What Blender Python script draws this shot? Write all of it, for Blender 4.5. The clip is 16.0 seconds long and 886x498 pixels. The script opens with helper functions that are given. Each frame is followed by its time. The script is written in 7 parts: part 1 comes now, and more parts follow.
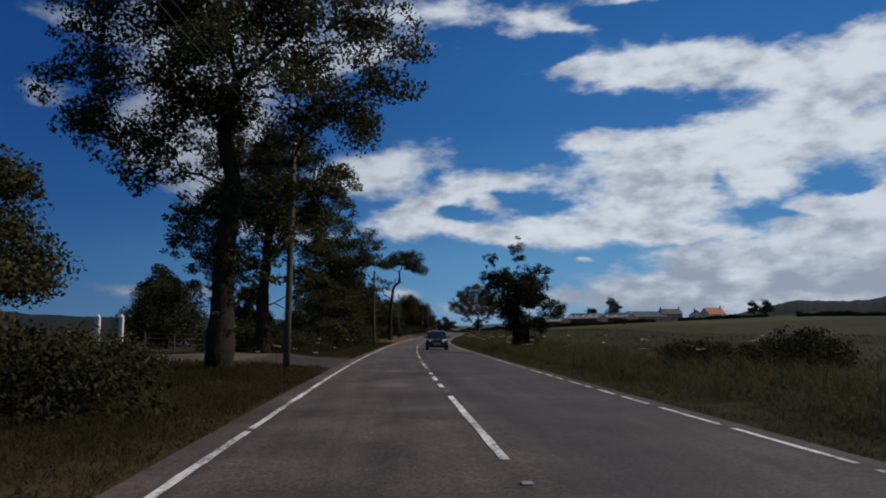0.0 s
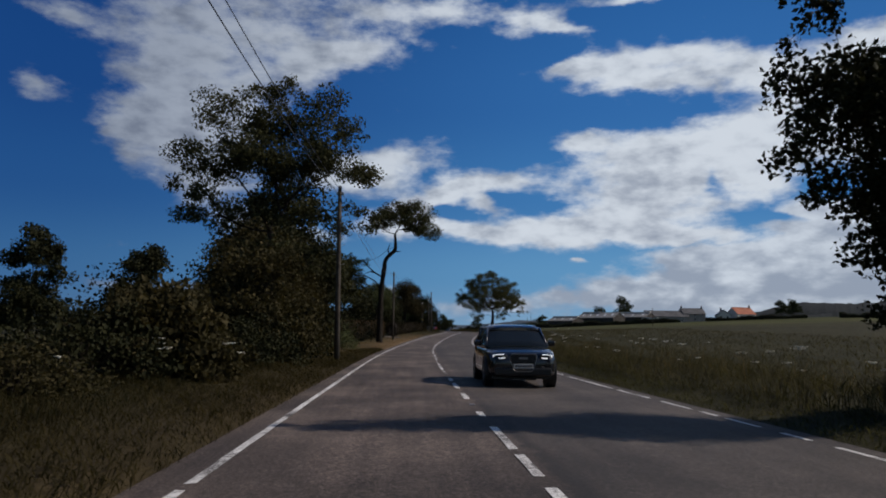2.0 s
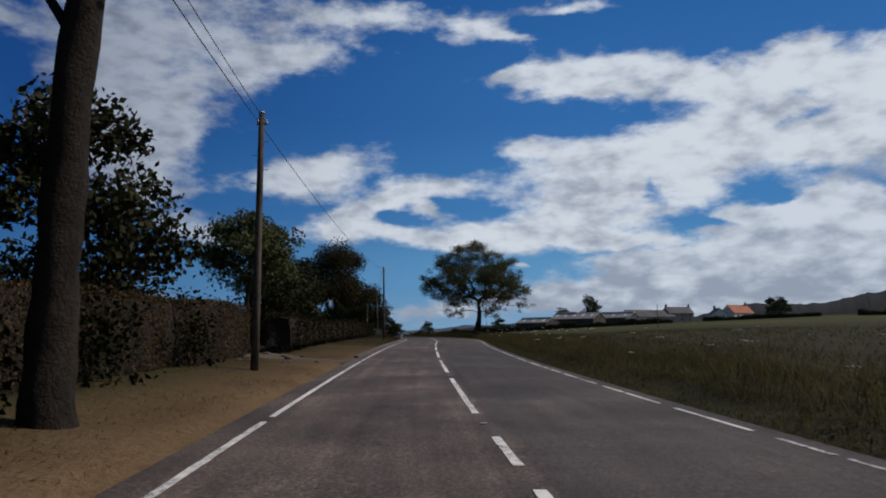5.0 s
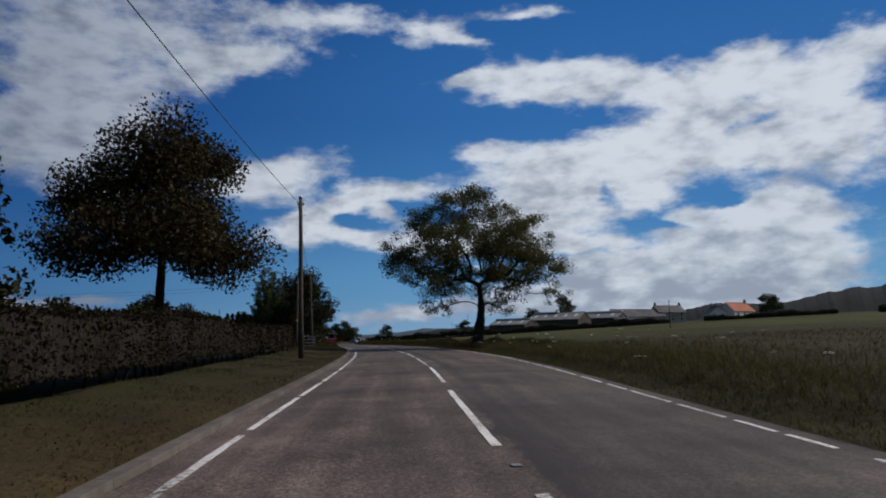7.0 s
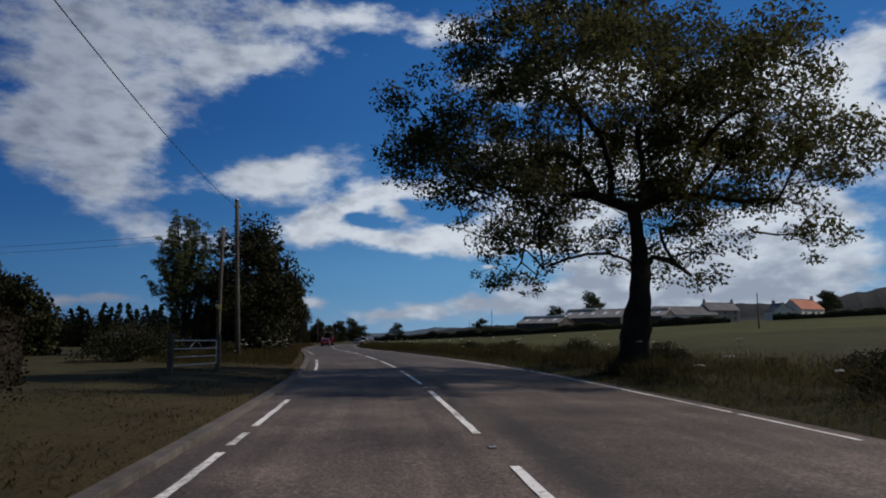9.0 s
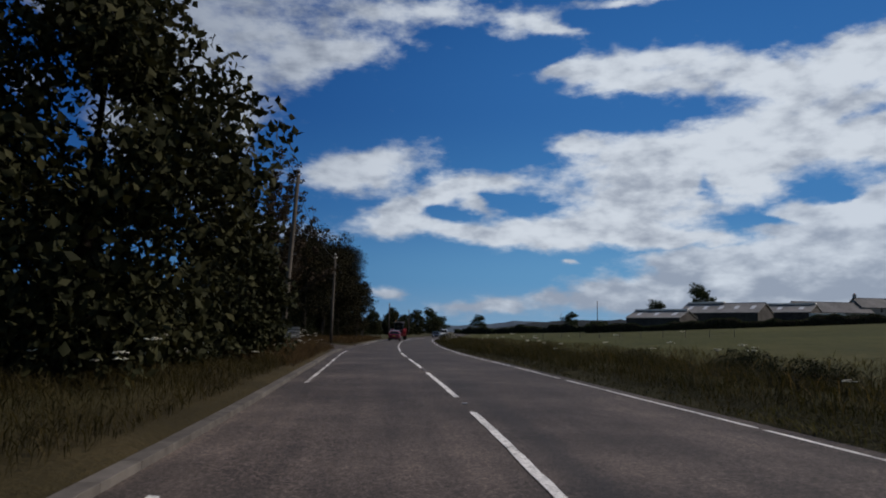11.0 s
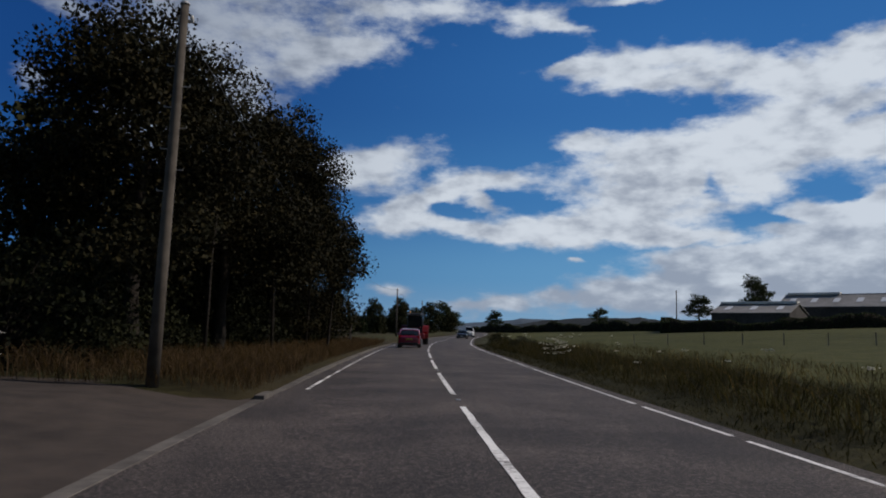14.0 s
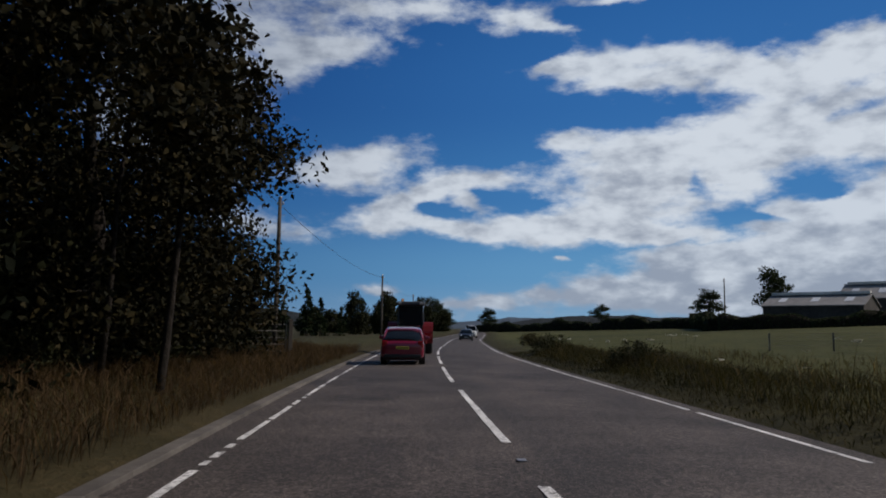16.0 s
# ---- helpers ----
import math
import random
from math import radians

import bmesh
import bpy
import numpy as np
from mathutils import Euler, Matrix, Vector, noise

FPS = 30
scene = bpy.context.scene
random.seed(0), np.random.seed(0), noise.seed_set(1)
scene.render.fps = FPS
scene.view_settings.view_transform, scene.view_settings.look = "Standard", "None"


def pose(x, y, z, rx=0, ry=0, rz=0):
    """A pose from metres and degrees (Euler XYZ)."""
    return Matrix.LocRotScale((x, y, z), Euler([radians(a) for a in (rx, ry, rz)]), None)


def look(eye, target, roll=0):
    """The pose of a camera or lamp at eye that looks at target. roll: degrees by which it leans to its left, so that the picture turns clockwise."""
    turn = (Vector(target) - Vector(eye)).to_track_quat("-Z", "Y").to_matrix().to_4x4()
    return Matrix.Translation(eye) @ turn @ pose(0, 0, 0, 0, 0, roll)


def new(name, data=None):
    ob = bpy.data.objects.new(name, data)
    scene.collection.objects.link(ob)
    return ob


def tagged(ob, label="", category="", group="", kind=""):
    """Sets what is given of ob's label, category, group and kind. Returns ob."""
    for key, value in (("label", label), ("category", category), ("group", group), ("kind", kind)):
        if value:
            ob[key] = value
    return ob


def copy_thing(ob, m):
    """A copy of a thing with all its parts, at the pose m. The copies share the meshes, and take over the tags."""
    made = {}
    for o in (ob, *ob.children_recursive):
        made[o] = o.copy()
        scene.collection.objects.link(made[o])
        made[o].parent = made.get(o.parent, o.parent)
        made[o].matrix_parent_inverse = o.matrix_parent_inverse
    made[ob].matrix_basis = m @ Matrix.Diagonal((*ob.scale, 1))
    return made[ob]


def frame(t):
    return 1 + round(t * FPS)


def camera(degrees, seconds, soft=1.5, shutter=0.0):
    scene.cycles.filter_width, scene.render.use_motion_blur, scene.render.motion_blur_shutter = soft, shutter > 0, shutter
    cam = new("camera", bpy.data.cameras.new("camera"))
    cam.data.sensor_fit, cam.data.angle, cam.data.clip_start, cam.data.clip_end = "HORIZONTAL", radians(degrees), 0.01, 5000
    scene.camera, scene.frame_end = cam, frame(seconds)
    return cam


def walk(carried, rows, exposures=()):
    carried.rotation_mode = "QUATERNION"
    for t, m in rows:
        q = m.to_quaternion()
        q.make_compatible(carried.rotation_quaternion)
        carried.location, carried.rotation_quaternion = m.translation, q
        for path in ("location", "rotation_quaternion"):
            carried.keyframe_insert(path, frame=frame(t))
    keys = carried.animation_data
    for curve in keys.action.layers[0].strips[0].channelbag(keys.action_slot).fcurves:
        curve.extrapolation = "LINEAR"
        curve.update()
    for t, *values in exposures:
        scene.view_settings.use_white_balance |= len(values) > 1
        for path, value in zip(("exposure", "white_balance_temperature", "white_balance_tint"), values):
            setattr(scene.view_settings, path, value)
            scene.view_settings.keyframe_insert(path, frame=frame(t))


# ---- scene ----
# camera and its drive: seconds, x, y, z, yaw, pitch, roll
cam = camera(62.92, 16.0, soft=1.9, shutter=0.03)
DRIVE = [
    (0.0, 0.000, 0.000, 1.350, 0.000, 6.800, 0.064),
    (0.5, -0.734, 10.939, 1.399, -0.082, 6.505, 0.137),
    (1.0, -1.446, 21.952, 1.427, -0.113, 6.725, 0.373),
    (1.5, -2.070, 32.830, 1.451, -0.251, 6.753, 0.647),
    (2.0, -2.773, 43.662, 1.448, -0.530, 6.736, -0.541),
    (2.5, -3.329, 54.064, 1.452, -1.229, 6.671, -0.711),
    (3.0, -3.673, 64.467, 1.457, -1.865, 6.812, -0.710),
    (3.5, -3.944, 75.228, 1.523, -2.487, 6.822, -0.517),
    (4.0, -4.180, 86.104, 1.579, -3.212, 6.905, -0.981),
    (4.5, -4.276, 96.651, 1.631, -4.035, 7.045, -0.343),
    (5.0, -4.130, 106.962, 1.691, -4.882, 7.183, 0.209),
    (7.3, -1.534, 157.409, 2.619, -8.388, 7.422, 0.973),
    (7.5, -1.232, 161.269, 2.688, -8.456, 7.270, 1.003),
    (8.0, -0.539, 170.800, 2.857, -8.404, 7.431, 0.551),
    (8.5, 0.166, 180.662, 3.026, -8.082, 6.969, -0.527),
    (9.0, 0.689, 190.678, 3.142, -7.343, 7.363, 0.480),
    (9.5, 1.059, 200.545, 3.241, -5.967, 7.335, 0.175),
    (10.0, 1.328, 209.995, 3.341, -3.958, 6.794, -0.764),
    (12.5, -0.400, 252.466, 3.769, 0.271, 6.775, -0.463),
    (13.0, -1.035, 261.282, 3.816, -0.221, 6.579, -0.617),
    (13.5, -1.580, 269.572, 3.844, -0.573, 6.342, -0.700),
    (14.0, -2.042, 277.266, 3.853, -0.805, 6.565, -1.324),
    (14.5, -2.411, 284.557, 3.873, -0.982, 6.550, -0.864),
    (15.0, -2.740, 291.501, 3.894, -1.368, 6.377, -0.418),
    (15.5, -2.987, 298.084, 3.901, -1.646, 6.111, -0.591),
    (16.0, -3.180, 304.476, 3.907, -1.818, 6.541, -0.846),
]
walk(cam, [(t, pose(x, y, z, 90 + pitch, roll, yaw)) for t, x, y, z, yaw, pitch, roll in DRIVE])

# ---- light: sky with broken cloud, one sun high on the right ----
SUN_AZ, SUN_EL = 86.0, 41.0


def nd(tree, kind, **kw):
    n = tree.nodes.new(kind)
    for k, v in kw.items():
        if k == "op":
            n.operation = v
        elif k == "blend":
            n.blend_type = v
        elif k == "dt":
            n.data_type = v
        elif k == "clamp":
            n.use_clamp = v
    return n


def plug(tree, node, index, value):
    if isinstance(value, bpy.types.NodeSocket):
        tree.links.new(value, node.inputs[index])
    else:
        node.inputs[index].default_value = value


def calc(tree, op, a, b=0.0, c=0.0):
    n = nd(tree, "ShaderNodeMath", op=op)
    for i, v in enumerate((a, b, c)):
        plug(tree, n, i, v)
    return n.outputs[0]


def mixc(tree, fac, a, b, blend="MIX"):
    n = tree.nodes.new("ShaderNodeMix")
    n.data_type, n.blend_type = "RGBA", blend
    plug(tree, n, 0, fac)
    plug(tree, n, 6, a if isinstance(a, bpy.types.NodeSocket) else (*a, 1))
    plug(tree, n, 7, b if isinstance(b, bpy.types.NodeSocket) else (*b, 1))
    return n.outputs[2]


def smooth(tree, v, lo, hi, to0=0.0, to1=1.0):
    n = tree.nodes.new("ShaderNodeMapRange")
    n.interpolation_type = "SMOOTHSTEP"
    for i, q in enumerate((v, lo, hi, to0, to1)):
        plug(tree, n, i, q)
    return n.outputs[0]


def noise_tex(tree, vec, scale, detail=4.0, rough=0.55, dim="3D"):
    n = tree.nodes.new("ShaderNodeTexNoise")
    n.noise_dimensions = dim
    if vec is not None:
        plug(tree, n, "Vector", vec)
    n.inputs["Scale"].default_value, n.inputs["Detail"].default_value, n.inputs["Roughness"].default_value = scale, detail, rough
    return n.outputs["Fac"]


# cloud banks: azimuth, elevation, half width, half height (degrees), tilt upwards to the right
CLOUDS_LEFT = [
    (-15.9, 23.1, 10.4, 2.7, 0), (-8.7, 21.1, 5.7, 1.5, 14), (-21.1, 18.9, 4.2, 3.4, 0), (-23.0, 14.8, 2.3, 2.6, -20), (-16.8, 16.1, 5.0, 2.9, 20), (-17.8, 11.8, 4.1, 2.6, -8),
    (-29.9, 16.7, 1.9, 1.0, -12), (-28.2, 21.7, 2.5, 0.8, -10), (-3.9, 13.5, 5.4, 1.6, 13), (-7.1, 12.2, 3.1, 1.3, 0), (-0.9, 25.0, 7.0, 1.0, 0), (-12.2, 7.9, 5.2, 1.1, -6),
]
CLOUDS_TOP = [
    (7.5, 24.0, 2.9, 1.1, 6), (10.2, 23.2, 2.0, 0.6, -10), (10.6, 20.6, 2.0, 0.7, 8), (13.5, 20.4, 3.9, 1.4, 4), (15.4, 19.1, 3.0, 0.8, 0), (19.3, 20.8, 3.5, 1.3, 0),
    (20.3, 18.7, 2.4, 0.9, -5), (24.5, 19.8, 3.5, 1.4, -8), (26.7, 18.0, 3.1, 1.3, -8), (30.4, 19.3, 2.8, 1.8, 14), (33.0, 19.4, 2.0, 1.7, 18), (36.5, 17.5, 3.2, 2.2, 10), (39.5, 20.0, 3.5, 1.6, 10), (16.0, 25.2, 3.9, 0.5, 0),
]
CLOUDS_MAIN = [
    (11.9, 15.1, 2.6, 0.7, 5), (15.4, 13.9, 4.7, 1.5, 5), (20.8, 13.7, 5.6, 2.1, 5), (25.5, 14.6, 4.9, 2.2, 0), (30.2, 14.3, 3.8, 2.3, 8), (23.8, 10.9, 2.9, 2.0, -15),
    (34.2, 14.3, 3.5, 2.9, 0), (39.0, 13.5, 4.0, 3.4, 0), (4.3, 11.9, 6.8, 1.1, 3), (3.9, 10.3, 1.5, 0.9, 0), (-1.1, 10.4, 3.6, 1.0, 14), (-3.4, 8.7, 2.8, 1.2, 0), (2.0, 8.1, 5.0, 0.9, -6), (8.3, 8.3, 6.2, 1.1, 0),
    (13.6, 10.3, 3.4, 1.7, 0), (14.0, 7.9, 6.0, 1.3, 0), (20.2, 7.3, 4.4, 0.8, -3), (18.6, 10.6, 3.7, 2.1, 0),
]
CLOUDS_LOW = [
    (22.5, 5.0, 8.8, 1.1, 5), (29.1, 6.6, 5.2, 1.8, 8), (15.6, 3.3, 7.9, 0.8, 2), (26.2, 3.3, 9.4, 1.7, 0), (3.9, 2.2, 4.0, 0.7, 4), (-3.7, 3.1, 2.2, 0.6, 0),
    (-20.2, 3.3, 5.5, 0.5, 0), (34.4, 6.1, 4.6, 4.1, 0), (10.9, 5.9, 0.8, 0.3, 0), (28.0, 9.0, 4.5, 1.3, 6), (33.5, 9.5, 3.5, 2.2, 0), (20.5, 6.2, 5.0, 0.8, 4), (24.0, 2.2, 13.0, 0.9, 0),
]
CLOUDS_GAPS = [
    (0.9, 9.8, 1.5, 0.42, -3), (7.2, 10.5, 2.3, 0.36, -6), (21.9, 11.3, 1.6, 0.7, -35), (25.2, 8.6, 2.0, 0.4, -10), (30.0, 10.4, 2.2, 0.5, 6), (32.3, 15.7, 3.0, 0.5, 15),
]


def make_world():
    w = bpy.data.worlds.new("sky")
    scene.world = w
    w.use_nodes = True
    t = w.node_tree
    t.nodes.clear()
    sky = t.nodes.new("ShaderNodeTexSky")
    sky.sky_type, sky.sun_disc = "NISHITA", False
    sky.sun_elevation, sky.sun_rotation = radians(SUN_EL), radians(SUN_AZ)
    sky.altitude, sky.air_density, sky.dust_density, sky.ozone_density = 80, 1.0, 0.6, 2.5
    coord = t.nodes.new("ShaderNodeTexCoord").outputs["Generated"]
    sep = t.nodes.new("ShaderNodeSeparateXYZ")
    t.links.new(coord, sep.inputs[0])
    x, y, z = sep.outputs
    deg = 180 / math.pi
    az0 = calc(t, "MULTIPLY", calc(t, "ARCTAN2", x, y), deg)
    el0 = calc(t, "MULTIPLY", calc(t, "ARCSINE", z), deg)
    # ragged edges: the banks' coordinates are stirred by noise, more along than up
    flat = t.nodes.new("ShaderNodeCombineXYZ")
    plug(t, flat, 0, calc(t, "MULTIPLY", az0, 0.5))
    plug(t, flat, 1, el0)
    warp = t.nodes.new("ShaderNodeTexNoise")
    plug(t, warp, "Vector", flat.outputs[0])
    warp.inputs["Scale"].default_value, warp.inputs["Detail"].default_value, warp.inputs["Roughness"].default_value = 0.5, 5.0, 0.52
    wsep = t.nodes.new("ShaderNodeSeparateColor")
    t.links.new(warp.outputs["Color"], wsep.inputs[0])
    az = calc(t, "MULTIPLY_ADD", calc(t, "SUBTRACT", wsep.outputs[0], 0.5), 5.0, az0)
    el = calc(t, "MULTIPLY_ADD", calc(t, "SUBTRACT", wsep.outputs[1], 0.5), 1.9, el0)

    def bank(rows, sharp=-1.0):
        total = 0.0
        for a, e, ra, re, tilt in rows:
            c, s = math.cos(radians(tilt)), math.sin(radians(tilt))
            da, de = calc(t, "SUBTRACT", az, a), calc(t, "SUBTRACT", el, e)
            u = calc(t, "MULTIPLY_ADD", da, c / ra, calc(t, "MULTIPLY", de, s / ra))
            v = calc(t, "MULTIPLY_ADD", da, -s / re, calc(t, "MULTIPLY", de, c / re))
            r2 = calc(t, "MULTIPLY_ADD", u, u, calc(t, "MULTIPLY", v, v))
            total = calc(t, "ADD", calc(t, "EXPONENT", calc(t, "MULTIPLY", r2, sharp)), total)
        return total

    high = calc(t, "ADD", calc(t, "ADD", bank(CLOUDS_LEFT), bank(CLOUDS_TOP)), bank(CLOUDS_MAIN))
    low = bank(CLOUDS_LOW)
    holes = bank(CLOUDS_GAPS)
    fine = noise_tex(t, flat.outputs[0], 0.7, 7.0, 0.62)
    # the same broken cloud over the rest of the sky
    over = t.nodes.new("ShaderNodeVectorMath")
    over.operation = "SCALE"
    plug(t, over, 0, coord)
    plug(t, over, 3, calc(t, "DIVIDE", 1.0, calc(t, "MAXIMUM", z, 0.12)))
    rest = smooth(t, noise_tex(t, over.outputs[0], 1.1, 5.0, 0.6), 0.54, 0.66)
    side = smooth(t, calc(t, "ABSOLUTE", az0), 38.0, 52.0)
    up = smooth(t, el0, 27.0, 36.0)
    rest = calc(t, "MULTIPLY", rest, calc(t, "MAXIMUM", side, up))
    stir = calc(t, "MULTIPLY", calc(t, "SUBTRACT", fine, 0.5), 1.5)
    high = calc(t, "MULTIPLY_ADD", holes, -0.85, calc(t, "ADD", calc(t, "MINIMUM", high, 1.5), stir))
    body = smooth(t, high, 0.30, 1.12)
    low = calc(t, "MULTIPLY_ADD", holes, -0.8, calc(t, "ADD", calc(t, "MINIMUM", low, 1.4), stir))
    veil = calc(t, "MULTIPLY", smooth(t, low, 0.20, 1.0), 0.94)
    veil = calc(t, "MULTIPLY", veil, smooth(t, el0, -0.5, 1.2))
    cover = calc(t, "MAXIMUM", calc(t, "MAXIMUM", body, veil), rest)
    # clear sky: deep blue overhead and away from the sun, paler towards the horizon and the sun
    blue = blend_stops(t, calc(t, "DIVIDE", el0, 30.0), [(0.0, (1.6, 3.2, 5.5)), (0.15, (0.85, 2.6, 5.3)), (0.36, (0.38, 1.68, 4.5)), (0.6, (0.24, 1.25, 3.95)), (1.0, (0.14, 0.92, 3.3))])
    lean = smooth(t, calc(t, "ADD", az0, calc(t, "MULTIPLY", el0, -0.35)), -36.0, 14.0)
    blue = mixc(t, 1.0, blue, mixc(t, lean, (0.26, 0.42, 0.55), (1.22, 1.13, 1.02)), "MULTIPLY")
    around = smooth(t, calc(t, "ABSOLUTE", az0), 50.0, 100.0)
    overhead = smooth(t, el0, 30.0, 55.0)
    hs = t.nodes.new("ShaderNodeHueSaturation")
    plug(t, hs, "Color", sky.outputs[0])
    hs.inputs["Saturation"].default_value, hs.inputs["Value"].default_value = 1.3, 0.5
    clear = mixc(t, calc(t, "MAXIMUM", calc(t, "MAXIMUM", around, overhead), 0.12), blue, hs.outputs[0])
    # thick middles and grey undersides of the clouds
    lobes = noise_tex(t, flat.outputs[0], 0.3, 3.0, 0.5)
    puffs = noise_tex(t, flat.outputs[0], 0.75, 4.0, 0.55)
    tone = calc(t, "ADD", calc(t, "MULTIPLY", calc(t, "SUBTRACT", lobes, 0.5), 1.6), calc(t, "MULTIPLY", calc(t, "SUBTRACT", puffs, 0.5), 1.7))
    under = calc(t, "MULTIPLY", smooth(t, el0, 2.5, 8.5, 1.0, 0.0), 0.42)
    shade = smooth(t, calc(t, "SUBTRACT", calc(t, "ADD", tone, 0.62), under), -0.02, 0.88)
    white = mixc(t, shade, (2.9, 3.35, 4.2), (6.1, 6.65, 7.4))
    white = mixc(t, smooth(t, el0, 0.3, 3.0, 0.45, 0.0), white, (2.6, 3.4, 4.6))
    white = mixc(t, 1.0, white, mixc(t, smooth(t, calc(t, "ADD", az0, calc(t, "MULTIPLY", el0, -0.3)), -34.0, 2.0), (0.42, 0.45, 0.52), (1.0, 1.0, 1.0)), "MULTIPLY")
    white = mixc(t, calc(t, "MAXIMUM", side, up), white, (5.0, 5.3, 5.9))
    col = mixc(t, cover, clear, white)
    bg = t.nodes.new("ShaderNodeBackground")
    t.links.new(col, bg.inputs[0])
    bg.inputs[1].default_value = 0.1
    out = t.nodes.new("ShaderNodeOutputWorld")
    t.links.new(bg.outputs[0], out.inputs[0])


def blend_stops(t, fac, stops):
    """Colours above one, joined smoothly along fac."""
    col = stops[0][1]
    for (p, _), (q, c) in zip(stops, stops[1:]):
        col = mixc(t, smooth(t, fac, p, q), col, c)
    return col


make_world()
sun_data = bpy.data.lights.new("sun", "SUN")
sun_data.energy, sun_data.angle, sun_data.color = 3.15, radians(0.55), (1.0, 0.89, 0.79)
sun = new("sun", sun_data)
sv = Vector((math.sin(radians(SUN_AZ)) * math.cos(radians(SUN_EL)), math.cos(radians(SUN_AZ)) * math.cos(radians(SUN_EL)), math.sin(radians(SUN_EL))))
sun.matrix_world = look(sv * 200, (0, 0, 0))


# ---- materials ----
def ramp(t, fac, stops):
    n = t.nodes.new("ShaderNodeValToRGB")
    plug(t, n, 0, fac)
    el = n.color_ramp.elements
    while len(el) < len(stops):
        el.new(0.5)
    for e, (p, c) in zip(el, stops):
        e.position, e.color = p, (*c, 1)
    return n.outputs[0]


def bump(t, height, strength, distance, bsdf):
    n = t.nodes.new("ShaderNodeBump")
    plug(t, n, "Height", height)
    n.inputs["Strength"].default_value, n.inputs["Distance"].default_value = strength, distance
    t.links.new(n.outputs[0], bsdf.inputs["Normal"])


def begin(name):
    m = bpy.data.materials.new(name)
    m.use_nodes = True
    t = m.node_tree
    return m, t, t.nodes["Principled BSDF"]


def where(t):
    return t.nodes.new("ShaderNodeNewGeometry").outputs["Position"]


def rough_mat(name, dark, light, scale=6.0, rough=0.85, grain=60.0, relief=0.3, depth=0.01, metal=0.0, third=None, vary=0.0, spec=0.3):
    """Two scales of colour change and a fine relief, in metres of the world."""
    m, t, b = begin(name)
    p = where(t)
    big = noise_tex(t, p, scale * 0.13, 3.0)
    mid = noise_tex(t, p, scale, 5.0, 0.65)
    fac = calc(t, "ADD", calc(t, "MULTIPLY", big, 0.5), calc(t, "MULTIPLY", mid, 0.5))
    if vary:
        rnd = t.nodes.new("ShaderNodeObjectInfo").outputs["Random"]
        fac = calc(t, "MULTIPLY_ADD", calc(t, "SUBTRACT", rnd, 0.5), vary, fac)
    stops = [(0.36, dark), (0.62, light)] if third is None else [(0.34, dark), (0.5, light), (0.66, third)]
    t.links.new(ramp(t, fac, stops), b.inputs["Base Color"])
    b.inputs["Roughness"].default_value, b.inputs["Metallic"].default_value = rough, metal
    b.inputs["Specular IOR Level"].default_value = spec
    if relief:
        bump(t, noise_tex(t, p, grain, 4.0, 0.7), relief, depth, b)
    return m


def leaf_mat(name, dark, light, third, through_light=0.3):
    m, t, b = begin(name)
    g = t.nodes.new("ShaderNodeNewGeometry")
    rnd = g.outputs["Random Per Island"]
    big = noise_tex(t, g.outputs["Position"], 0.5, 3.0)
    fac = calc(t, "ADD", calc(t, "MULTIPLY", rnd, 0.55), calc(t, "MULTIPLY", big, 0.5))
    col = ramp(t, fac, [(0.25, dark), (0.55, light), (0.85, third)])
    t.links.new(col, b.inputs["Base Color"])
    b.inputs["Roughness"].default_value = 0.7
    b.inputs["Specular IOR Level"].default_value = 0.06
    tr = t.nodes.new("ShaderNodeBsdfTranslucent")
    t.links.new(mixc(t, 1.0, col, (1.0, 0.98, 0.68), "MULTIPLY"), tr.inputs[0])
    mx = t.nodes.new("ShaderNodeMixShader")
    mx.inputs[0].default_value = through_light
    t.links.new(b.outputs[0], mx.inputs[1])
    t.links.new(tr.outputs[0], mx.inputs[2])
    t.links.new(mx.outputs[0], t.nodes["Material Output"].inputs[0])
    return m


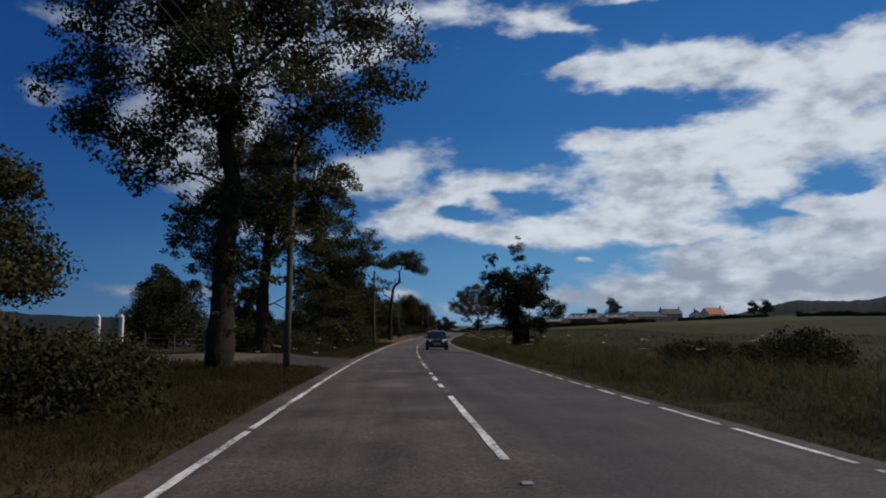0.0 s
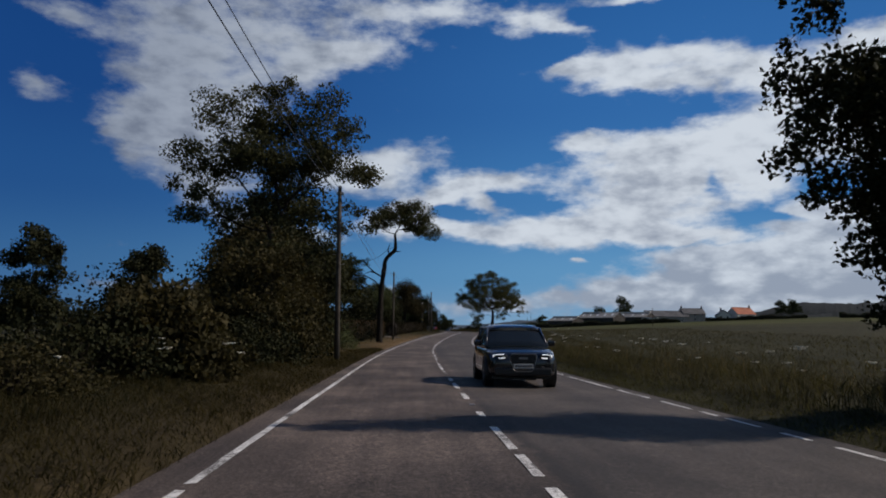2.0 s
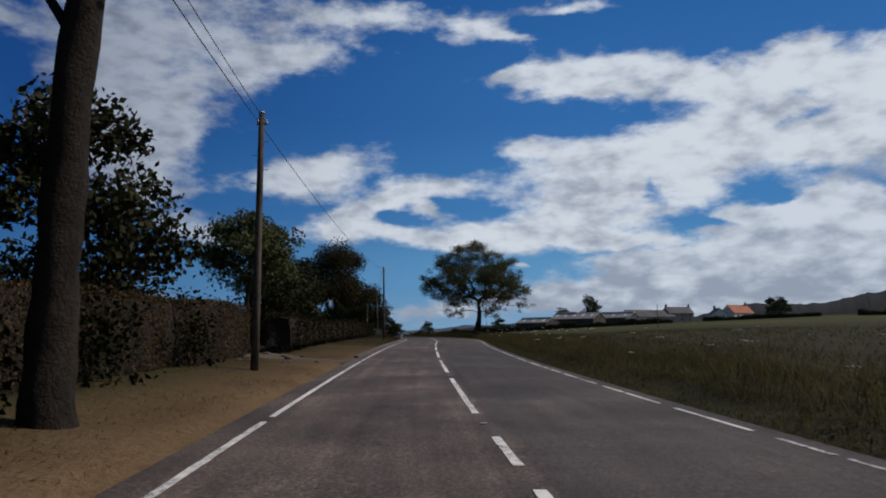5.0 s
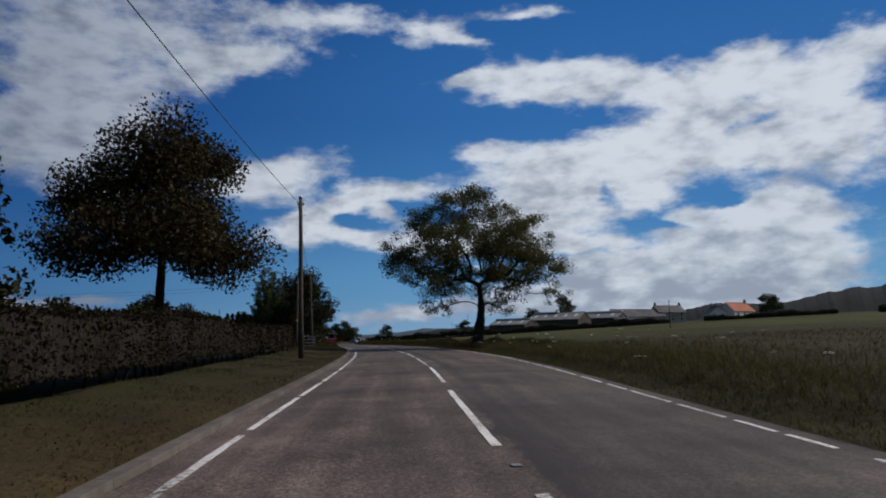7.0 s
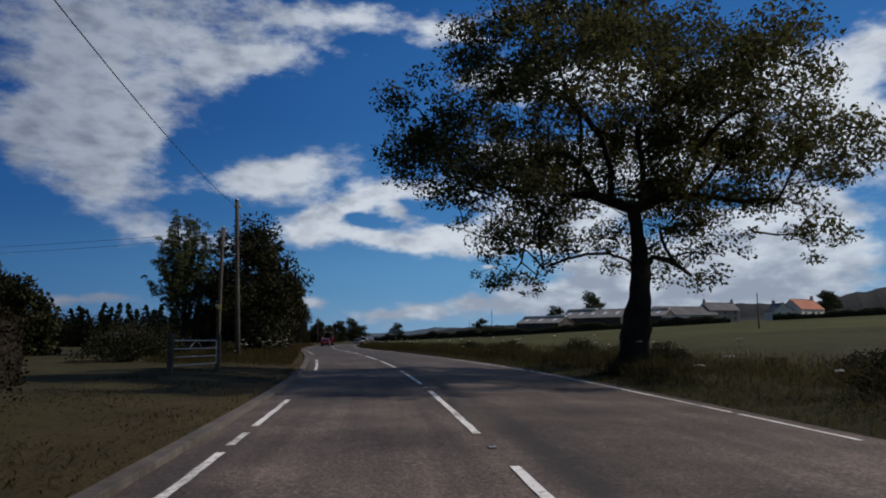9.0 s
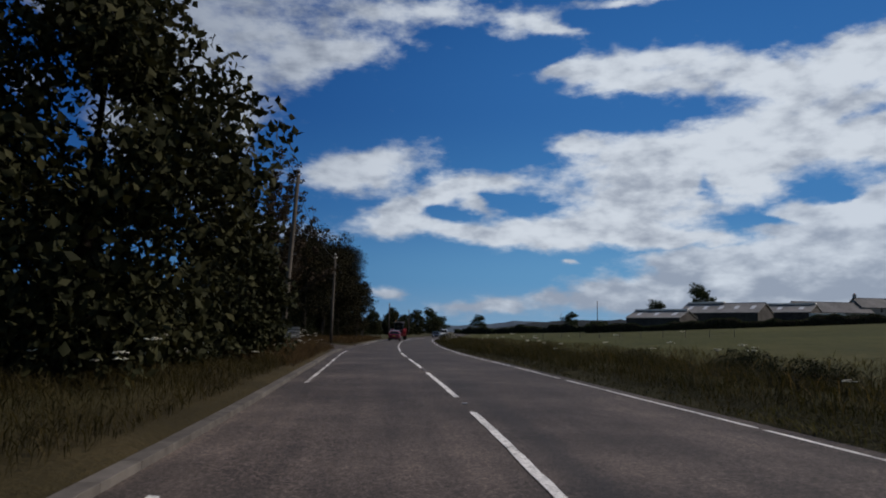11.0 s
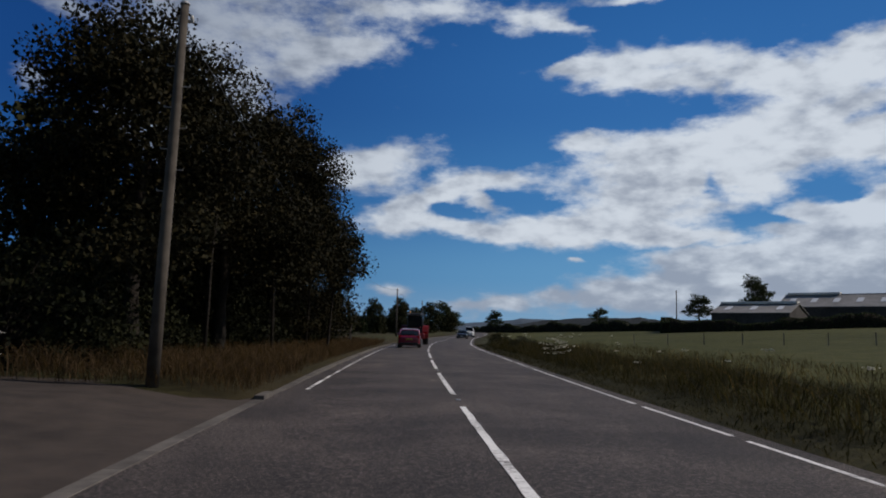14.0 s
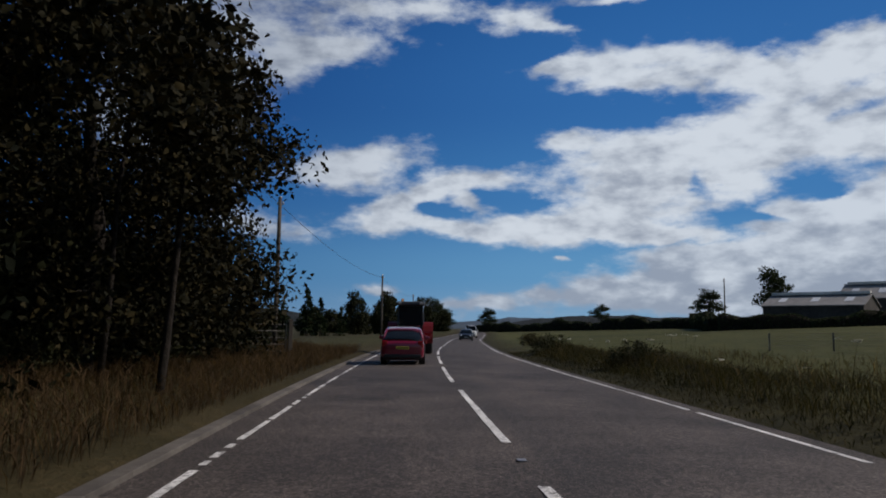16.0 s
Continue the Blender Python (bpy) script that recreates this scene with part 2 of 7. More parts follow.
def asphalt_mat():
    m, t, b = begin("asphalt")
    p = where(t)
    uv = t.nodes.new("ShaderNodeUVMap").outputs[0]
    sep = t.nodes.new("ShaderNodeSeparateXYZ")
    t.links.new(uv, sep.inputs[0])
    across, along = sep.outputs[0], sep.outputs[1]
    streak_v = t.nodes.new("ShaderNodeCombineXYZ")
    plug(t, streak_v, 0, calc(t, "MULTIPLY", across, 1.6))
    plug(t, streak_v, 1, calc(t, "MULTIPLY", along, 0.06))
    streak = noise_tex(t, streak_v.outputs[0], 1.3, 4.0, 0.6)
    patch = noise_tex(t, p, 0.35, 4.0, 0.6)
    chips = noise_tex(t, p, 48.0, 3.0, 0.9)
    stones = noise_tex(t, p, 19.0, 4.0, 0.9)
    fac = calc(t, "ADD", calc(t, "MULTIPLY", streak, 0.12), calc(t, "ADD", calc(t, "MULTIPLY", patch, 0.20), calc(t, "ADD", calc(t, "MULTIPLY", stones, 0.36), calc(t, "MULTIPLY", chips, 0.30))))
    col = ramp(t, fac, [(0.435, (0.019, 0.0145, 0.0125)), (0.505, (0.068, 0.053, 0.045)), (0.585, (0.215, 0.165, 0.138))])
    # tarred seam beside the centre line and a few patches
    ragged = calc(t, "MULTIPLY_ADD", calc(t, "SUBTRACT", noise_tex(t, p, 0.8, 4.0, 0.7), 0.5), 0.9, across)
    seam = calc(t, "MULTIPLY", smooth(t, ragged, 0.10, 0.22), smooth(t, ragged, 0.62, 0.85, 1.0, 0.0))
    seam = calc(t, "MULTIPLY", seam, smooth(t, noise_tex(t, streak_v.outputs[0], 0.5, 2.0), 0.42, 0.58))
    blot = smooth(t, noise_tex(t, p, 0.16, 3.0, 0.6), 0.62, 0.70, 0.0, 0.5)
    col = mixc(t, calc(t, "MULTIPLY", calc(t, "MAXIMUM", seam, blot), 0.8), col, (0.018, 0.0165, 0.0165))
    # the surface is paler from about 50 m to 200 m along the road
    by_stretch = calc(t, "MULTIPLY", smooth(t, along, 40.0, 60.0), smooth(t, along, 190.0, 215.0, 1.0, 0.0))
    newer = smooth(t, along, 225.0, 255.0, 0.0, 0.75)
    col = mixc(t, newer, col, mixc(t, 1.0, ramp(t, calc(t, "ADD", calc(t, "MULTIPLY", stones, 0.42), calc(t, "ADD", calc(t, "MULTIPLY", chips, 0.42), calc(t, "MULTIPLY", patch, 0.16))), [(0.44, (0.008, 0.007, 0.0065)), (0.51, (0.038, 0.032, 0.029)), (0.585, (0.19, 0.155, 0.135))]), (1.0, 1.0, 1.0), "MULTIPLY"))
    col = mixc(t, calc(t, "MULTIPLY", by_stretch, 0.5), col, mixc(t, 1.0, col, (1.6, 1.6, 1.6), "MULTIPLY"))
    # smoother grey surfacing on the right-hand lane, ragged along the centre line
    lane = calc(t, "MULTIPLY", smooth(t, ragged, 0.25, 0.5), smooth(t, along, 150.0, 200.0, 0.62, 0.0))
    grey = ramp(t, fac, [(0.42, (0.026, 0.0235, 0.0225)), (0.52, (0.052, 0.046, 0.043)), (0.60, (0.10, 0.088, 0.080))])
    col = mixc(t, lane, col, grey)
    t.links.new(col, b.inputs["Base Color"])
    b.inputs["Roughness"].default_value = 0.82
    b.inputs["Specular IOR Level"].default_value = 0.35
    bump(t, chips, 0.6, 0.006, b)
    return m


def paint_mat():
    m, t, b = begin("worn_road_paint")
    p = where(t)
    wear = noise_tex(t, p, 10.0, 5.0, 0.85)
    chips = noise_tex(t, p, 60.0, 3.0, 0.8)
    long_wear = noise_tex(t, p, 0.5, 2.0)
    fac = calc(t, "ADD", calc(t, "MULTIPLY", wear, 0.6), calc(t, "ADD", calc(t, "MULTIPLY", chips, 0.25), calc(t, "MULTIPLY", long_wear, 0.35)))
    by_stretch = t.nodes.new("ShaderNodeSeparateXYZ")
    t.links.new(p, by_stretch.inputs[0])
    fac = calc(t, "ADD", fac, smooth(t, by_stretch.outputs[1], 105.0, 150.0, 0.0, 0.02))
    t.links.new(ramp(t, fac, [(0.53, (0.06, 0.055, 0.050)), (0.565, (0.42, 0.41, 0.40)), (0.66, (0.78, 0.77, 0.75))]), b.inputs["Base Color"])
    b.inputs["Roughness"].default_value = 0.75
    bump(t, chips, 0.5, 0.004, b)
    return m


def ground_mat():
    m, t, b = begin("rough_pasture")
    p = where(t)
    uv = t.nodes.new("ShaderNodeUVMap").outputs[0]
    sep = t.nodes.new("ShaderNodeSeparateXYZ")
    t.links.new(uv, sep.inputs[0])
    big = noise_tex(t, p, 0.03, 4.0, 0.6)
    mid = noise_tex(t, p, 0.55, 5.0, 0.65)
    fine = noise_tex(t, p, 9.0, 4.0, 0.75)
    fac = calc(t, "ADD", calc(t, "MULTIPLY", big, 0.35), calc(t, "ADD", calc(t, "MULTIPLY", mid, 0.35), calc(t, "MULTIPLY", fine, 0.3)))
    field = ramp(t, fac, [(0.36, (0.017, 0.017, 0.008)), (0.5, (0.036, 0.034, 0.015)), (0.66, (0.070, 0.058, 0.027))])
    pasture = ramp(t, fac, [(0.36, (0.024, 0.027, 0.009)), (0.5, (0.056, 0.060, 0.019)), (0.66, (0.105, 0.098, 0.037))])
    field = mixc(t, calc(t, "MULTIPLY", smooth(t, sep.outputs[1], 190.0, 300.0), smooth(t, sep.outputs[0], -20.0, 10.0)), field, pasture)
    dry = ramp(t, fac, [(0.34, (0.058, 0.038, 0.020)), (0.5, (0.122, 0.081, 0.043)), (0.66, (0.205, 0.142, 0.080))])
    edge = calc(t, "ADD", calc(t, "ABSOLUTE", sep.outputs[0]), calc(t, "MULTIPLY", mid, 3.0))
    near = smooth(t, edge, 5.6, 9.5, 1.0, 0.0)
    turf = ramp(t, fac, [(0.34, (0.014, 0.013, 0.006)), (0.5, (0.031, 0.027, 0.012)), (0.66, (0.062, 0.047, 0.023))])
    lush = calc(t, "MAXIMUM", calc(t, "ADD", smooth(t, sep.outputs[1], 78.0, 112.0, 0.8, 0.05), smooth(t, sep.outputs[1], 138.0, 165.0, 0.0, 0.85)), smooth(t, sep.outputs[1], 288.0, 300.0, 0.0, 0.95))
    dry = mixc(t, lush, dry, turf)
    rank = ramp(t, fac, [(0.34, (0.015, 0.015, 0.007)), (0.5, (0.034, 0.032, 0.014)), (0.66, (0.066, 0.056, 0.026))])
    dry = mixc(t, smooth(t, sep.outputs[0], -1.0, 1.0), dry, rank)
    t.links.new(mixc(t, near, field, dry), b.inputs["Base Color"])
    b.inputs["Roughness"].default_value = 0.95
    b.inputs["Specular IOR Level"].default_value = 0.1
    bump(t, calc(t, "ADD", fine, calc(t, "MULTIPLY", mid, 2.0)), 0.7, 0.08, b)
    return m


def glass_mat(name="window_glass", tint=(0.02, 0.025, 0.03)):
    m, t, b = begin(name)
    b.inputs["Base Color"].default_value = (*tint, 1)
    b.inputs["Roughness"].default_value = 0.06
    b.inputs["Specular IOR Level"].default_value = 0.6
    return m


def plain_mat(name, colour, rough=0.5, metal=0.0, coat=0.0):
    m, t, b = begin(name)
    n = noise_tex(t, where(t), 3.0, 4.0)
    t.links.new(mixc(t, n, [0.85 * c for c in colour], [min(1, 1.12 * c) for c in colour]), b.inputs["Base Color"])
    b.inputs["Roughness"].default_value, b.inputs["Metallic"].default_value, b.inputs["Coat Weight"].default_value = rough, metal, coat
    return m


ASPHALT, PAINT, GROUND, GLASS = asphalt_mat(), paint_mat(), ground_mat(), glass_mat()
BARK = rough_mat("tree_bark", (0.011, 0.010, 0.008), (0.034, 0.028, 0.023), 5.0, 0.95, 14.0, 1.0, 0.06, spec=0.1)
OAK_LEAF = leaf_mat("oak_leaf", (0.028, 0.030, 0.015), (0.052, 0.054, 0.026), (0.092, 0.090, 0.043), 0.3)
FIELD_OAK_LEAF = leaf_mat("field_oak_leaf", (0.036, 0.039, 0.020), (0.068, 0.070, 0.034), (0.12, 0.115, 0.056), 0.48)
DARK_LEAF = leaf_mat("dark_leaf", (0.013, 0.015, 0.007), (0.026, 0.028, 0.013), (0.048, 0.047, 0.021), 0.14)
WARM_LEAF = leaf_mat("warm_leaf", (0.03, 0.03, 0.010), (0.062, 0.058, 0.017), (0.11, 0.09, 0.03))
# near-black leaves: the deep shade of the wood is put into their colour
SHADED_WOOD_LEAF = leaf_mat("shaded_wood_leaf", (0.0064, 0.0068, 0.0032), (0.0136, 0.0128, 0.0056), (0.0352, 0.028, 0.0112), 0.10)
BRAMBLE_LEAF = leaf_mat("bramble_leaf", (0.024, 0.022, 0.010), (0.048, 0.042, 0.019), (0.085, 0.070, 0.033), 0.3)
# darker copy of the dark leaf, shade painted into it
SHADED_UNDER_LEAF = leaf_mat("shaded_undergrowth_leaf", (0.00432, 0.00576, 0.00288), (0.00936, 0.0108, 0.00432), (0.01872, 0.01944, 0.0072), 0.08)
MAPLE_LEAF = leaf_mat("maple_leaf", (0.018, 0.016, 0.009), (0.038, 0.032, 0.015), (0.078, 0.060, 0.026), 0.2)
PALE_LEAF = leaf_mat("pale_leaf", (0.045, 0.055, 0.025), (0.085, 0.098, 0.045), (0.13, 0.14, 0.07))
RED_LEAF = leaf_mat("purple_leaf", (0.024, 0.020, 0.016), (0.048, 0.037, 0.027), (0.085, 0.062, 0.040), 0.25)
NEEDLE = leaf_mat("conifer_needle", (0.008, 0.014, 0.006), (0.018, 0.028, 0.011), (0.035, 0.045, 0.016), 0.12)
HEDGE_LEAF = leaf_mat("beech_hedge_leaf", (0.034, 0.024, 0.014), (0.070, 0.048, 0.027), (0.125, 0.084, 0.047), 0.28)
# the hedge leaf again as a shaded copy, its shade held in the colour
SHADE_HEDGE_LEAF = leaf_mat("shaded_hedge_leaf", (0.0095, 0.0085, 0.005), (0.020, 0.016, 0.009), (0.041, 0.031, 0.016), 0.2)
FAR_LEAF = leaf_mat("far_leaf", (0.016, 0.023, 0.013), (0.032, 0.042, 0.02), (0.055, 0.066, 0.03), 0.2)
DRY_GRASS = leaf_mat("dry_grass", (0.085, 0.056, 0.023), (0.155, 0.102, 0.042), (0.235, 0.165, 0.078), 0.62)
GREEN_GRASS = leaf_mat("green_grass", (0.015, 0.016, 0.007), (0.033, 0.030, 0.012), (0.066, 0.052, 0.024), 0.5)
BROWN_GRASS = leaf_mat("brown_grass", (0.034, 0.023, 0.012), (0.074, 0.048, 0.025), (0.135, 0.090, 0.048), 0.5)
FIELD_GRASS = leaf_mat("field_grass", (0.032, 0.030, 0.015), (0.062, 0.056, 0.027), (0.105, 0.090, 0.046), 0.45)
EDGE_GRASS = leaf_mat("edge_grass", (0.032, 0.033, 0.013), (0.060, 0.060, 0.023), (0.105, 0.094, 0.040), 0.45)
BANK_GRASS = leaf_mat("bank_grass", (0.022, 0.0185, 0.008), (0.044, 0.037, 0.0155), (0.080, 0.062, 0.027), 0.5)
FLOWER = plain_mat("umbel_white", (0.72, 0.70, 0.62), 0.8)
POLE_WOOD = rough_mat("weathered_pole_wood", (0.035, 0.029, 0.024), (0.10, 0.086, 0.07), 3.0, 0.9, 40.0, 0.4, 0.01)
FENCE_WOOD = rough_mat("grey_fence_wood", (0.07, 0.063, 0.055), (0.20, 0.18, 0.155), 5.0, 0.9, 50.0, 0.4, 0.01, vary=0.2)
PALE_SLAT = rough_mat("weathered_pale_slat", (0.30, 0.28, 0.25), (0.46, 0.43, 0.38), 5.0, 0.85, 50.0, 0.4, 0.008, vary=0.12)
KERB_STONE = rough_mat("kerb_concrete", (0.055, 0.048, 0.042), (0.14, 0.125, 0.11), 3.0, 0.9, 70.0, 0.4, 0.008, vary=0.1)
CABLE = plain_mat("cable_black", (0.012, 0.012, 0.013), 0.6)
IRON = rough_mat("galvanised_iron", (0.22, 0.22, 0.22), (0.42, 0.42, 0.42), 8.0, 0.5, 60.0, 0.1, 0.003, metal=0.6)
STEEL_PALE = rough_mat("weathered_dark_steel", (0.05, 0.05, 0.05), (0.12, 0.12, 0.12), 6.0, 0.65, 50.0, 0.15, 0.003, metal=0.3)
SLATE = rough_mat("slate_roof", (0.05, 0.052, 0.058), (0.12, 0.12, 0.13), 2.0, 0.7, 20.0, 0.3, 0.03)
SHEET_ROOF = rough_mat("fibre_cement_roof", (0.15, 0.148, 0.145), (0.26, 0.255, 0.25), 1.0, 0.8, 6.0, 0.3, 0.04)
PANTILE = rough_mat("orange_pantile", (0.26, 0.085, 0.05), (0.42, 0.15, 0.085), 2.0, 0.8, 12.0, 0.4, 0.03)
HARLING = rough_mat("grey_harling", (0.20, 0.19, 0.18), (0.36, 0.34, 0.32), 2.0, 0.95, 40.0, 0.4, 0.01)
WHITE_WALL = rough_mat("white_wall", (0.45, 0.44, 0.42), (0.66, 0.65, 0.62), 2.0, 0.9, 40.0, 0.3, 0.01)
DARK_BOARD = rough_mat("dark_boarding", (0.025, 0.023, 0.022), (0.07, 0.064, 0.06), 2.0, 0.9, 20.0, 0.3, 0.02)
# distance haze is painted into the far hills as blue-grey
HAZY_HILL = rough_mat("hazy_far_hill", (0.04, 0.06, 0.085), (0.065, 0.09, 0.12), 0.02, 1.0, 0.2, 0.0)
WOOD_HILL = rough_mat("wooded_hill", (0.006, 0.010, 0.012), (0.013, 0.019, 0.020), 0.05, 1.0, 0.3, 0.6, 2.0)
APRON = rough_mat("dirty_apron", (0.020, 0.0155, 0.0125), (0.064, 0.049, 0.039), 1.5, 0.95, 30.0, 0.5, 0.02)
EARTH = rough_mat("bare_earth", (0.05, 0.038, 0.027), (0.13, 0.10, 0.072), 2.0, 0.95, 25.0, 0.5, 0.03)


# ---- the lie of the land ----
# along the road: y, x of the centre line, height
ROAD = [
    (-90, 7.2, -0.1), (0, 1.2, 0.0), (22, -0.24, 0.08), (43.7, -1.44, 0.10), (64.5, -2.31, 0.11), (86.1, -2.87, 0.23), (107, -2.95, 0.34),
    (132, -1.95, 0.78), (157.4, -0.32, 1.27), (180.7, 1.51, 1.68), (200.5, 2.45, 1.89), (214, 2.72, 2.03), (234, 2.1, 2.26), (252.5, 0.81, 2.42),
    (269.6, -0.52, 2.49), (284.6, -1.23, 2.52), (304.5, -1.9, 2.56), (330, -2.3, 2.62), (350, -2.0, 2.7), (375, -0.6, 2.8),
    (403, 1.3, 2.9), (440, 5.0, 3.1), (500, 11.0, 3.6), (600, 17.0, 4.6), (800, 24.0, 6.0), (1300, 30.0, 8.0), (4200, 30.0, 10.0),
]
RY, RX, RZ = (np.array([r[i] for r in ROAD], float) for i in range(3))


def glide(xs, ys, x):
    m = np.gradient(ys, xs)
    i = np.clip(np.searchsorted(xs, x) - 1, 0, len(xs) - 2)
    h = xs[i + 1] - xs[i]
    u = np.clip((x - xs[i]) / h, 0, 1)
    return (2 * u**3 - 3 * u**2 + 1) * ys[i] + (u**3 - 2 * u**2 + u) * h * m[i] + (3 * u**2 - 2 * u**3) * ys[i + 1] + (u**3 - u**2) * h * m[i + 1]


def road_x(y):
    return glide(RY, RX, np.asarray(y, float))


def road_z(y):
    return glide(RY, RZ, np.asarray(y, float))


# the right-hand lane widens round the bends: y, offset of its edge line
LANE = [(-90, 3.7), (0, 3.75), (20, 3.85), (40, 4.1), (55, 4.3), (70, 4.15), (90, 4.0), (110, 3.75), (130, 3.55), (150, 3.7), (165, 3.95), (180, 4.4), (195, 4.85),
        (208, 4.95), (220, 4.9), (230, 4.45), (243, 3.9), (262, 3.65), (290, 3.65), (305, 3.85), (320, 4.05), (345, 3.9), (400, 3.7), (4200, 3.7)]
LY, LW = (np.array([r[i] for r in LANE], float) for i in range(2))


def wide(u, y):
    """x of a place u metres right of the centre line, the right side pushed out where the lane widens."""
    u, y = np.asarray(u, float), np.asarray(y, float)
    return road_x(y) + u + (glide(LY, LW, y) - 3.72) * ease(u, 0.6, 3.4)


def ease(v, lo, hi):
    q = np.clip((v - lo) / (hi - lo), 0, 1)
    return q * q * (3 - 2 * q)


def land(u, y):
    """Height of the ground, u metres to the right of the centre line."""
    u, y = np.asarray(u, float), np.asarray(y, float)
    z = road_z(y) - 0.015 * np.minimum(np.abs(u), 3.8)
    left = 0.10 * ease(-u, 3.6, 4.2) + 0.16 * ease(-u, 4.2, 7.5) + 0.004 * np.clip(-u - 8, 0, 400)
    right = 0.22 * ease(u, 4.1, 6.5) - 0.1 * ease(u, 7, 10) + (0.036 + 0.016 * ease(y, 335, 405)) * np.clip(u - 9, 0, 170) + 0.012 * np.clip(u - 179, 0, 400)
    lump = 0.05 * np.sin(u * 1.3 + y * 0.31) * np.sin(y * 0.9 - u * 0.4) * ease(np.abs(u), 4.2, 6)
    return z + np.where(u < 0, left, right) + lump


def land_at(x, y):
    u = x - float(road_x(y))
    return float(land(u - (float(glide(LY, LW, np.asarray(float(y)))) - 3.72 if u > 3 else 0.0), y))


# ---- mesh helpers ----
def quick_mesh(name, verts, faces, mats, uv=None, mat_index=None, smooth_faces=False):
    """A mesh from numpy arrays: verts n x 3, faces m x k (all alike)."""
    me = bpy.data.meshes.new(name)
    verts, faces = np.asarray(verts, np.float32), np.asarray(faces, np.int32)
    m, k = faces.shape
    me.vertices.add(len(verts))
    me.vertices.foreach_set("co", verts.ravel())
    me.loops.add(m * k)
    me.loops.foreach_set("vertex_index", faces.ravel())
    me.polygons.add(m)
    me.polygons.foreach_set("loop_start", np.arange(0, m * k, k, dtype=np.int32))
    me.polygons.foreach_set("loop_total", np.full(m, k, np.int32))
    for q in mats if isinstance(mats, (list, tuple)) else [mats]:
        me.materials.append(q)
    if mat_index is not None:
        me.polygons.foreach_set("material_index", np.asarray(mat_index, np.int32))
    if uv is not None:
        layer = me.uv_layers.new(name="UVMap")
        layer.data.foreach_set("uv", np.asarray(uv, np.float32)[faces.ravel()].ravel())
    me.update(calc_edges=True)
    if smooth_faces:
        me.polygons.foreach_set("use_smooth", np.ones(m, bool))
    return me


def part(name, bm, material, parent, label="", m=None, smooth_faces=False):
    """Links a bmesh as one mesh object under a thing or part."""
    me = bpy.data.meshes.new(name)
    for f in bm.faces:
        f.smooth = smooth_faces
    bm.to_mesh(me)
    bm.free()
    me.materials.append(material)
    return link(name, me, parent, label, m)


def link(name, me, parent, label="", m=None):
    ob = new(name, me)
    if parent is not None:
        ob.parent = parent
    if m is not None:
        ob.matrix_basis = m
    return tagged(ob, label)


def thing(name, label, category, m=None, group="", kind=""):
    ob = new(name)
    ob.empty_display_size = 0.2
    if m is not None:
        ob.matrix_basis = m
    return tagged(ob, label, category, group, kind)


def box(sx, sy, sz, at=(0, 0, 0), bevel=0.0, bm=None, turn=None):
    """A box with its base's centre at 'at'."""
    bm = bm or bmesh.new()
    made = bmesh.ops.create_cube(bm, size=1.0)["verts"]
    m = Matrix.Translation(at) @ (turn or Matrix()) @ Matrix.Translation((0, 0, sz / 2)) @ Matrix.Diagonal((sx, sy, sz, 1))
    bmesh.ops.transform(bm, matrix=m, verts=made)
    if bevel:
        edges = list({e for v in made for e in v.link_edges})
        bmesh.ops.bevel(bm, geom=edges, offset=bevel, segments=2, affect="EDGES", profile=0.6)
    return bm


def rod(points, radii, sides=8, bm=None):
    """A tube through the points."""
    bm = bm or bmesh.new()
    rings = []
    pts = [Vector(p) for p in points]
    for i, p in enumerate(pts):
        way = (pts[min(i + 1, len(pts) - 1)] - pts[max(i - 1, 0)]).normalized()
        a = way.orthogonal().normalized() if abs(way.z) < 0.95 else way.cross(Vector((0, 1, 0))).normalized()
        b = way.cross(a)
        rings.append([bm.verts.new(p + radii[i] * (math.cos(q) * a + math.sin(q) * b)) for q in (2 * math.pi * k / sides for k in range(sides))])
    for r, s in zip(rings, rings[1:]):
        for k in range(sides):
            bm.faces.new((r[k], r[(k + 1) % sides], s[(k + 1) % sides], s[k]))
    bm.faces.new(rings[0][::-1])
    bm.faces.new(rings[-1])
    return bm


# ---- ground, road, markings ----
def sheet(name, us, ys, height, material, label, category, kind="structure"):
    us, ys = np.asarray(us, float), np.asarray(ys, float)
    uu, yy = np.meshgrid(us, ys)
    zz = height(uu, yy)
    v = np.stack([wide(uu, yy), yy, zz], -1).reshape(-1, 3)
    n = len(us)
    i = (np.arange(len(ys) - 1)[:, None] * n + np.arange(n - 1)[None]).ravel()
    f = np.stack([i, i + 1, i + n + 1, i + n], 1)
    me = quick_mesh(name, v, f, material, np.stack([uu, yy], -1).reshape(-1, 2), smooth_faces=True)
    return tagged(new(name, me), label, category, kind=kind)


ys_near = np.concatenate([np.arange(-80, 360, 2.0), np.arange(360, 700, 8.0), np.geomspace(700, 4200, 30)])
side_us = np.concatenate([np.arange(4.6, 12, 0.7), np.geomspace(12, 3500, 40)])
us = np.concatenate([-side_us[::-1], [-4.2, -3.95, -3.8, -3.3, 0, 3.4, 4.05, 4.3], side_us])
DRIVES = [(-8.0, -3.75, 26.5, 41.5), (-13.5, -8.0, 28.5, 43.0), (-24.0, -3.75, 273.5, 291.5), (-12.0, -3.75, 136.9, 139.3)]


def under_drive(u, y):
    return sum(((u > a - 0.2) & (u < b + 0.5) & (y > c - 0.3) & (y < d + 0.3)).astype(float) for a, b, c, d in DRIVES)


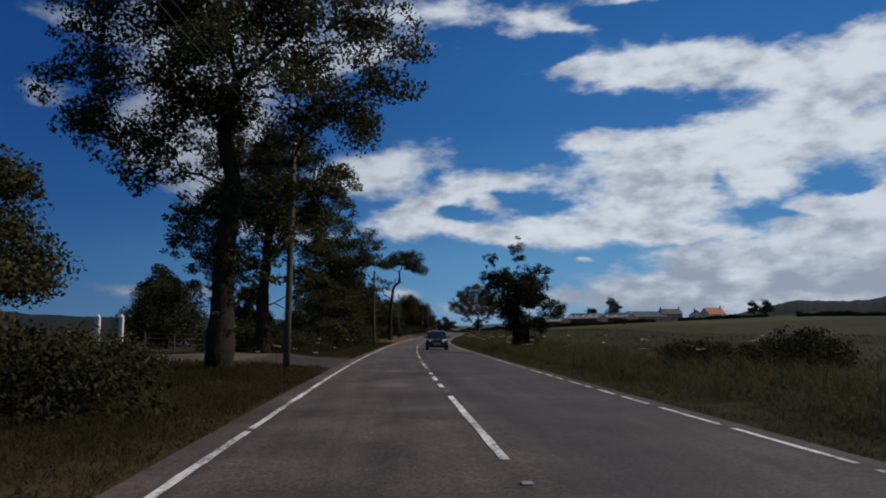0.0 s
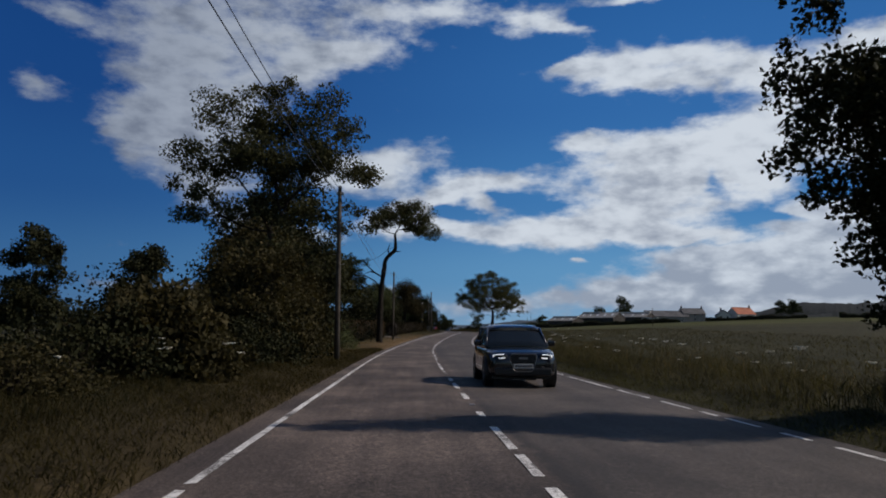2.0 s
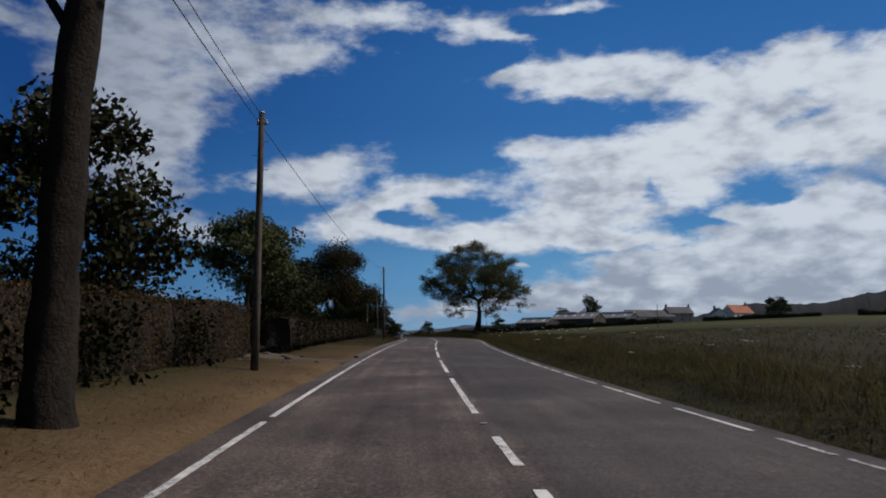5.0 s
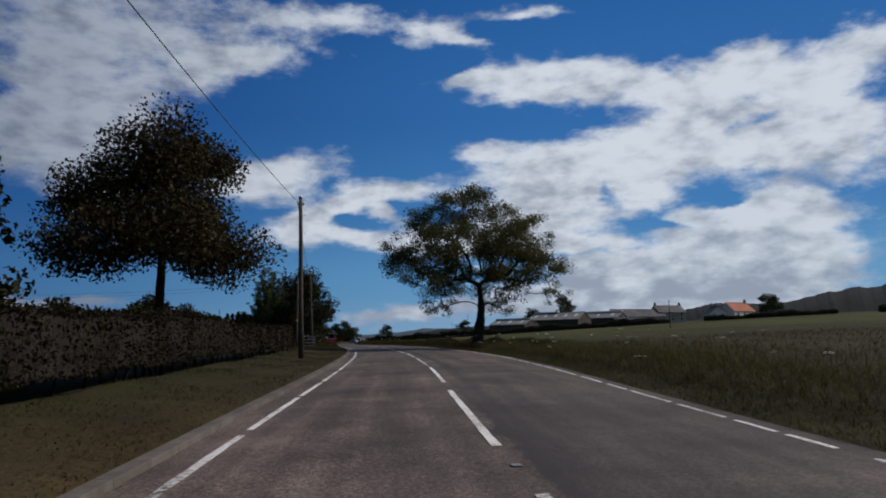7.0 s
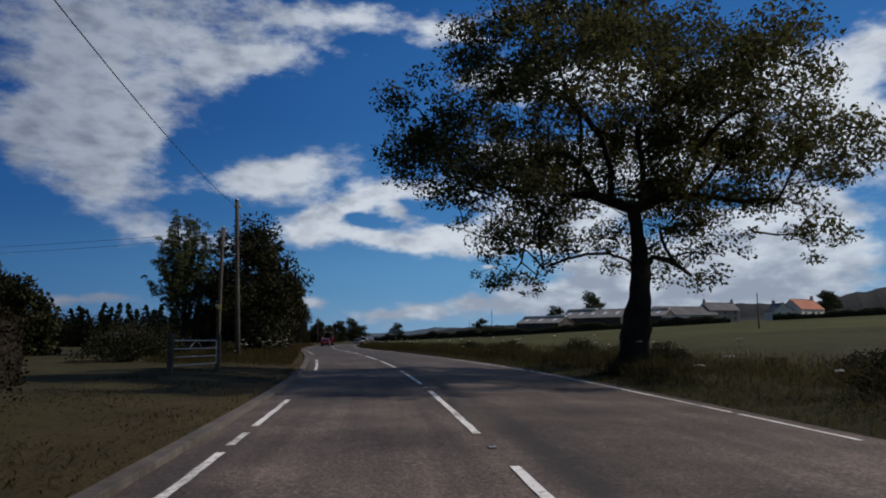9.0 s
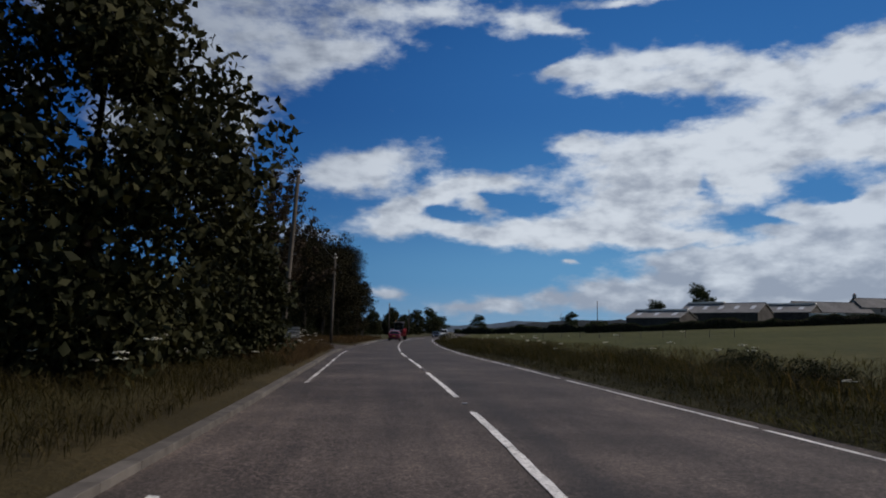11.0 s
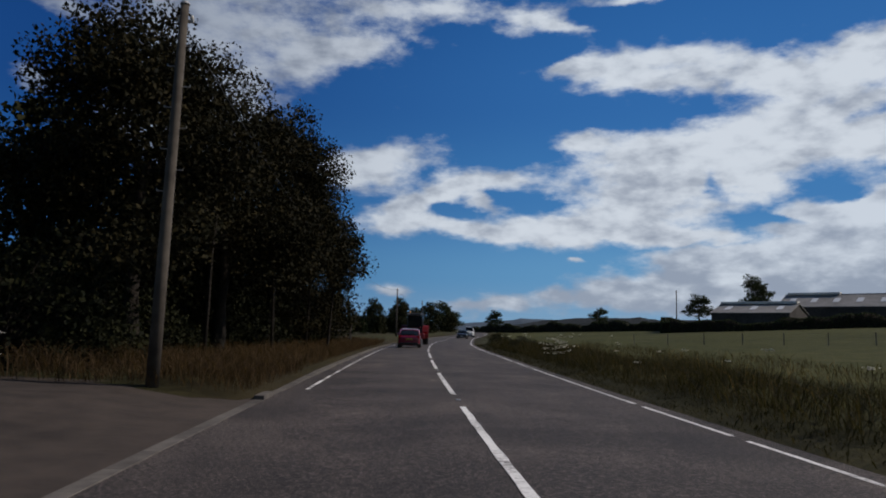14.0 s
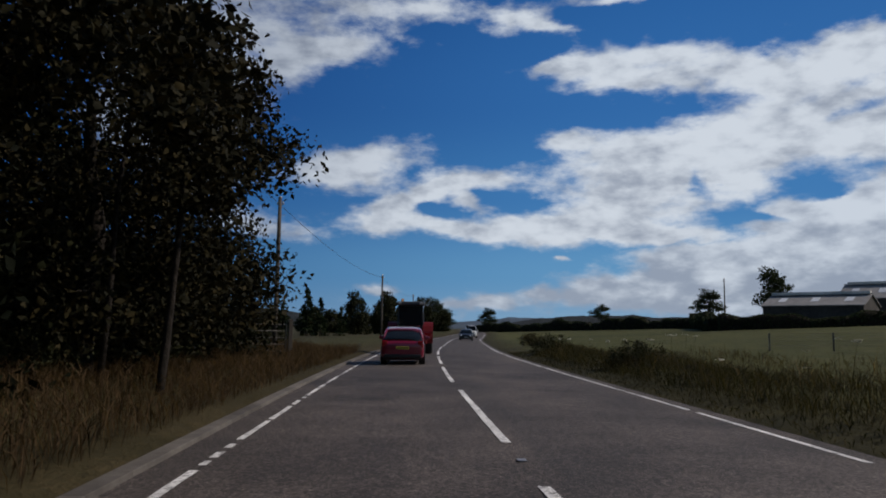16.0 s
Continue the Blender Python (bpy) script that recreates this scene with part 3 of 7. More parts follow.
sheet("ground", us, ys_near, lambda u, y: land(u, y) - 0.07 * ((u > -3.99) & (u < 4.07)) - 0.22 * under_drive(u, y), GROUND, "rough pasture and roadside verge, dry brown grass", "ground")
ys_road = np.concatenate([np.arange(-80, 360, 2.0), np.arange(360, 720, 6.0)])
road = sheet("road", np.linspace(-3.78, 4.1, 13), ys_road, lambda u, y: road_z(y) - 0.015 * np.abs(u), ASPHALT, "grey worn asphalt country road with two lanes", "road")


def stripe(u0, u1, y0, y1, step=0.4, lift=0.006):
    worn = random.Random(int(y0 * 100) + int(u0 * 10))
    ys = np.linspace(y0, y1, max(2, int((y1 - y0) / step) + 1)) if y1 < 340 else np.linspace(y0, y1, max(2, int((y1 - y0) / 2.0) + 1))
    v = [(float(wide(u + worn.uniform(-0.008, 0.008), y)), y + worn.uniform(-0.03, 0.03), float(road_z(y)) - 0.015 * abs(u) + lift) for y in ys for u in (u0, u1)]
    f = [(2 * i, 2 * i + 1, 2 * i + 3, 2 * i + 2) for i in range(len(ys) - 1)]
    return quick_mesh("stripe", v, f, PAINT)


def markings():
    rnd, chips = random.Random(4), random.Random(8)
    centre = tagged(new("centre_line"), "broken white centre line, long worn dashes", "road marking", kind="structure")
    gaps = [-3.55 + 10.25 * k for k in range(11)] + [117.5 + 10.25 * k for k in range(34)]
    for a, b in zip(gaps, gaps[1:]):
        if b - a > 5:
            u = rnd.uniform(-0.02, 0.02)
            y = a + 1.25
            while y < b - 1.25:
                n = rnd.uniform(0.5, 2.2) if 14 < y < 112 else 9.0
                link("dash", stripe(u - 0.058, u + 0.058, y, min(y + n, b - 1.25)), centre)
                y += n + rnd.uniform(0.25, 1.6)
    for name, u, side in (("edge_line_left", -3.28, -1), ("edge_line_right", 3.72, 1)):
        line = tagged(new(name), "thin white edge line, worn and broken in places", "road marking", kind="structure")
        y = -60.0
        while y < 640:
            n = (rnd.uniform(0.7, 3.6) if y < 200 else rnd.uniform(4, 16)) if side > 0 else rnd.uniform(7, 22) if y < 130 else rnd.uniform(1.2, 5.5)
            if not (side < 0 and (274 < y + n / 2 < 292 or 206 < y + n / 2 < 244 and rnd.random() < 0.75)):
                half, a = 0.046 if side > 0 or y > 240 else 0.056, y
                while a < y + n:
                    # worn into short lengths on both sides of the yard entrance
                    m = chips.choice((0.25, 0.35, 1.1, 1.9)) if side < 0 and 244 < a < 335 else y + n - a
                    link("edge_dash", stripe(u - half, u + half, a, min(a + m, y + n)), line)
                    a += m + chips.uniform(0.15, 0.4)
            y += n + (rnd.uniform(0.2, 0.8) if side > 0 else rnd.uniform(0.25, 0.9))
    studs = [(-3.55 + 10.25 * k) for k in range(1, 11)] + [117.5 + 10.25 * k for k in range(20)]
    for y in studs:
        x, z = float(road_x(y)), float(road_z(y))
        st = thing("road_stud", "small metal road stud between the dashes", "road stud", pose(x, y, z), "road studs")
        part("casing", box(0.10, 0.13, 0.014, (0, 0, 0), 0.004), IRON, st)


markings()


def driveway(k, label, mat):
    u0, u1, y0, y1 = DRIVES[k]

    def height(u, y):
        flush = road_z(y) - 0.058
        return flush + (land(u, y) + 0.02 - flush) * ease(-u, 3.8, 7.5)
    return sheet("driveway_%d" % (k + 1), np.linspace(u0, u1, 16), np.linspace(y0 - 0.9, y1 + 0.9, 20), height, mat, label, "driveway")


driveway(0, "worn dark earthy entrance apron beside the road", APRON)
driveway(1, "bare earth field entrance behind the apron", EARTH)
driveway(2, "dark worn side entrance opening off the road", APRON)
driveway(3, "stony earth entrance between two hedges", EARTH)


# ---- growing things ----
def leaves(rng, centres, spread, count, size, flat=0.0):
    """Folded leaves scattered round the clump centres. Returns verts and faces."""
    count = np.broadcast_to(count, len(centres))
    n = int(count.sum())
    c = np.repeat(centres, count, 0)
    d = rng.normal(size=(n, 3))
    d *= (rng.uniform(0, 1, n) ** 0.45 / np.linalg.norm(d, axis=1))[:, None]
    p = c + d * (1.3 * np.repeat(spread, count))[:, None] * np.array([1, 1, 0.7])
    a = rng.normal(size=(n, 3))
    a[:, 2] = a[:, 2] * (1 - flat) - 0.25
    a /= np.linalg.norm(a, axis=1)[:, None]
    b = np.cross(a, rng.normal(size=(n, 3)))
    b /= np.linalg.norm(b, axis=1)[:, None] + 1e-9
    nrm = np.cross(a, b)
    s = size * rng.uniform(0.6, 1.4, n)[:, None]
    base, tip = p - a * s * 0.6, p + a * s * 0.6
    left, right = p + b * s * 0.38 - nrm * s * 0.13, p - b * s * 0.38 - nrm * s * 0.13
    v = np.stack([base, right, tip, left], 1).reshape(-1, 3)
    i = np.arange(n) * 4
    f = np.concatenate([np.stack([i, i + 1, i + 2], 1), np.stack([i, i + 2, i + 3], 1)])
    return v, f


def tubes(lines, sides=6):
    """One mesh's verts and faces for many tapering limbs: lists of (points, radii)."""
    vs, fs, base, most = [], [], 0, sides
    for pts, rad in lines:
        pts, rad = np.asarray(pts, float), np.asarray(rad, float)
        sides = most if rad[0] > 0.16 else (6 if rad[0] > 0.08 else 3)
        ang = np.arange(sides) * 2 * np.pi / sides
        way = np.gradient(pts, axis=0)
        way /= np.linalg.norm(way, axis=1)[:, None] + 1e-9
        ref = np.where(np.abs(way[:, :1]) < 0.8, [[1.0, 0, 0]], [[0, 1.0, 0]])
        a = np.cross(way, ref)
        a /= np.linalg.norm(a, axis=1)[:, None]
        b = np.cross(way, a)
        lumps = 1 + (0.07 * np.sin(pts[:, 2:3] * 3.1 + 2 * ang[None]) + 0.06 * np.sin(pts[:, 2:3] * 7.3 - ang[None]) if sides > 3 else 0 * ang[None] + 0 * rad[:, None])
        ring = pts[:, None] + (rad[:, None] * lumps)[:, :, None] * (np.cos(ang)[None, :, None] * a[:, None] + np.sin(ang)[None, :, None] * b[:, None])
        vs.append(ring.reshape(-1, 3))
        k = np.arange(sides)
        for i in range(len(pts) - 1):
            r = base + i * sides
            fs.append(np.stack([r + k, r + (k + 1) % sides, r + sides + (k + 1) % sides, r + sides + k], 1))
        base += len(pts) * sides
    return np.concatenate(vs), np.concatenate(fs)


def limb(rng, a, b, r0, r1, n=6, sag=0.0, wob=0.1):
    a, b = np.asarray(a, float), np.asarray(b, float)
    q = np.linspace(0, 1, n)[:, None]
    d = np.linalg.norm(b - a)
    pts = a + (b - a) * q + np.sin(q * np.pi) * (np.array([0, 0, sag * d]) + rng.normal(size=3) * wob * d * 0.16) + np.sin(2 * q * np.pi) * rng.normal(size=3) * wob * d * 0.09 + np.sin(4 * q * np.pi) * rng.normal(size=3) * wob * d * 0.03
    pts[0], pts[-1] = a, b
    return pts, np.linspace(r0, r1, n)


def grow(rng, trunk, girth, first, hearts, tips, tip_r=0.011, most=0.5):
    """Boughs that reach every tip, each from the nearest wood so far; thickness by the load that they carry."""
    pts, par, reach, chains = list(trunk), list(range(-1, len(trunk) - 1)), [0.0] * len(trunk), []
    grown = np.zeros((len(trunk) + 14 * (len(hearts) + len(tips)), 4))
    grown[:len(trunk), :3] = trunk
    grown[:first, 3] = 1e6
    n = len(trunk)
    axis = np.asarray(trunk)[first:]
    for goal, main in ((np.asarray(hearts).reshape(-1, 3), True), (np.asarray(tips).reshape(-1, 3), False)):
        far = np.array([np.min(np.linalg.norm(axis - g, axis=1)) for g in goal]) if len(goal) else np.zeros(0)
        for g in goal[np.argsort(far)]:
            d = np.linalg.norm(grown[:n, :3] - g, axis=1)
            rise = np.maximum(grown[:n, 2] - g[2], 0)
            j = int(np.argmin(d + 0.38 * grown[:n, 3] + 0.5 * rise))
            k = int(np.clip(d[j] / 0.55, 1, 9))
            q = np.linspace(0, 1, k + 1)[1:, None]
            start = grown[j, :3].copy()
            way = np.sin(q * np.pi) * (np.array([0, 0, 0.10 * d[j]]) + rng.normal(size=3) * 0.09 * d[j]) + np.sin(2 * np.pi * q) * rng.normal(size=3) * 0.05 * d[j]
            line = start + (g - start) * q + way
            chain = [j]
            for p in line:
                grown[n] = (*p, (0 if grown[j, 3] > 1e5 else grown[j, 3]) + np.linalg.norm(p - start))
                par.append(chain[-1])
                chain.append(n)
                n += 1
            chains.append(chain)
    load = np.zeros(n)
    ends = {c[-1] for c in chains}
    for i in range(n - 1, len(trunk) - 1, -1):
        if i in ends or load[i] == 0:
            load[i] += tip_r ** 2.25
        load[par[i]] += load[i]
    rad = np.minimum(load ** (1 / 2.25), most * girth[first])
    rad[list(ends)] = np.minimum(rad[list(ends)], 0.008)
    lines = []
    for c in chains:
        r = rad[c]
        r[0] = r[1]
        lines.append((grown[c, :3], r))
    return lines


def tree(name, label, at, lobes, trunk, radius, leaf, bark=None, clumps=120, per=90, size=0.2, spread=0.34, seed=1, group="", sink=0.15, dead=(), low=0.35, gaps=0.28, fork=1, cap=0.56):
    """lobes: dx, dy, height, rx, ry, rz. trunk: list of dx, dy, height. Trunk, forking boughs, and a crown of leaves in clumps with gaps."""
    rng = np.random.default_rng(seed)
    bark = bark or BARK
    x, y = at
    root = thing(name, label, "tree", pose(x, y, land_at(x, y) - sink), group)
    trunk = np.asarray(trunk, float)
    n = len(trunk)
    girth = np.concatenate([[radius * 1.35], np.linspace(radius, radius * 0.42, n - 1)])
    fine = np.linspace(0, n - 1, 5 * n)
    knots = np.arange(n)
    bole = np.stack([glide(knots.astype(float), trunk[:, i], fine) for i in range(3)], 1)
    thick = np.interp(fine, knots, girth)
    lines = [(bole, thick)]
    area = np.array([(l[3] * l[4] * l[5]) ** (2 / 3) for l in lobes])
    cnt = np.maximum(7, (0.6 * clumps * area / area.sum()).astype(int))
    centres, spreads, hearts = [], [], []
    for (dx, dy, dz, rx, ry, rz), k in zip(lobes, cnt):
        c = np.array([dx, dy, dz])
        d = rng.normal(size=(k, 3))
        d /= np.linalg.norm(d, axis=1)[:, None]
        d[:, 2] = np.where(d[:, 2] < -0.6, d[:, 2] * 0.6, d[:, 2])
        r = rng.uniform(low, 1.0, k) ** 0.55 * rng.uniform(0.8, 1.1, k)
        q = c + d * r[:, None] * np.array([rx, ry, rz])
        gap = np.sin(q @ np.array([1.9, 1.3, 0.7]) + seed) * np.sin(q @ np.array([-0.8, 1.1, 2.1]) + 2 * seed) * np.sin(q @ np.array([0.9, -1.7, 1.2]))
        q = q[gap < gaps]
        centres.append(q)
        spreads.append(np.clip(1.6 * spread * (rx * ry * rz) ** (1 / 3), 0.2, 1.5 * cap) * rng.uniform(0.55, 1.3, len(q)))
        if rx > 1.25:
            hearts.append(c - np.array([0, 0, rz * 0.3]))
    centres, spreads = np.concatenate(centres), np.concatenate(spreads)
    lines += grow(rng, bole, thick, min(len(bole) - 2, 5 * fork), hearts, centres, 0.032 * radius)
    for line in dead:
        line = np.asarray(line, float)
        lines.append((line, np.linspace(radius * 0.3, 0.02, len(line))))
    v, f = tubes(lines, 10)
    link("trunk", quick_mesh("trunk", v, f, bark, smooth_faces=True), root)
    share = (spreads / np.mean(spreads)) ** 1.7
    v, f = leaves(rng, centres, spreads, np.maximum(5, 1.55 * per * share / np.mean(share)).astype(int), size)
    link("crown", quick_mesh("crown", v, f, leaf), root)
    return root


def up(h, lean=(0, 0), bend=0.0, n=5, seed=0):
    r = random.Random(seed)
    return [(lean[0] * k / (n - 1) + (r.uniform(-bend, bend) if k else 0), lean[1] * k / (n - 1) + (r.uniform(-bend, bend) if k else 0), h * k / (n - 1)) for k in range(n)]


def round_tree(name, label, at, h, r, base, leaf, seed, trunk_r=0.28, clumps=110, per=90, size=0.2, bark=None, group="", spread=0.38, gaps=0.5, cap=0.72):
    """A broad-leaved tree with an uneven crown from base to h."""
    rr = random.Random(seed)
    mid, half = (h + base) / 2, (h - base) / 2
    lobes = [(0, 0, mid, r * 0.66, r * 0.66, half * 0.8), (r * rr.uniform(-0.15, 0.15), 0, mid + half * 0.58, r * 0.46, r * 0.46, half * 0.42)]
    for k in range(7):
        a = k * math.pi / 3.5 + rr.uniform(-0.4, 0.4)
        d = r * rr.uniform(0.52, 0.74)
        lobes.append((d * math.cos(a), d * math.sin(a), mid + half * rr.uniform(-0.6, 0.2), r * rr.uniform(0.30, 0.44), r * rr.uniform(0.30, 0.44), half * rr.uniform(0.24, 0.38)))
    for k in range(4):
        a = k * math.pi / 2 + rr.uniform(-0.6, 0.6)
        d = r * rr.uniform(0.34, 0.55)
        lobes.append((d * math.cos(a), d * math.sin(a), mid + half * rr.uniform(0.3, 0.62), r * rr.uniform(0.24, 0.36), r * rr.uniform(0.24, 0.36), half * rr.uniform(0.2, 0.32)))
    if base < 0.9:
        for k in range(5):
            a = k * 1.257 + rr.uniform(-0.4, 0.4)
            lobes.append((r * 0.5 * math.cos(a), r * 0.5 * math.sin(a), h * 0.17, r * 0.48, r * 0.48, h * 0.16))
    return tree(name, label, at, lobes, up(mid, bend=r * 0.04, seed=seed), trunk_r, leaf, bark, clumps, per, size, spread, seed, group, gaps=gaps, cap=cap)


def conifer(name, label, at, h, r, seed, per=26, group="", whorls=22, size=0.3):
    rng = np.random.default_rng(seed)
    x, y = at
    root = thing(name, label, "tree", pose(x, y, land_at(x, y) - 0.15), group)
    lines = [(np.array(up(h * 0.98, n=5)), np.linspace(0.22, 0.03, 5))]
    centres, spreads = [], []
    for k in range(whorls):
        z = h * (0.08 + 0.9 * k / (whorls - 1))
        q = r * (1 - z / h) ** 0.8 + 0.12
        for a in rng.uniform(0, 6.283, 8):
            ln = q * rng.uniform(0.6, 1.25)
            z = float(np.clip(h * (0.08 + 0.9 * (k + rng.uniform(-0.6, 0.6)) / (whorls - 1)), 0.3, h * 0.99))
            tip = np.array([ln * np.cos(a), ln * np.sin(a), z - 0.25 * ln])
            lines.append(limb(rng, (0, 0, z), tip, 0.03, 0.008, 3, 0.0, 0.05))
            for w in (0.45, 0.75, 1.0):
                centres.append(np.array([0, 0, z]) * (1 - w) + tip * w)
                spreads.append(0.10 * q + 0.08)
    v, f = tubes(lines, 5)
    link("trunk", quick_mesh("trunk", v, f, BARK), root)
    v, f = leaves(rng, np.array(centres), np.array(spreads), per, size, 0.3)
    link("crown", quick_mesh("crown", v, f, NEEDLE), root)
    return root


def rising_tree(name, label, at, h, r, leaf, seed, boughs=30, per=9, size=0.12):
    """Stiff boughs rising from a short bole, each a plume of leaves on its upper length."""
    rng = np.random.default_rng(seed)
    x, y = at
    root = thing(name, label, "tree", pose(x, y, land_at(x, y) - 0.1))
    lines = [(np.array([(0, 0, 0), (0.02, 0, 0.8), (0, 0, 1.6), (0.05, 0, 2.6), (0.1, 0, 4.5), (0.1, 0, 7.0)]), np.array([0.2, 0.16, 0.15, 0.13, 0.09, 0.05]))]
    centres = []
    for k in range(boughs):
        a = 2.4 * k + rng.uniform(-0.3, 0.3)
        w = (k + 0.5) / boughs
        lift = 2.2 + 2.6 * w
        out = r * (1.05 - 0.75 * w ** 1.6) * rng.uniform(0.8, 1.1)
        tip = np.array([out * np.cos(a), out * np.sin(a), 4.2 + (h - 4.2) * w ** 0.75 * rng.uniform(0.9, 1.04)])
        base = np.array([0.04, 0, min(lift, 6.5)])
        q = np.linspace(0, 1, 9)[:, None]
        line = base + (tip - base) * np.concatenate([q ** 0.8, q ** 0.8, q ** 1.35], 1) + np.sin(q * np.pi) * rng.normal(size=3) * 0.12
        lines.append((line, np.linspace(0.05, 0.010, 9)))
        n = int(np.linalg.norm(tip - base) * 4.2)
        for p in rng.uniform(0.22, 1.04, n):
            c = np.array([np.interp(p, q[:, 0], line[:, i]) for i in range(3)]) + rng.normal(size=3) * 0.12 * (1.5 - p)
            centres.append(c)
            if rng.uniform() < 0.35:
                e = c + rng.normal(size=3) * 0.35 + np.array([0, 0, 0.25])
                lines.append((np.array([c, (c + e) / 2 + 0.03, e]), np.array([0.012, 0.008, 0.005])))
                centres.append(e)
    v, f = tubes(lines, 8)
    link("trunk", quick_mesh("trunk", v, f, BARK, smooth_faces=True), root)
    centres = np.array(centres)
    v, f = leaves(rng, centres, rng.uniform(0.13, 0.24, len(centres)), per, size)
    link("crown", quick_mesh("crown", v, f, leaf), root)
    return root


def shrub(name, label, at, r, h, leaf, seed, clumps=70, per=70, size=0.13, group=""):
    rng = np.random.default_rng(seed)
    x, y = at
    root = thing(name, label, "shrub", pose(x, y, land_at(x, y) - 0.05), group)
    q = rng.normal(size=(clumps, 3))
    q /= np.linalg.norm(q, axis=1)[:, None]
    q[:, 2] = np.abs(q[:, 2])
    q = q * rng.uniform(0.55, 1.05, clumps)[:, None] * np.array([r, r, h * 0.92]) + np.array([0, 0, 0.12])
    lines = [limb(rng, (rng.uniform(-0.2, 0.2), rng.uniform(-0.2, 0.2), 0), p, 0.03, 0.006, 3, 0.1, 0.3) for p in q]
    v, f = tubes(lines, 4)
    link("woody_base", quick_mesh("woody_base", v, f, BARK), root)
    v, f = leaves(rng, q, np.full(clumps, 0.2 * r) * rng.uniform(0.6, 1.3, clumps), per, size)
    link("foliage", quick_mesh("foliage", v, f, leaf), root)
    return root


def hedge(name, label, line, height, width, leaf, seed, per_m=900, size=0.075, lump=0.0, foot=0.0):
    """A clipped hedge along a line of (x, y): a twiggy core and a coat of small leaves; foot: bare stems below that height."""
    rng = np.random.default_rng(seed)
    root = thing(name, label, "hedge", pose(0, 0, 0))
    line = np.array(line, float)
    seg = np.linalg.norm(np.diff(line, axis=0), axis=1)
    s = np.concatenate([[0], np.cumsum(seg)])
    total = s[-1]
    m = max(2, int(total / 0.6))
    q = np.linspace(0, total, m)
    cx, cy = np.interp(q, s, line[:, 0]), np.interp(q, s, line[:, 1])
    dx, dy = np.gradient(cx), np.gradient(cy)
    ln = np.hypot(dx, dy)
    nx, ny = dy / ln, -dx / ln
    gz = np.array([land_at(a, b) for a, b in zip(cx, cy)])
    wave = 1 + lump * (np.sin(q * 0.21 + seed) * 0.5 + np.sin(q * 0.53 + 2 * seed) * 0.35 + np.sin(q * 1.3) * 0.2)
    b0 = foot / height if foot else -0.05
    prof = [(-0.42, b0), (-0.44, 0.55), (-0.36, 0.93), (0.0, 0.96), (0.36, 0.93), (0.44, 0.55), (0.42, b0)]
    v = np.array([[cx[i] + nx[i] * a * width + rng.normal() * 0.03, cy[i] + ny[i] * a * width + rng.normal() * 0.03, gz[i] + b * height * wave[i] + rng.normal() * 0.02] for i in range(m) for a, b in prof])
    k = len(prof)
    f = [(i * k + j, i * k + j + 1, (i + 1) * k + j + 1, (i + 1) * k + j) for i in range(m - 1) for j in range(k - 1)]
    f += [(0, 1, 5, 6), (1, 2, 4, 5), ((m - 1) * k, (m - 1) * k + 6, (m - 1) * k + 5, (m - 1) * k + 1), ((m - 1) * k + 1, (m - 1) * k + 5, (m - 1) * k + 4, (m - 1) * k + 2)]
    link("core", quick_mesh("core", v, f, BARK), root)
    n = int(total * per_m)
    qs = rng.uniform(0, total, n)
    px, py = np.interp(qs, s, line[:, 0]), np.interp(qs, s, line[:, 1])
    gx, gy, gg = np.interp(qs, q, nx), np.interp(qs, q, ny), np.interp(qs, q, gz)
    edge = rng.uniform(0, 2 * height + width, n)
    a = np.where(edge < height, -0.5, np.where(edge > height + width, 0.5, (edge - height) / width - 0.5)) * width
    h = np.where(edge < height, edge, np.where(edge > height + width, 2 * height + width - edge, height))
    a += rng.normal(size=n) * 0.05 + 0.06 * np.sin(qs * 1.9) * np.sign(a)
    h += rng.normal(size=n) * 0.05 + 0.05 * np.sin(qs * 0.7 + 1) * (h > 0.6 * height)
    c = np.stack([px + gx * a, py + gy * a, gg + np.maximum(h, foot + 0.03) * np.interp(qs, q, wave)], 1)
    ends = int(per_m * width * height / (2 * height + width) * 1.6)
    for i, s0 in ((0, -1), (m - 1, 1)):
        w, e = rng.uniform(-0.5, 0.5, ends) * width, rng.uniform(0.03, 1, ends) * height
        out = rng.normal(size=ends) * 0.04 + 0.03
        c = np.concatenate([c, np.stack([cx[i] + nx[i] * w - ny[i] * out * s0, cy[i] + ny[i] * w + nx[i] * out * s0, gz[i] + e * wave[i]], 1)])
    if foot:
        stems = [limb(rng, (px[i] + gx[i] * o, py[i] + gy[i] * o, gg[i] - 0.05), (px[i] + gx[i] * o * 1.3, py[i] + gy[i] * o * 1.3, gg[i] + foot + 0.25), 0.03, 0.02, 3, 0.0, 0.4) for i, o in zip(rng.integers(0, n, int(total * 2.2)), rng.uniform(-0.3, 0.3, int(total * 2.2)))]
        for stem in stems:
            sv, sf = tubes([stem], 4)
            link("stem", quick_mesh("stem", sv, sf, BARK), root)
    v, f = leaves(rng, c, np.full(len(c), 0.02), 1, size)
    link("foliage", quick_mesh("foliage", v, f, leaf), root)
    return root


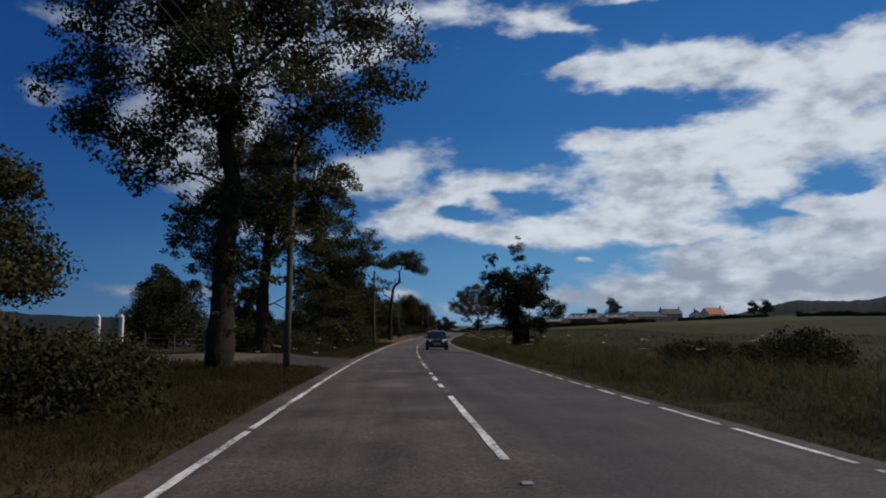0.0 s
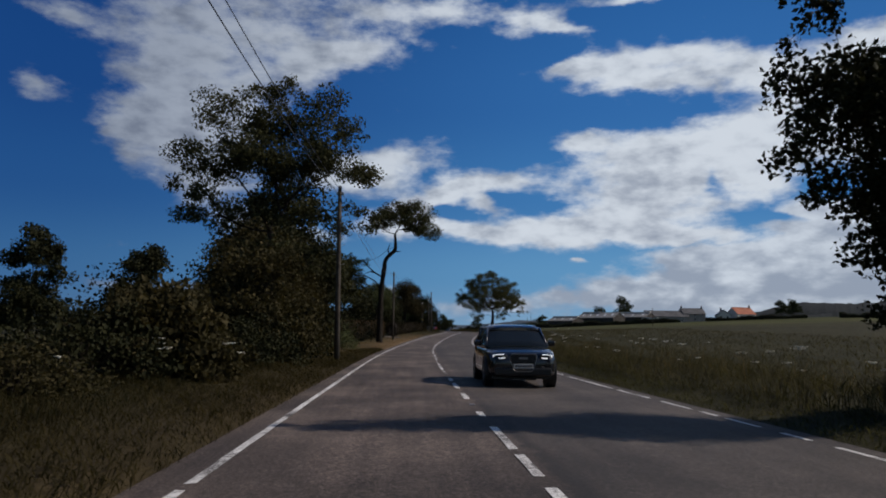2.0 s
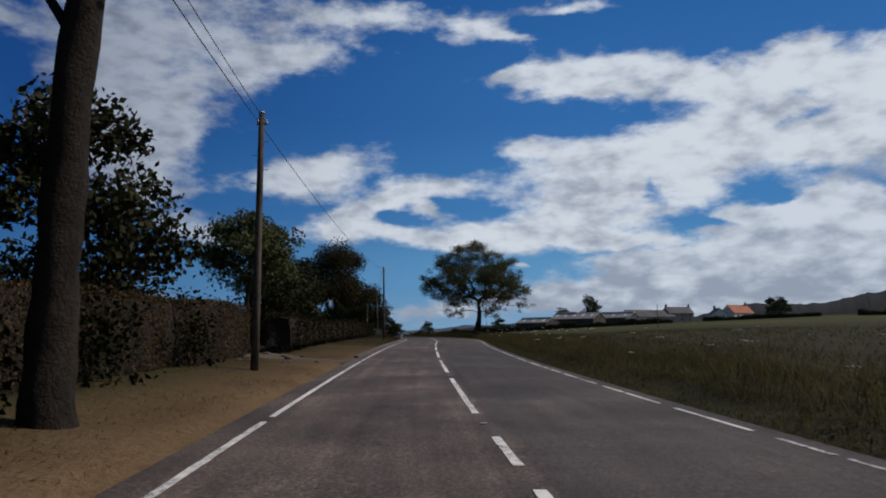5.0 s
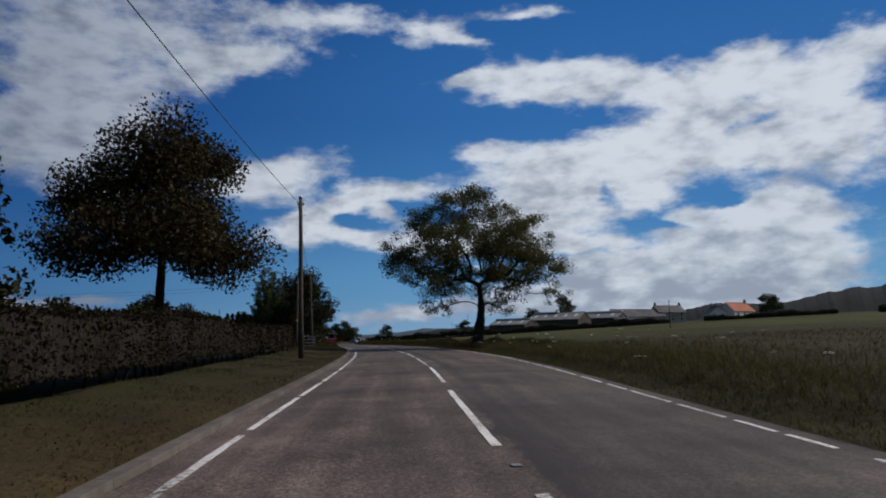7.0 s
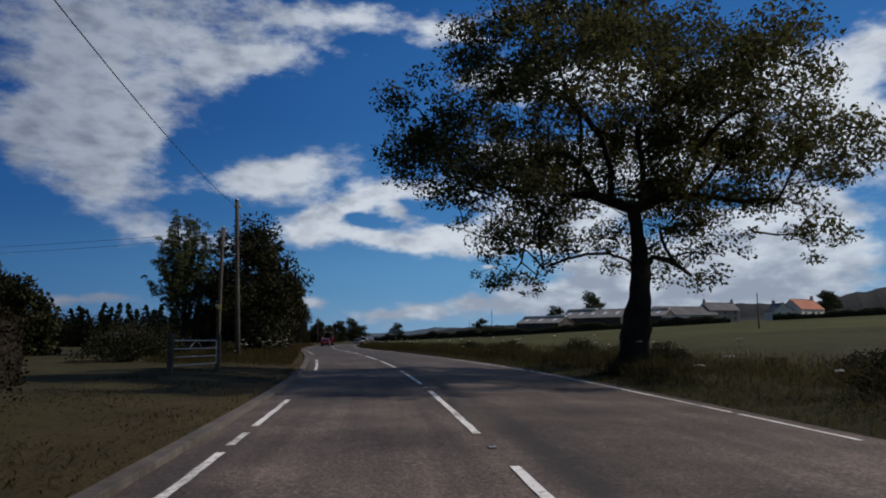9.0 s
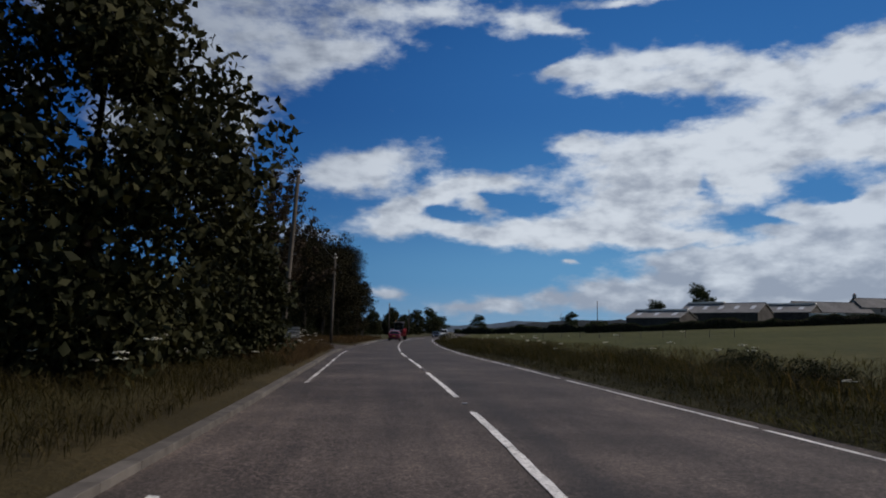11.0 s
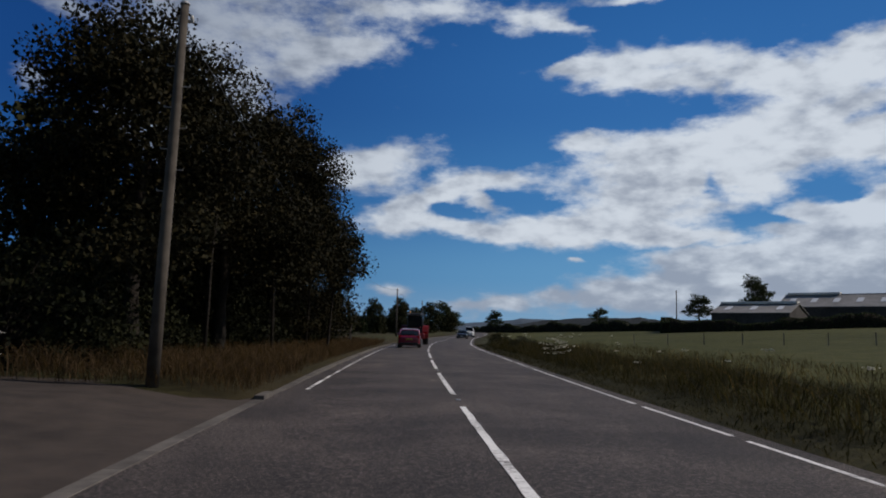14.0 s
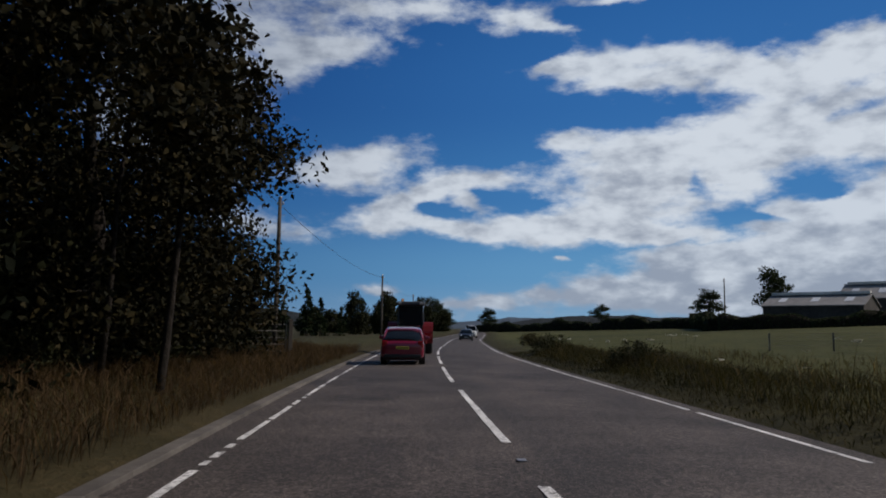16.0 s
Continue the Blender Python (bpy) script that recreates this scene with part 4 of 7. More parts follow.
def blades(rng, u0, u1, y0, y1, count, height, lean=0.35, width=0.02, keep=None):
    u, y = rng.uniform(u0, u1, count), rng.uniform(y0, y1, count)
    if keep is not None:
        m = keep(u, y)
        u, y = u[m], y[m]
    n = len(u)
    h = height * rng.uniform(0.35, 1.25, n) * (0.55 + 0.9 * np.clip(np.sin(u * 1.7 + 0.4 * y) * np.sin(y * 0.8) * 0.5 + 0.5, 0, 1))
    a = rng.uniform(0, 6.283, n)
    p = np.stack([wide(u, y), y, land(u, y) - 0.02], 1)
    side = np.stack([np.cos(a), np.sin(a), 0 * a], 1) * (width * rng.uniform(0.6, 1.6, n))[:, None]
    tilt = np.stack([np.cos(a + 1.4), np.sin(a + 1.4), 0 * a], 1) * (h * lean * rng.uniform(0.2, 1.6, n))[:, None]
    mid = p + tilt * 0.35 + np.stack([0 * h, 0 * h, h * 0.62], 1)
    top = p + tilt * 1.5 + np.stack([0 * h, 0 * h, h], 1)
    v = np.stack([p - side, mid + side, mid - side * 0.6, top], 1).reshape(-1, 3)
    i = np.arange(n) * 4
    f = np.concatenate([np.stack([i, i + 1, i + 2], 1), np.stack([i + 2, i + 1, i + 3], 1)])
    return v, f


def grass(name, label, mat, *args, **kw):
    v, f = blades(*args, **kw)
    return tagged(new(name, quick_mesh(name, v, f, mat)), label, "grass", kind="stuff")


def open_verge(u, y):
    return ~(((y > 28) & (y < 41) & (u < 0) & (u > -11)) | ((y > 274.2) & (y < 291.5) & (u < 0)) | ((y > 134.5) & (y < 138.5) & (u < 0)))


def thinning_verge(u, y):
    return open_verge(u, y) & (y < 88 + 5 * np.sin(u * 2.7 + 1) + np.random.default_rng(3).exponential(5.0, len(y)) + 7 * np.clip(u + 5.0, -1, 1.5))


def umbels(name, label, spots, seed):
    """Flat white flower heads on thin stalks."""
    rng = np.random.default_rng(seed)
    lines, heads, faces, b = [], [], [], 0
    for u, y in spots:
        x, z = float(wide(u, y)), float(land(u, y))
        h = rng.uniform(0.35, 1.15)
        lean = rng.normal(size=2) * 0.08
        lines.append((np.array([(x, y, z), (x + lean[0] * 0.4, y + lean[1] * 0.4, z + h * 0.5), (x + lean[0], y + lean[1], z + h)]), np.array([0.006, 0.005, 0.003])))
        for k in range(11):
            d = rng.normal(size=2) * 0.06
            c = np.array([x + lean[0] + d[0], y + lean[1] + d[1], z + h + rng.uniform(-0.02, 0.02)])
            r = rng.uniform(0.018, 0.042)
            heads += [c + (r, 0, 0), c + (0, r, 0.006), c + (-r, 0, 0), c + (0, -r, 0.006), c + (0, 0, -r * 0.5)]
            faces += [(b, b + 1, b + 2), (b, b + 2, b + 3), (b + 1, b, b + 4), (b + 2, b + 1, b + 4), (b + 3, b + 2, b + 4), (b, b + 3, b + 4)]
            b += 5
    root = tagged(new(name), label, "wild flowers", kind="stuff")
    v, f = tubes(lines, 3)
    link("stalks", quick_mesh("stalks", v, f, GREEN_GRASS), root)
    link("flower_heads", quick_mesh("flower_heads", heads, faces, FLOWER), root)
    return root


# ---- trees beside the road ----
tree("oak_tree", "broad spreading oak with dark green leaves standing in the field edge", (10.0, 214.0),
     [(-0.6, 0, 9.4, 4.4, 4.4, 2.9), (-0.9, 0, 12.4, 3.7, 3.8, 1.9), (-0.6, 0.4, 13.6, 2.2, 2.4, 1.0), (-3.9, 0, 10.8, 2.2, 2.4, 1.8), (-4.8, 0.4, 11.5, 1.6, 1.8, 1.3), (-2.9, 0, 12.8, 1.7, 1.8, 1.2), (-5.2, 3.2, 8.8, 2.2, 2.2, 1.9), (-2.6, 0, 6.5, 2.8, 2.6, 1.4), (2.4, 0, 6.6, 2.7, 2.6, 1.4), (-6.0, 0.3, 7.2, 2.5, 2.4, 1.9), (-5.6, 0, 5.4, 1.6, 1.6, 0.9), (-7.3, -0.5, 8.6, 1.6, 1.8, 1.6),
      (3.0, 0, 11.2, 2.3, 2.6, 1.7), (3.9, 0.5, 8.9, 2.5, 2.8, 2.1), (5.9, 0, 6.6, 2.0, 2.2, 1.6), (7.4, 0.3, 5.0, 1.3, 1.4, 1.1), (6.4, -1, 4.2, 1.0, 1.0, 0.9), (-2.9, 0, 3.9, 1.5, 1.5, 1.1), (2.5, 0.5, 3.7, 1.6, 1.5, 1.0), (4.2, -0.6, 4.4, 1.2, 1.2, 0.9),
      (-3.2, 5.0, 8.4, 2.8, 2.5, 2.4), (3.0, 5.0, 8.2, 2.8, 2.5, 2.4), (-3.4, -4.4, 8.8, 2.2, 2.1, 1.8), (2.4, -4.4, 8.8, 2.4, 2.4, 2.0), (3.6, 4.6, 6.0, 2.2, 2.0, 1.4), (-4.2, 4.2, 11.0, 2.0, 2.0, 1.5), (-3.0, 5.6, 6.0, 2.0, 2.0, 1.6), (-1.4, 7.4, 6.2, 2.2, 1.9, 1.7), (-3.4, 5.4, 3.9, 1.2, 1.2, 1.1), (-1.8, 7.4, 3.6, 1.2, 1.2, 1.0), (2.6, 7.0, 5.0, 2.0, 1.8, 1.5), (5.2, 4.5, 6.6, 2.0, 2.2, 1.6), (5.0, -3.6, 6.8, 2.0, 2.2, 1.6), (0.5, 6.0, 9.6, 2.6, 2.2, 1.9), (4.6, -2.2, 10.2, 1.9, 2.0, 1.5), (5.4, 2.2, 8.4, 1.9, 2.2, 1.6), (6.2, -1.8, 8.0, 1.6, 1.8, 1.4), (4.0, 2.6, 10.6, 1.8, 2.0, 1.4), (-4.6, -3.8, 5.6, 1.4, 1.4, 1.0), (0, 6.4, 6.6, 2.0, 1.4, 1.4)],
     [(0, 0, 0), (0.12, 0, 1.0), (0.3, 0, 2.1), (0.42, 0, 3.0), (0.45, 0, 4.0), (0.3, 0, 5.6)], 0.5, FIELD_OAK_LEAF, fork=2, gaps=0.12, clumps=1620, per=94, size=0.115, spread=0.2, cap=0.46, low=0.28, seed=11)
tree("crooked_tree", "tall bare crooked trunk with a flat leafy crown on top", (-8.5, 117.1),
     [(2.3, 0, 12.9, 3.0, 2.6, 1.2), (-0.2, 0, 12.3, 1.5, 1.6, 0.9), (4.9, 0, 11.5, 1.6, 1.8, 0.9), (3.0, 0, 14.0, 2.0, 1.8, 0.7), (0.8, 0, 13.4, 1.6, 1.6, 0.7), (3.4, 0.6, 11.6, 1.3, 1.4, 0.7), (-1.7, 0, 8.1, 0.8, 0.6, 0.45)],
     [(0, 0, 0), (0.0, 0, 1.0), (0.03, 0, 3.0), (0.10, 0, 5.2), (0.34, 0, 7.4), (0.55, 0, 8.6), (1.4, 0, 9.5), (1.45, 0, 10.4), (1.4, 0, 11.2)], 0.31, OAK_LEAF,
     clumps=330, per=84, size=0.115, spread=0.22, cap=0.40, seed=12, fork=7,
     dead=[[(0.4, 0, 6.6), (-0.6, 0.1, 7.2), (-1.4, 0.0, 7.9), (-2.2, 0.1, 8.1)], [(0.9, 0, 8.9), (0.7, 0, 9.5), (0.85, 0, 10.0), (1.0, 0, 10.2)], [(1.4, 0, 9.4), (1.75, 0, 9.35), (2.0, 0.05, 9.4)], [(-0.6, 0.1, 7.2), (-1.0, 0.2, 7.3), (-1.7, 0.3, 7.1)], [(-1.4, 0.0, 7.9), (-1.7, -0.1, 8.4), (-2.1, -0.1, 8.7)], [(0.1, 0, 5.4), (-0.5, 0.1, 6.3), (-1.6, 0, 6.9), (-2.4, 0, 7.4)]])
tree("ragged_tree", "ragged narrow tree with dark drooping leaves on the verge", (5.5, 55.5),
     [(0.3, 0, 4.3, 1.6, 1.6, 2.0), (-1.4, 0, 5.2, 0.9, 1.0, 1.3), (0.15, 0, 7.5, 0.6, 0.7, 1.3), (-1.9, 0, 6.9, 0.6, 0.7, 0.9), (-2.2, 0, 5.0, 0.5, 0.6, 1.5), (2.2, 0, 5.8, 0.7, 0.8, 0.9), (-0.2, 0, 2.2, 0.8, 0.9, 1.2), (0.1, 0, 3.3, 1.1, 1.1, 1.2), (1.8, 0, 4.6, 1.0, 1.1, 1.4), (2.7, 0, 3.0, 1.1, 1.2, 0.8), (3.4, 0, 3.4, 0.7, 0.8, 0.6), (0.6, 0, 1.6, 1.0, 1.1, 1.4), (-1.9, 0, 4.2, 0.5, 0.6, 1.3), (-0.5, 0, 6.0, 0.8, 0.9, 1.1), (0.9, 0, 5.8, 0.9, 0.9, 1.0), (-0.6, 0, 3.2, 0.8, 0.9, 0.9), (1.7, 0, 2.0, 0.9, 1.0, 0.9), (0.8, 0, 0.8, 0.9, 1.0, 0.7)],
     up(4.6, (0.2, 0), 0.15, seed=3), 0.2, DARK_LEAF, clumps=640, per=70, size=0.10, spread=0.22, seed=13, low=0.15, gaps=0.75)
tree("roadside_tree", "tall dark roadside tree with a thick ivy-clad trunk", (-6.9, 22.6),
     [(5.2, 0, 9.6, 1.6, 1.7, 1.3), (4.9, 0, 11.8, 1.6, 1.7, 1.3), (-5.0, 0, 9.6, 1.6, 1.7, 1.3), (-4.8, 0, 11.8, 1.6, 1.7, 1.3), (0.2, 0, 9.5, 3.2, 3.4, 2.4), (-3.4, 0, 8.6, 2.4, 2.6, 1.8), (3.4, 0.5, 8.8, 2.2, 2.6, 1.9), (0.3, 0, 12.8, 3.4, 3.4, 2.6), (-2.6, 0, 12.0, 2.4, 2.4, 2.2), (3.0, 0, 11.6, 2.4, 2.4, 2.0), (2.6, 0.6, 6.4, 1.2, 1.3, 1.0), (-2.8, 0, 6.6, 1.2, 1.4, 0.9), (1.3, 0.4, 6.0, 1.1, 1.2, 1.1),
      (1.5, 0.3, 4.3, 0.8, 0.9, 0.9), (2.4, 1.0, 5.0, 0.9, 0.9, 0.9), (1.1, 1.6, 3.3, 0.6, 0.6, 0.6), (-1.4, 0.5, 5.2, 0.7, 0.8, 0.8), (-2.3, 1.4, 5.0, 0.8, 0.8, 0.7), (0.6, -0.2, 3.4, 0.35, 0.4, 0.7), (0.0, 0, 1.6, 0.42, 0.42, 1.6), (0.05, 0, 4.2, 0.4, 0.4, 1.5), (0.1, 0, 6.6, 0.4, 0.4, 1.4), (-1.5, 0, 6.4, 1.0, 1.0, 0.9), (-0.9, -0.4, 7.4, 1.0, 1.0, 0.8), (-1.9, 0.3, 7.6, 1.0, 1.0, 0.8), (1.2, -0.3, 7.4, 1.0, 1.0, 0.8), (-2.2, 0.4, 6.4, 1.5, 1.5, 1.0), (-3.4, 0, 7.0, 1.4, 1.4, 0.9), (2.0, 0.3, 7.0, 1.4, 1.4, 0.9), (0.1, -0.1, 5.4, 0.55, 0.55, 1.2)],
     [(0, 0, 0), (0.02, 0, 1.5), (0.05, 0, 3.5), (0.22, 0, 6.0), (-0.1, 0, 7.6), (0.25, 0, 9.4)], 0.38, OAK_LEAF, clumps=1200, per=66, size=0.11, spread=0.15, cap=0.42, gaps=0.26, fork=2, seed=14)
tree("ash_tree", "dark broad-leaved tree behind the roadside bushes", (-10.8, 43.6),
     [(0.2, 0, 9.2, 3.6, 3.4, 2.6), (4.3, 0, 10.4, 1.7, 1.8, 1.4), (4.0, 0.5, 8.6, 1.5, 1.7, 1.3), (2.7, 0, 6.9, 1.7, 1.8, 1.4), (-3.6, 0, 8.2, 2.0, 2.2, 1.8), (1.4, 0, 12.3, 2.3, 2.3, 1.5), (-1.6, 0, 12.3, 2.2, 2.2, 1.4), (-2.4, 0.5, 5.6, 1.7, 1.7, 1.2), (1.4, 0.5, 5.0, 1.3, 1.4, 0.9), (3.2, 0, 5.0, 1.1, 1.2, 0.8), (-4.2, 0, 4.6, 1.2, 1.2, 0.9), (-2.2, 0.3, 3.6, 1.1, 1.2, 0.9), (2.2, 0.6, 3.6, 0.9, 0.9, 0.7), (2.7, -0.2, 4.3, 1.0, 1.0, 0.9), (2.0, 0, 3.0, 0.8, 0.8, 0.6), (-5.0, 0.5, 6.6, 1.3, 1.4, 1.0), (0.4, -0.6, 6.6, 1.6, 1.6, 1.3), (-0.9, -0.5, 5.0, 1.4, 1.4, 1.1), (-3.4, -0.4, 6.4, 1.4, 1.4, 1.1)],
     [(0, 0, 0), (0.05, 0, 1.6), (-0.05, 0, 3.4), (0.1, 0, 5.4), (0.25, 0, 8.0), (0.1, 0, 11.0)], 0.42, OAK_LEAF, clumps=960, per=92, size=0.12, spread=0.18, cap=0.52, gaps=0.62, fork=2, seed=15)
tree("ash_tree", "tall airy tree with thin leafy boughs above bushes", (-10.4, 76.5),
     [(0.2, 0, 9.4, 2.8, 3.0, 1.9), (-1.6, 0, 11.2, 2.0, 2.2, 1.1), (1.4, 0, 11.4, 2.0, 2.2, 1.1), (2.9, 0, 9.0, 1.7, 2.0, 1.3), (3.7, 0.5, 6.4, 1.3, 1.6, 1.0), (-3.0, 0, 9.2, 1.7, 2.0, 1.3), (-2.8, 0, 6.8, 1.5, 1.8, 1.0), (0.6, -0.5, 6.8, 1.5, 1.8, 1.0), (2.2, 1.5, 4.6, 1.5, 1.6, 1.1), (0, -0.8, 4.4, 1.4, 1.5, 1.1), (-2.2, 0, 4.4, 1.4, 1.5, 1.1), (3.6, 0, 10.6, 1.1, 1.3, 0.8), (-3.9, 0, 7.8, 0.9, 1.1, 0.7), (0.2, 0, 12.2, 1.5, 1.6, 0.6)],
     [(0, 0, 0), (0.05, 0, 1.4), (-0.1, 0, 2.8), (0.1, 0, 4.2), (0.0, 0, 5.8)], 0.33, OAK_LEAF, clumps=620, per=80, size=0.12, spread=0.2, cap=0.44, gaps=0.15, fork=2, seed=16)
round_tree("ash_tree", "dark leafy tree in the roadside thicket", (-12.0, 87.0), 11.0, 4.2, 1.2, DARK_LEAF, 17, 0.3, 170, 95, 0.19)
round_tree("field_tree", "dark leafy tree at the edge of a paddock", (-20.0, 31.0), 10.0, 3.8, 1.2, OAK_LEAF, 18, 0.3, 120, 90, 0.19)
round_tree("field_tree", "dark bushy round tree beyond the roadside bushes", (-29.0, 109.0), 9.6, 3.2, 0.4, DARK_LEAF, 19, 0.2, 120, 80, 0.22, gaps=0.8)
round_tree("field_tree", "tall dark bushy tree beyond the roadside bushes", (-51.0, 130.0), 13.5, 4.4, 0.5, DARK_LEAF, 20, 0.25, 130, 80, 0.3, gaps=0.8)
for i, (x, y, h, r, b, leaf) in enumerate([(-15.5, 104.5, 11.0, 4.2, 1.0, DARK_LEAF), (-15.2, 115.0, 9.8, 4.0, 0.8, OAK_LEAF), (-13.6, 129.0, 8.4, 3.7, 0.6, DARK_LEAF), (-19.5, 109.0, 11.5, 4.5, 1.0, OAK_LEAF), (-17.8, 122.0, 9.0, 4.2, 0.4, DARK_LEAF), (-15.5, 98.0, 8.0, 3.6, 0.4, OAK_LEAF)]):
    round_tree("garden_tree", "dense dark garden tree behind a clipped hedge", (x, y), h, r, b, leaf, 30 + i, 0.25, 190, 54, 0.21, group="garden trees", gaps=0.8)
round_tree("garden_tree", "airy mid-green tree rising above a clipped hedge", (-12.4, 116.0), 9.8, 3.2, 3.0, WARM_LEAF, 39, 0.2, 190, 70, 0.14, group="garden trees", spread=0.2, gaps=0.2)
round_tree("garden_tree", "airy mid-green tree rising above a clipped hedge", (-12.6, 108.5), 9.4, 3.0, 2.4, OAK_LEAF, 38, 0.2, 190, 70, 0.14, group="garden trees", spread=0.2, gaps=0.25)
round_tree("pale_tree", "young tree with pale green leaves behind a hedge", (-11.3, 147.0), 8.0, 2.7, 2.4, PALE_LEAF, 41, 0.14, 90, 80, 0.16)
for i, (x, y, h, r) in enumerate([(-11.0, 156.0, 6.6, 3.0), (-11.2, 163.0, 6.8, 2.8), (-11.8, 169.0, 6.0, 2.6)]):
    round_tree("yew_tree", "low dense dark evergreen behind the hedge", (x, y), h, r, 0.5, DARK_LEAF, 45 + i, 0.25, 150, 70, 0.17, group="evergreens", gaps=0.95)
round_tree("maple_tree", "dense round-crowned maple behind the hedge", (-8.7, 180.0), 9.8, 4.0, 2.1, MAPLE_LEAF, 50, 0.2, 420, 110, 0.125, gaps=0.9, spread=0.34, cap=0.62)
rising_tree("poplar", "slim pale upright poplar beside the utility poles", (-10.3, 241.0), 9.2, 2.3, PALE_LEAF, 51, boughs=44, per=32, size=0.10)
round_tree("sycamore", "dark rounded sycamore close to the road", (-6.2, 242.5), 9.4, 3.9, 0.6, DARK_LEAF, 52, 0.35, 220, 105, 0.19, gaps=0.7)
round_tree("hawthorn", "small dark hawthorn beside the road", (-5.6, 252.0), 4.6, 2.0, 0.4, DARK_LEAF, 53, 0.12, 70, 80, 0.16)

rising_tree("cherry_tree", "upright cherry with purple-brown leaves on stiff rising boughs", (-9.6, 272.0), 12.4, 4.3, RED_LEAF, 54, boughs=36, per=30, size=0.12)
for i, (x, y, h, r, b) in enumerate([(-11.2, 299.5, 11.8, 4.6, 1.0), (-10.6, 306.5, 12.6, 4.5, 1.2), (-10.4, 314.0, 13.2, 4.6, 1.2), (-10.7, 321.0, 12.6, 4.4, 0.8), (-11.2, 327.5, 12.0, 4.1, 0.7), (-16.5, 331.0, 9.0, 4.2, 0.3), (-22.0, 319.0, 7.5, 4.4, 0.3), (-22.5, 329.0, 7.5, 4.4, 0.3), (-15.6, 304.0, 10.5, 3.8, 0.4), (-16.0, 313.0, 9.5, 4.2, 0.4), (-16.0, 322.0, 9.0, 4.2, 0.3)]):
    round_tree("woodland_tree", "tall dark tree at the edge of a roadside wood", (x, y), h, r, b, SHADED_WOOD_LEAF if i < 5 else DARK_LEAF, 60 + i, 0.24, 440 if i < 5 else 90, 90 if i < 5 else 50, 0.128 if i < 5 else 0.26, group="roadside wood", gaps=0.95, spread=0.34, cap=0.6)
tree("sapling", "thin young tree reaching out of the wood edge", (-7.9, 318.0), [(0.2, 0, 5.6, 0.7, 0.7, 1.4), (1.0, 0, 6.6, 0.6, 0.6, 0.8), (0.5, 0, 4.0, 0.8, 0.8, 0.8)], up(5.6, (0.5, 0), 0.1, seed=8), 0.07, SHADED_WOOD_LEAF, clumps=70, per=60, size=0.12, spread=0.3, seed=77)
for x, y, h, lean in [(-9.6, 301.5, 5.0, 0.2), (-9.0, 309.0, 5.5, -0.15), (-9.2, 318.5, 5.2, 0.25)]:
    stem = thing("bare_stem", "slim dark bare stem at the wood edge", "tree stem", pose(x, y, land_at(x, y) - 0.1), "wood edge stems")
    part("stem", rod([(0, 0, 0), (lean * 0.3, 0.05, h * 0.35), (lean * 0.5, -0.04, h * 0.7), (lean, 0, h)], [0.075, 0.06, 0.05, 0.03], 8), BARK, stem, smooth_faces=True)
cone = conifer("conifer", "dark spruce in a dense row behind the yard", (-19.0, 309.0), 9.5, 2.3, 70, per=4, size=0.5, whorls=12, group="spruce row")
rr = random.Random(9)
for k in range(44):
    s = rr.uniform(0.6, 0.76)
    x, y = (-20.4 - 1.25 * k, 311 + rr.uniform(-2.5, 2.5) + 0.2 * k) if k < 32 else (rr.uniform(-150, -30), rr.uniform(318, 345))
    copy_thing(cone, pose(x, y, land_at(x, y) - 0.15, 0, 0, rr.uniform(0, 360)) @ Matrix.Diagonal((s, s, s, 1)))
for x, y, s in [(-16.5, 402, 0.55), (-18.6, 404, 0.7), (-21, 400, 0.5), (-23.5, 408, 0.6), (-14.6, 410, 0.45), (-26, 403, 0.5)]:
    copy_thing(cone, pose(x, y, land_at(x, y) - 0.15, 0, 0, 40 * x) @ Matrix.Diagonal((s, s, s, 1)))
for i, (x, y, h, r) in enumerate([(-22.0, 58.0, 6.0, 3.2), (-9.8, 62.5, 2.5, 2.0), (-24.5, 66.0, 6.5, 3.2), (-10.6, 81.5, 6.0, 2.5), (-13.0, 97.0, 6.5, 3.0), (-9.9, 73.0, 5.0, 2.6), (-11.2, 88.5, 4.4, 2.4), (-12.5, 81.5, 7.0, 3.2), (-30.0, 75.0, 6.5, 3.4)]):
    round_tree("thicket_tree", "low dark thicket tree filling the roadside bushes", (x, y), h, r, 0.2, BRAMBLE_LEAF if i % 2 else DARK_LEAF, 140 + i, 0.14, 120, 64, 0.14, group="thicket trees")

# far trees
far = round_tree("distant_tree", "distant round tree standing alone on the skyline", (138.0, 591.0), 21.0, 7.6, 3.0, FAR_LEAF, 80, 0.5, 150, 22, 0.72, group="distant trees", spread=0.34, gaps=0.9, cap=1.3)
for x, y, s, sz, turn in [(130, 636, 1.0, 0.72, 60), (88, 668, 0.72, 0.5, 130), (8, 634, 0.75, 0.42, 200), (226, 507, 0.7, 0.62, 20), (205, 480, 0.6, 0.55, 300),
                          (2, 560, 0.6, 0.55, 20), (34, 700, 0.7, 0.55, 90)]:
    copy_thing(far, pose(x, y, land_at(x, y) - 0.3, 0, 0, turn) @ Matrix.Diagonal((s, s, sz, 1)))
leafy = round_tree("distant_tree", "dark full-skirted tree beside the road ahead", (-46.0, 425.0), 8.0, 3.6, 0.2, DARK_LEAF, 81, 0.25, 140, 24, 0.42, group="distant trees", gaps=0.95, cap=0.8)
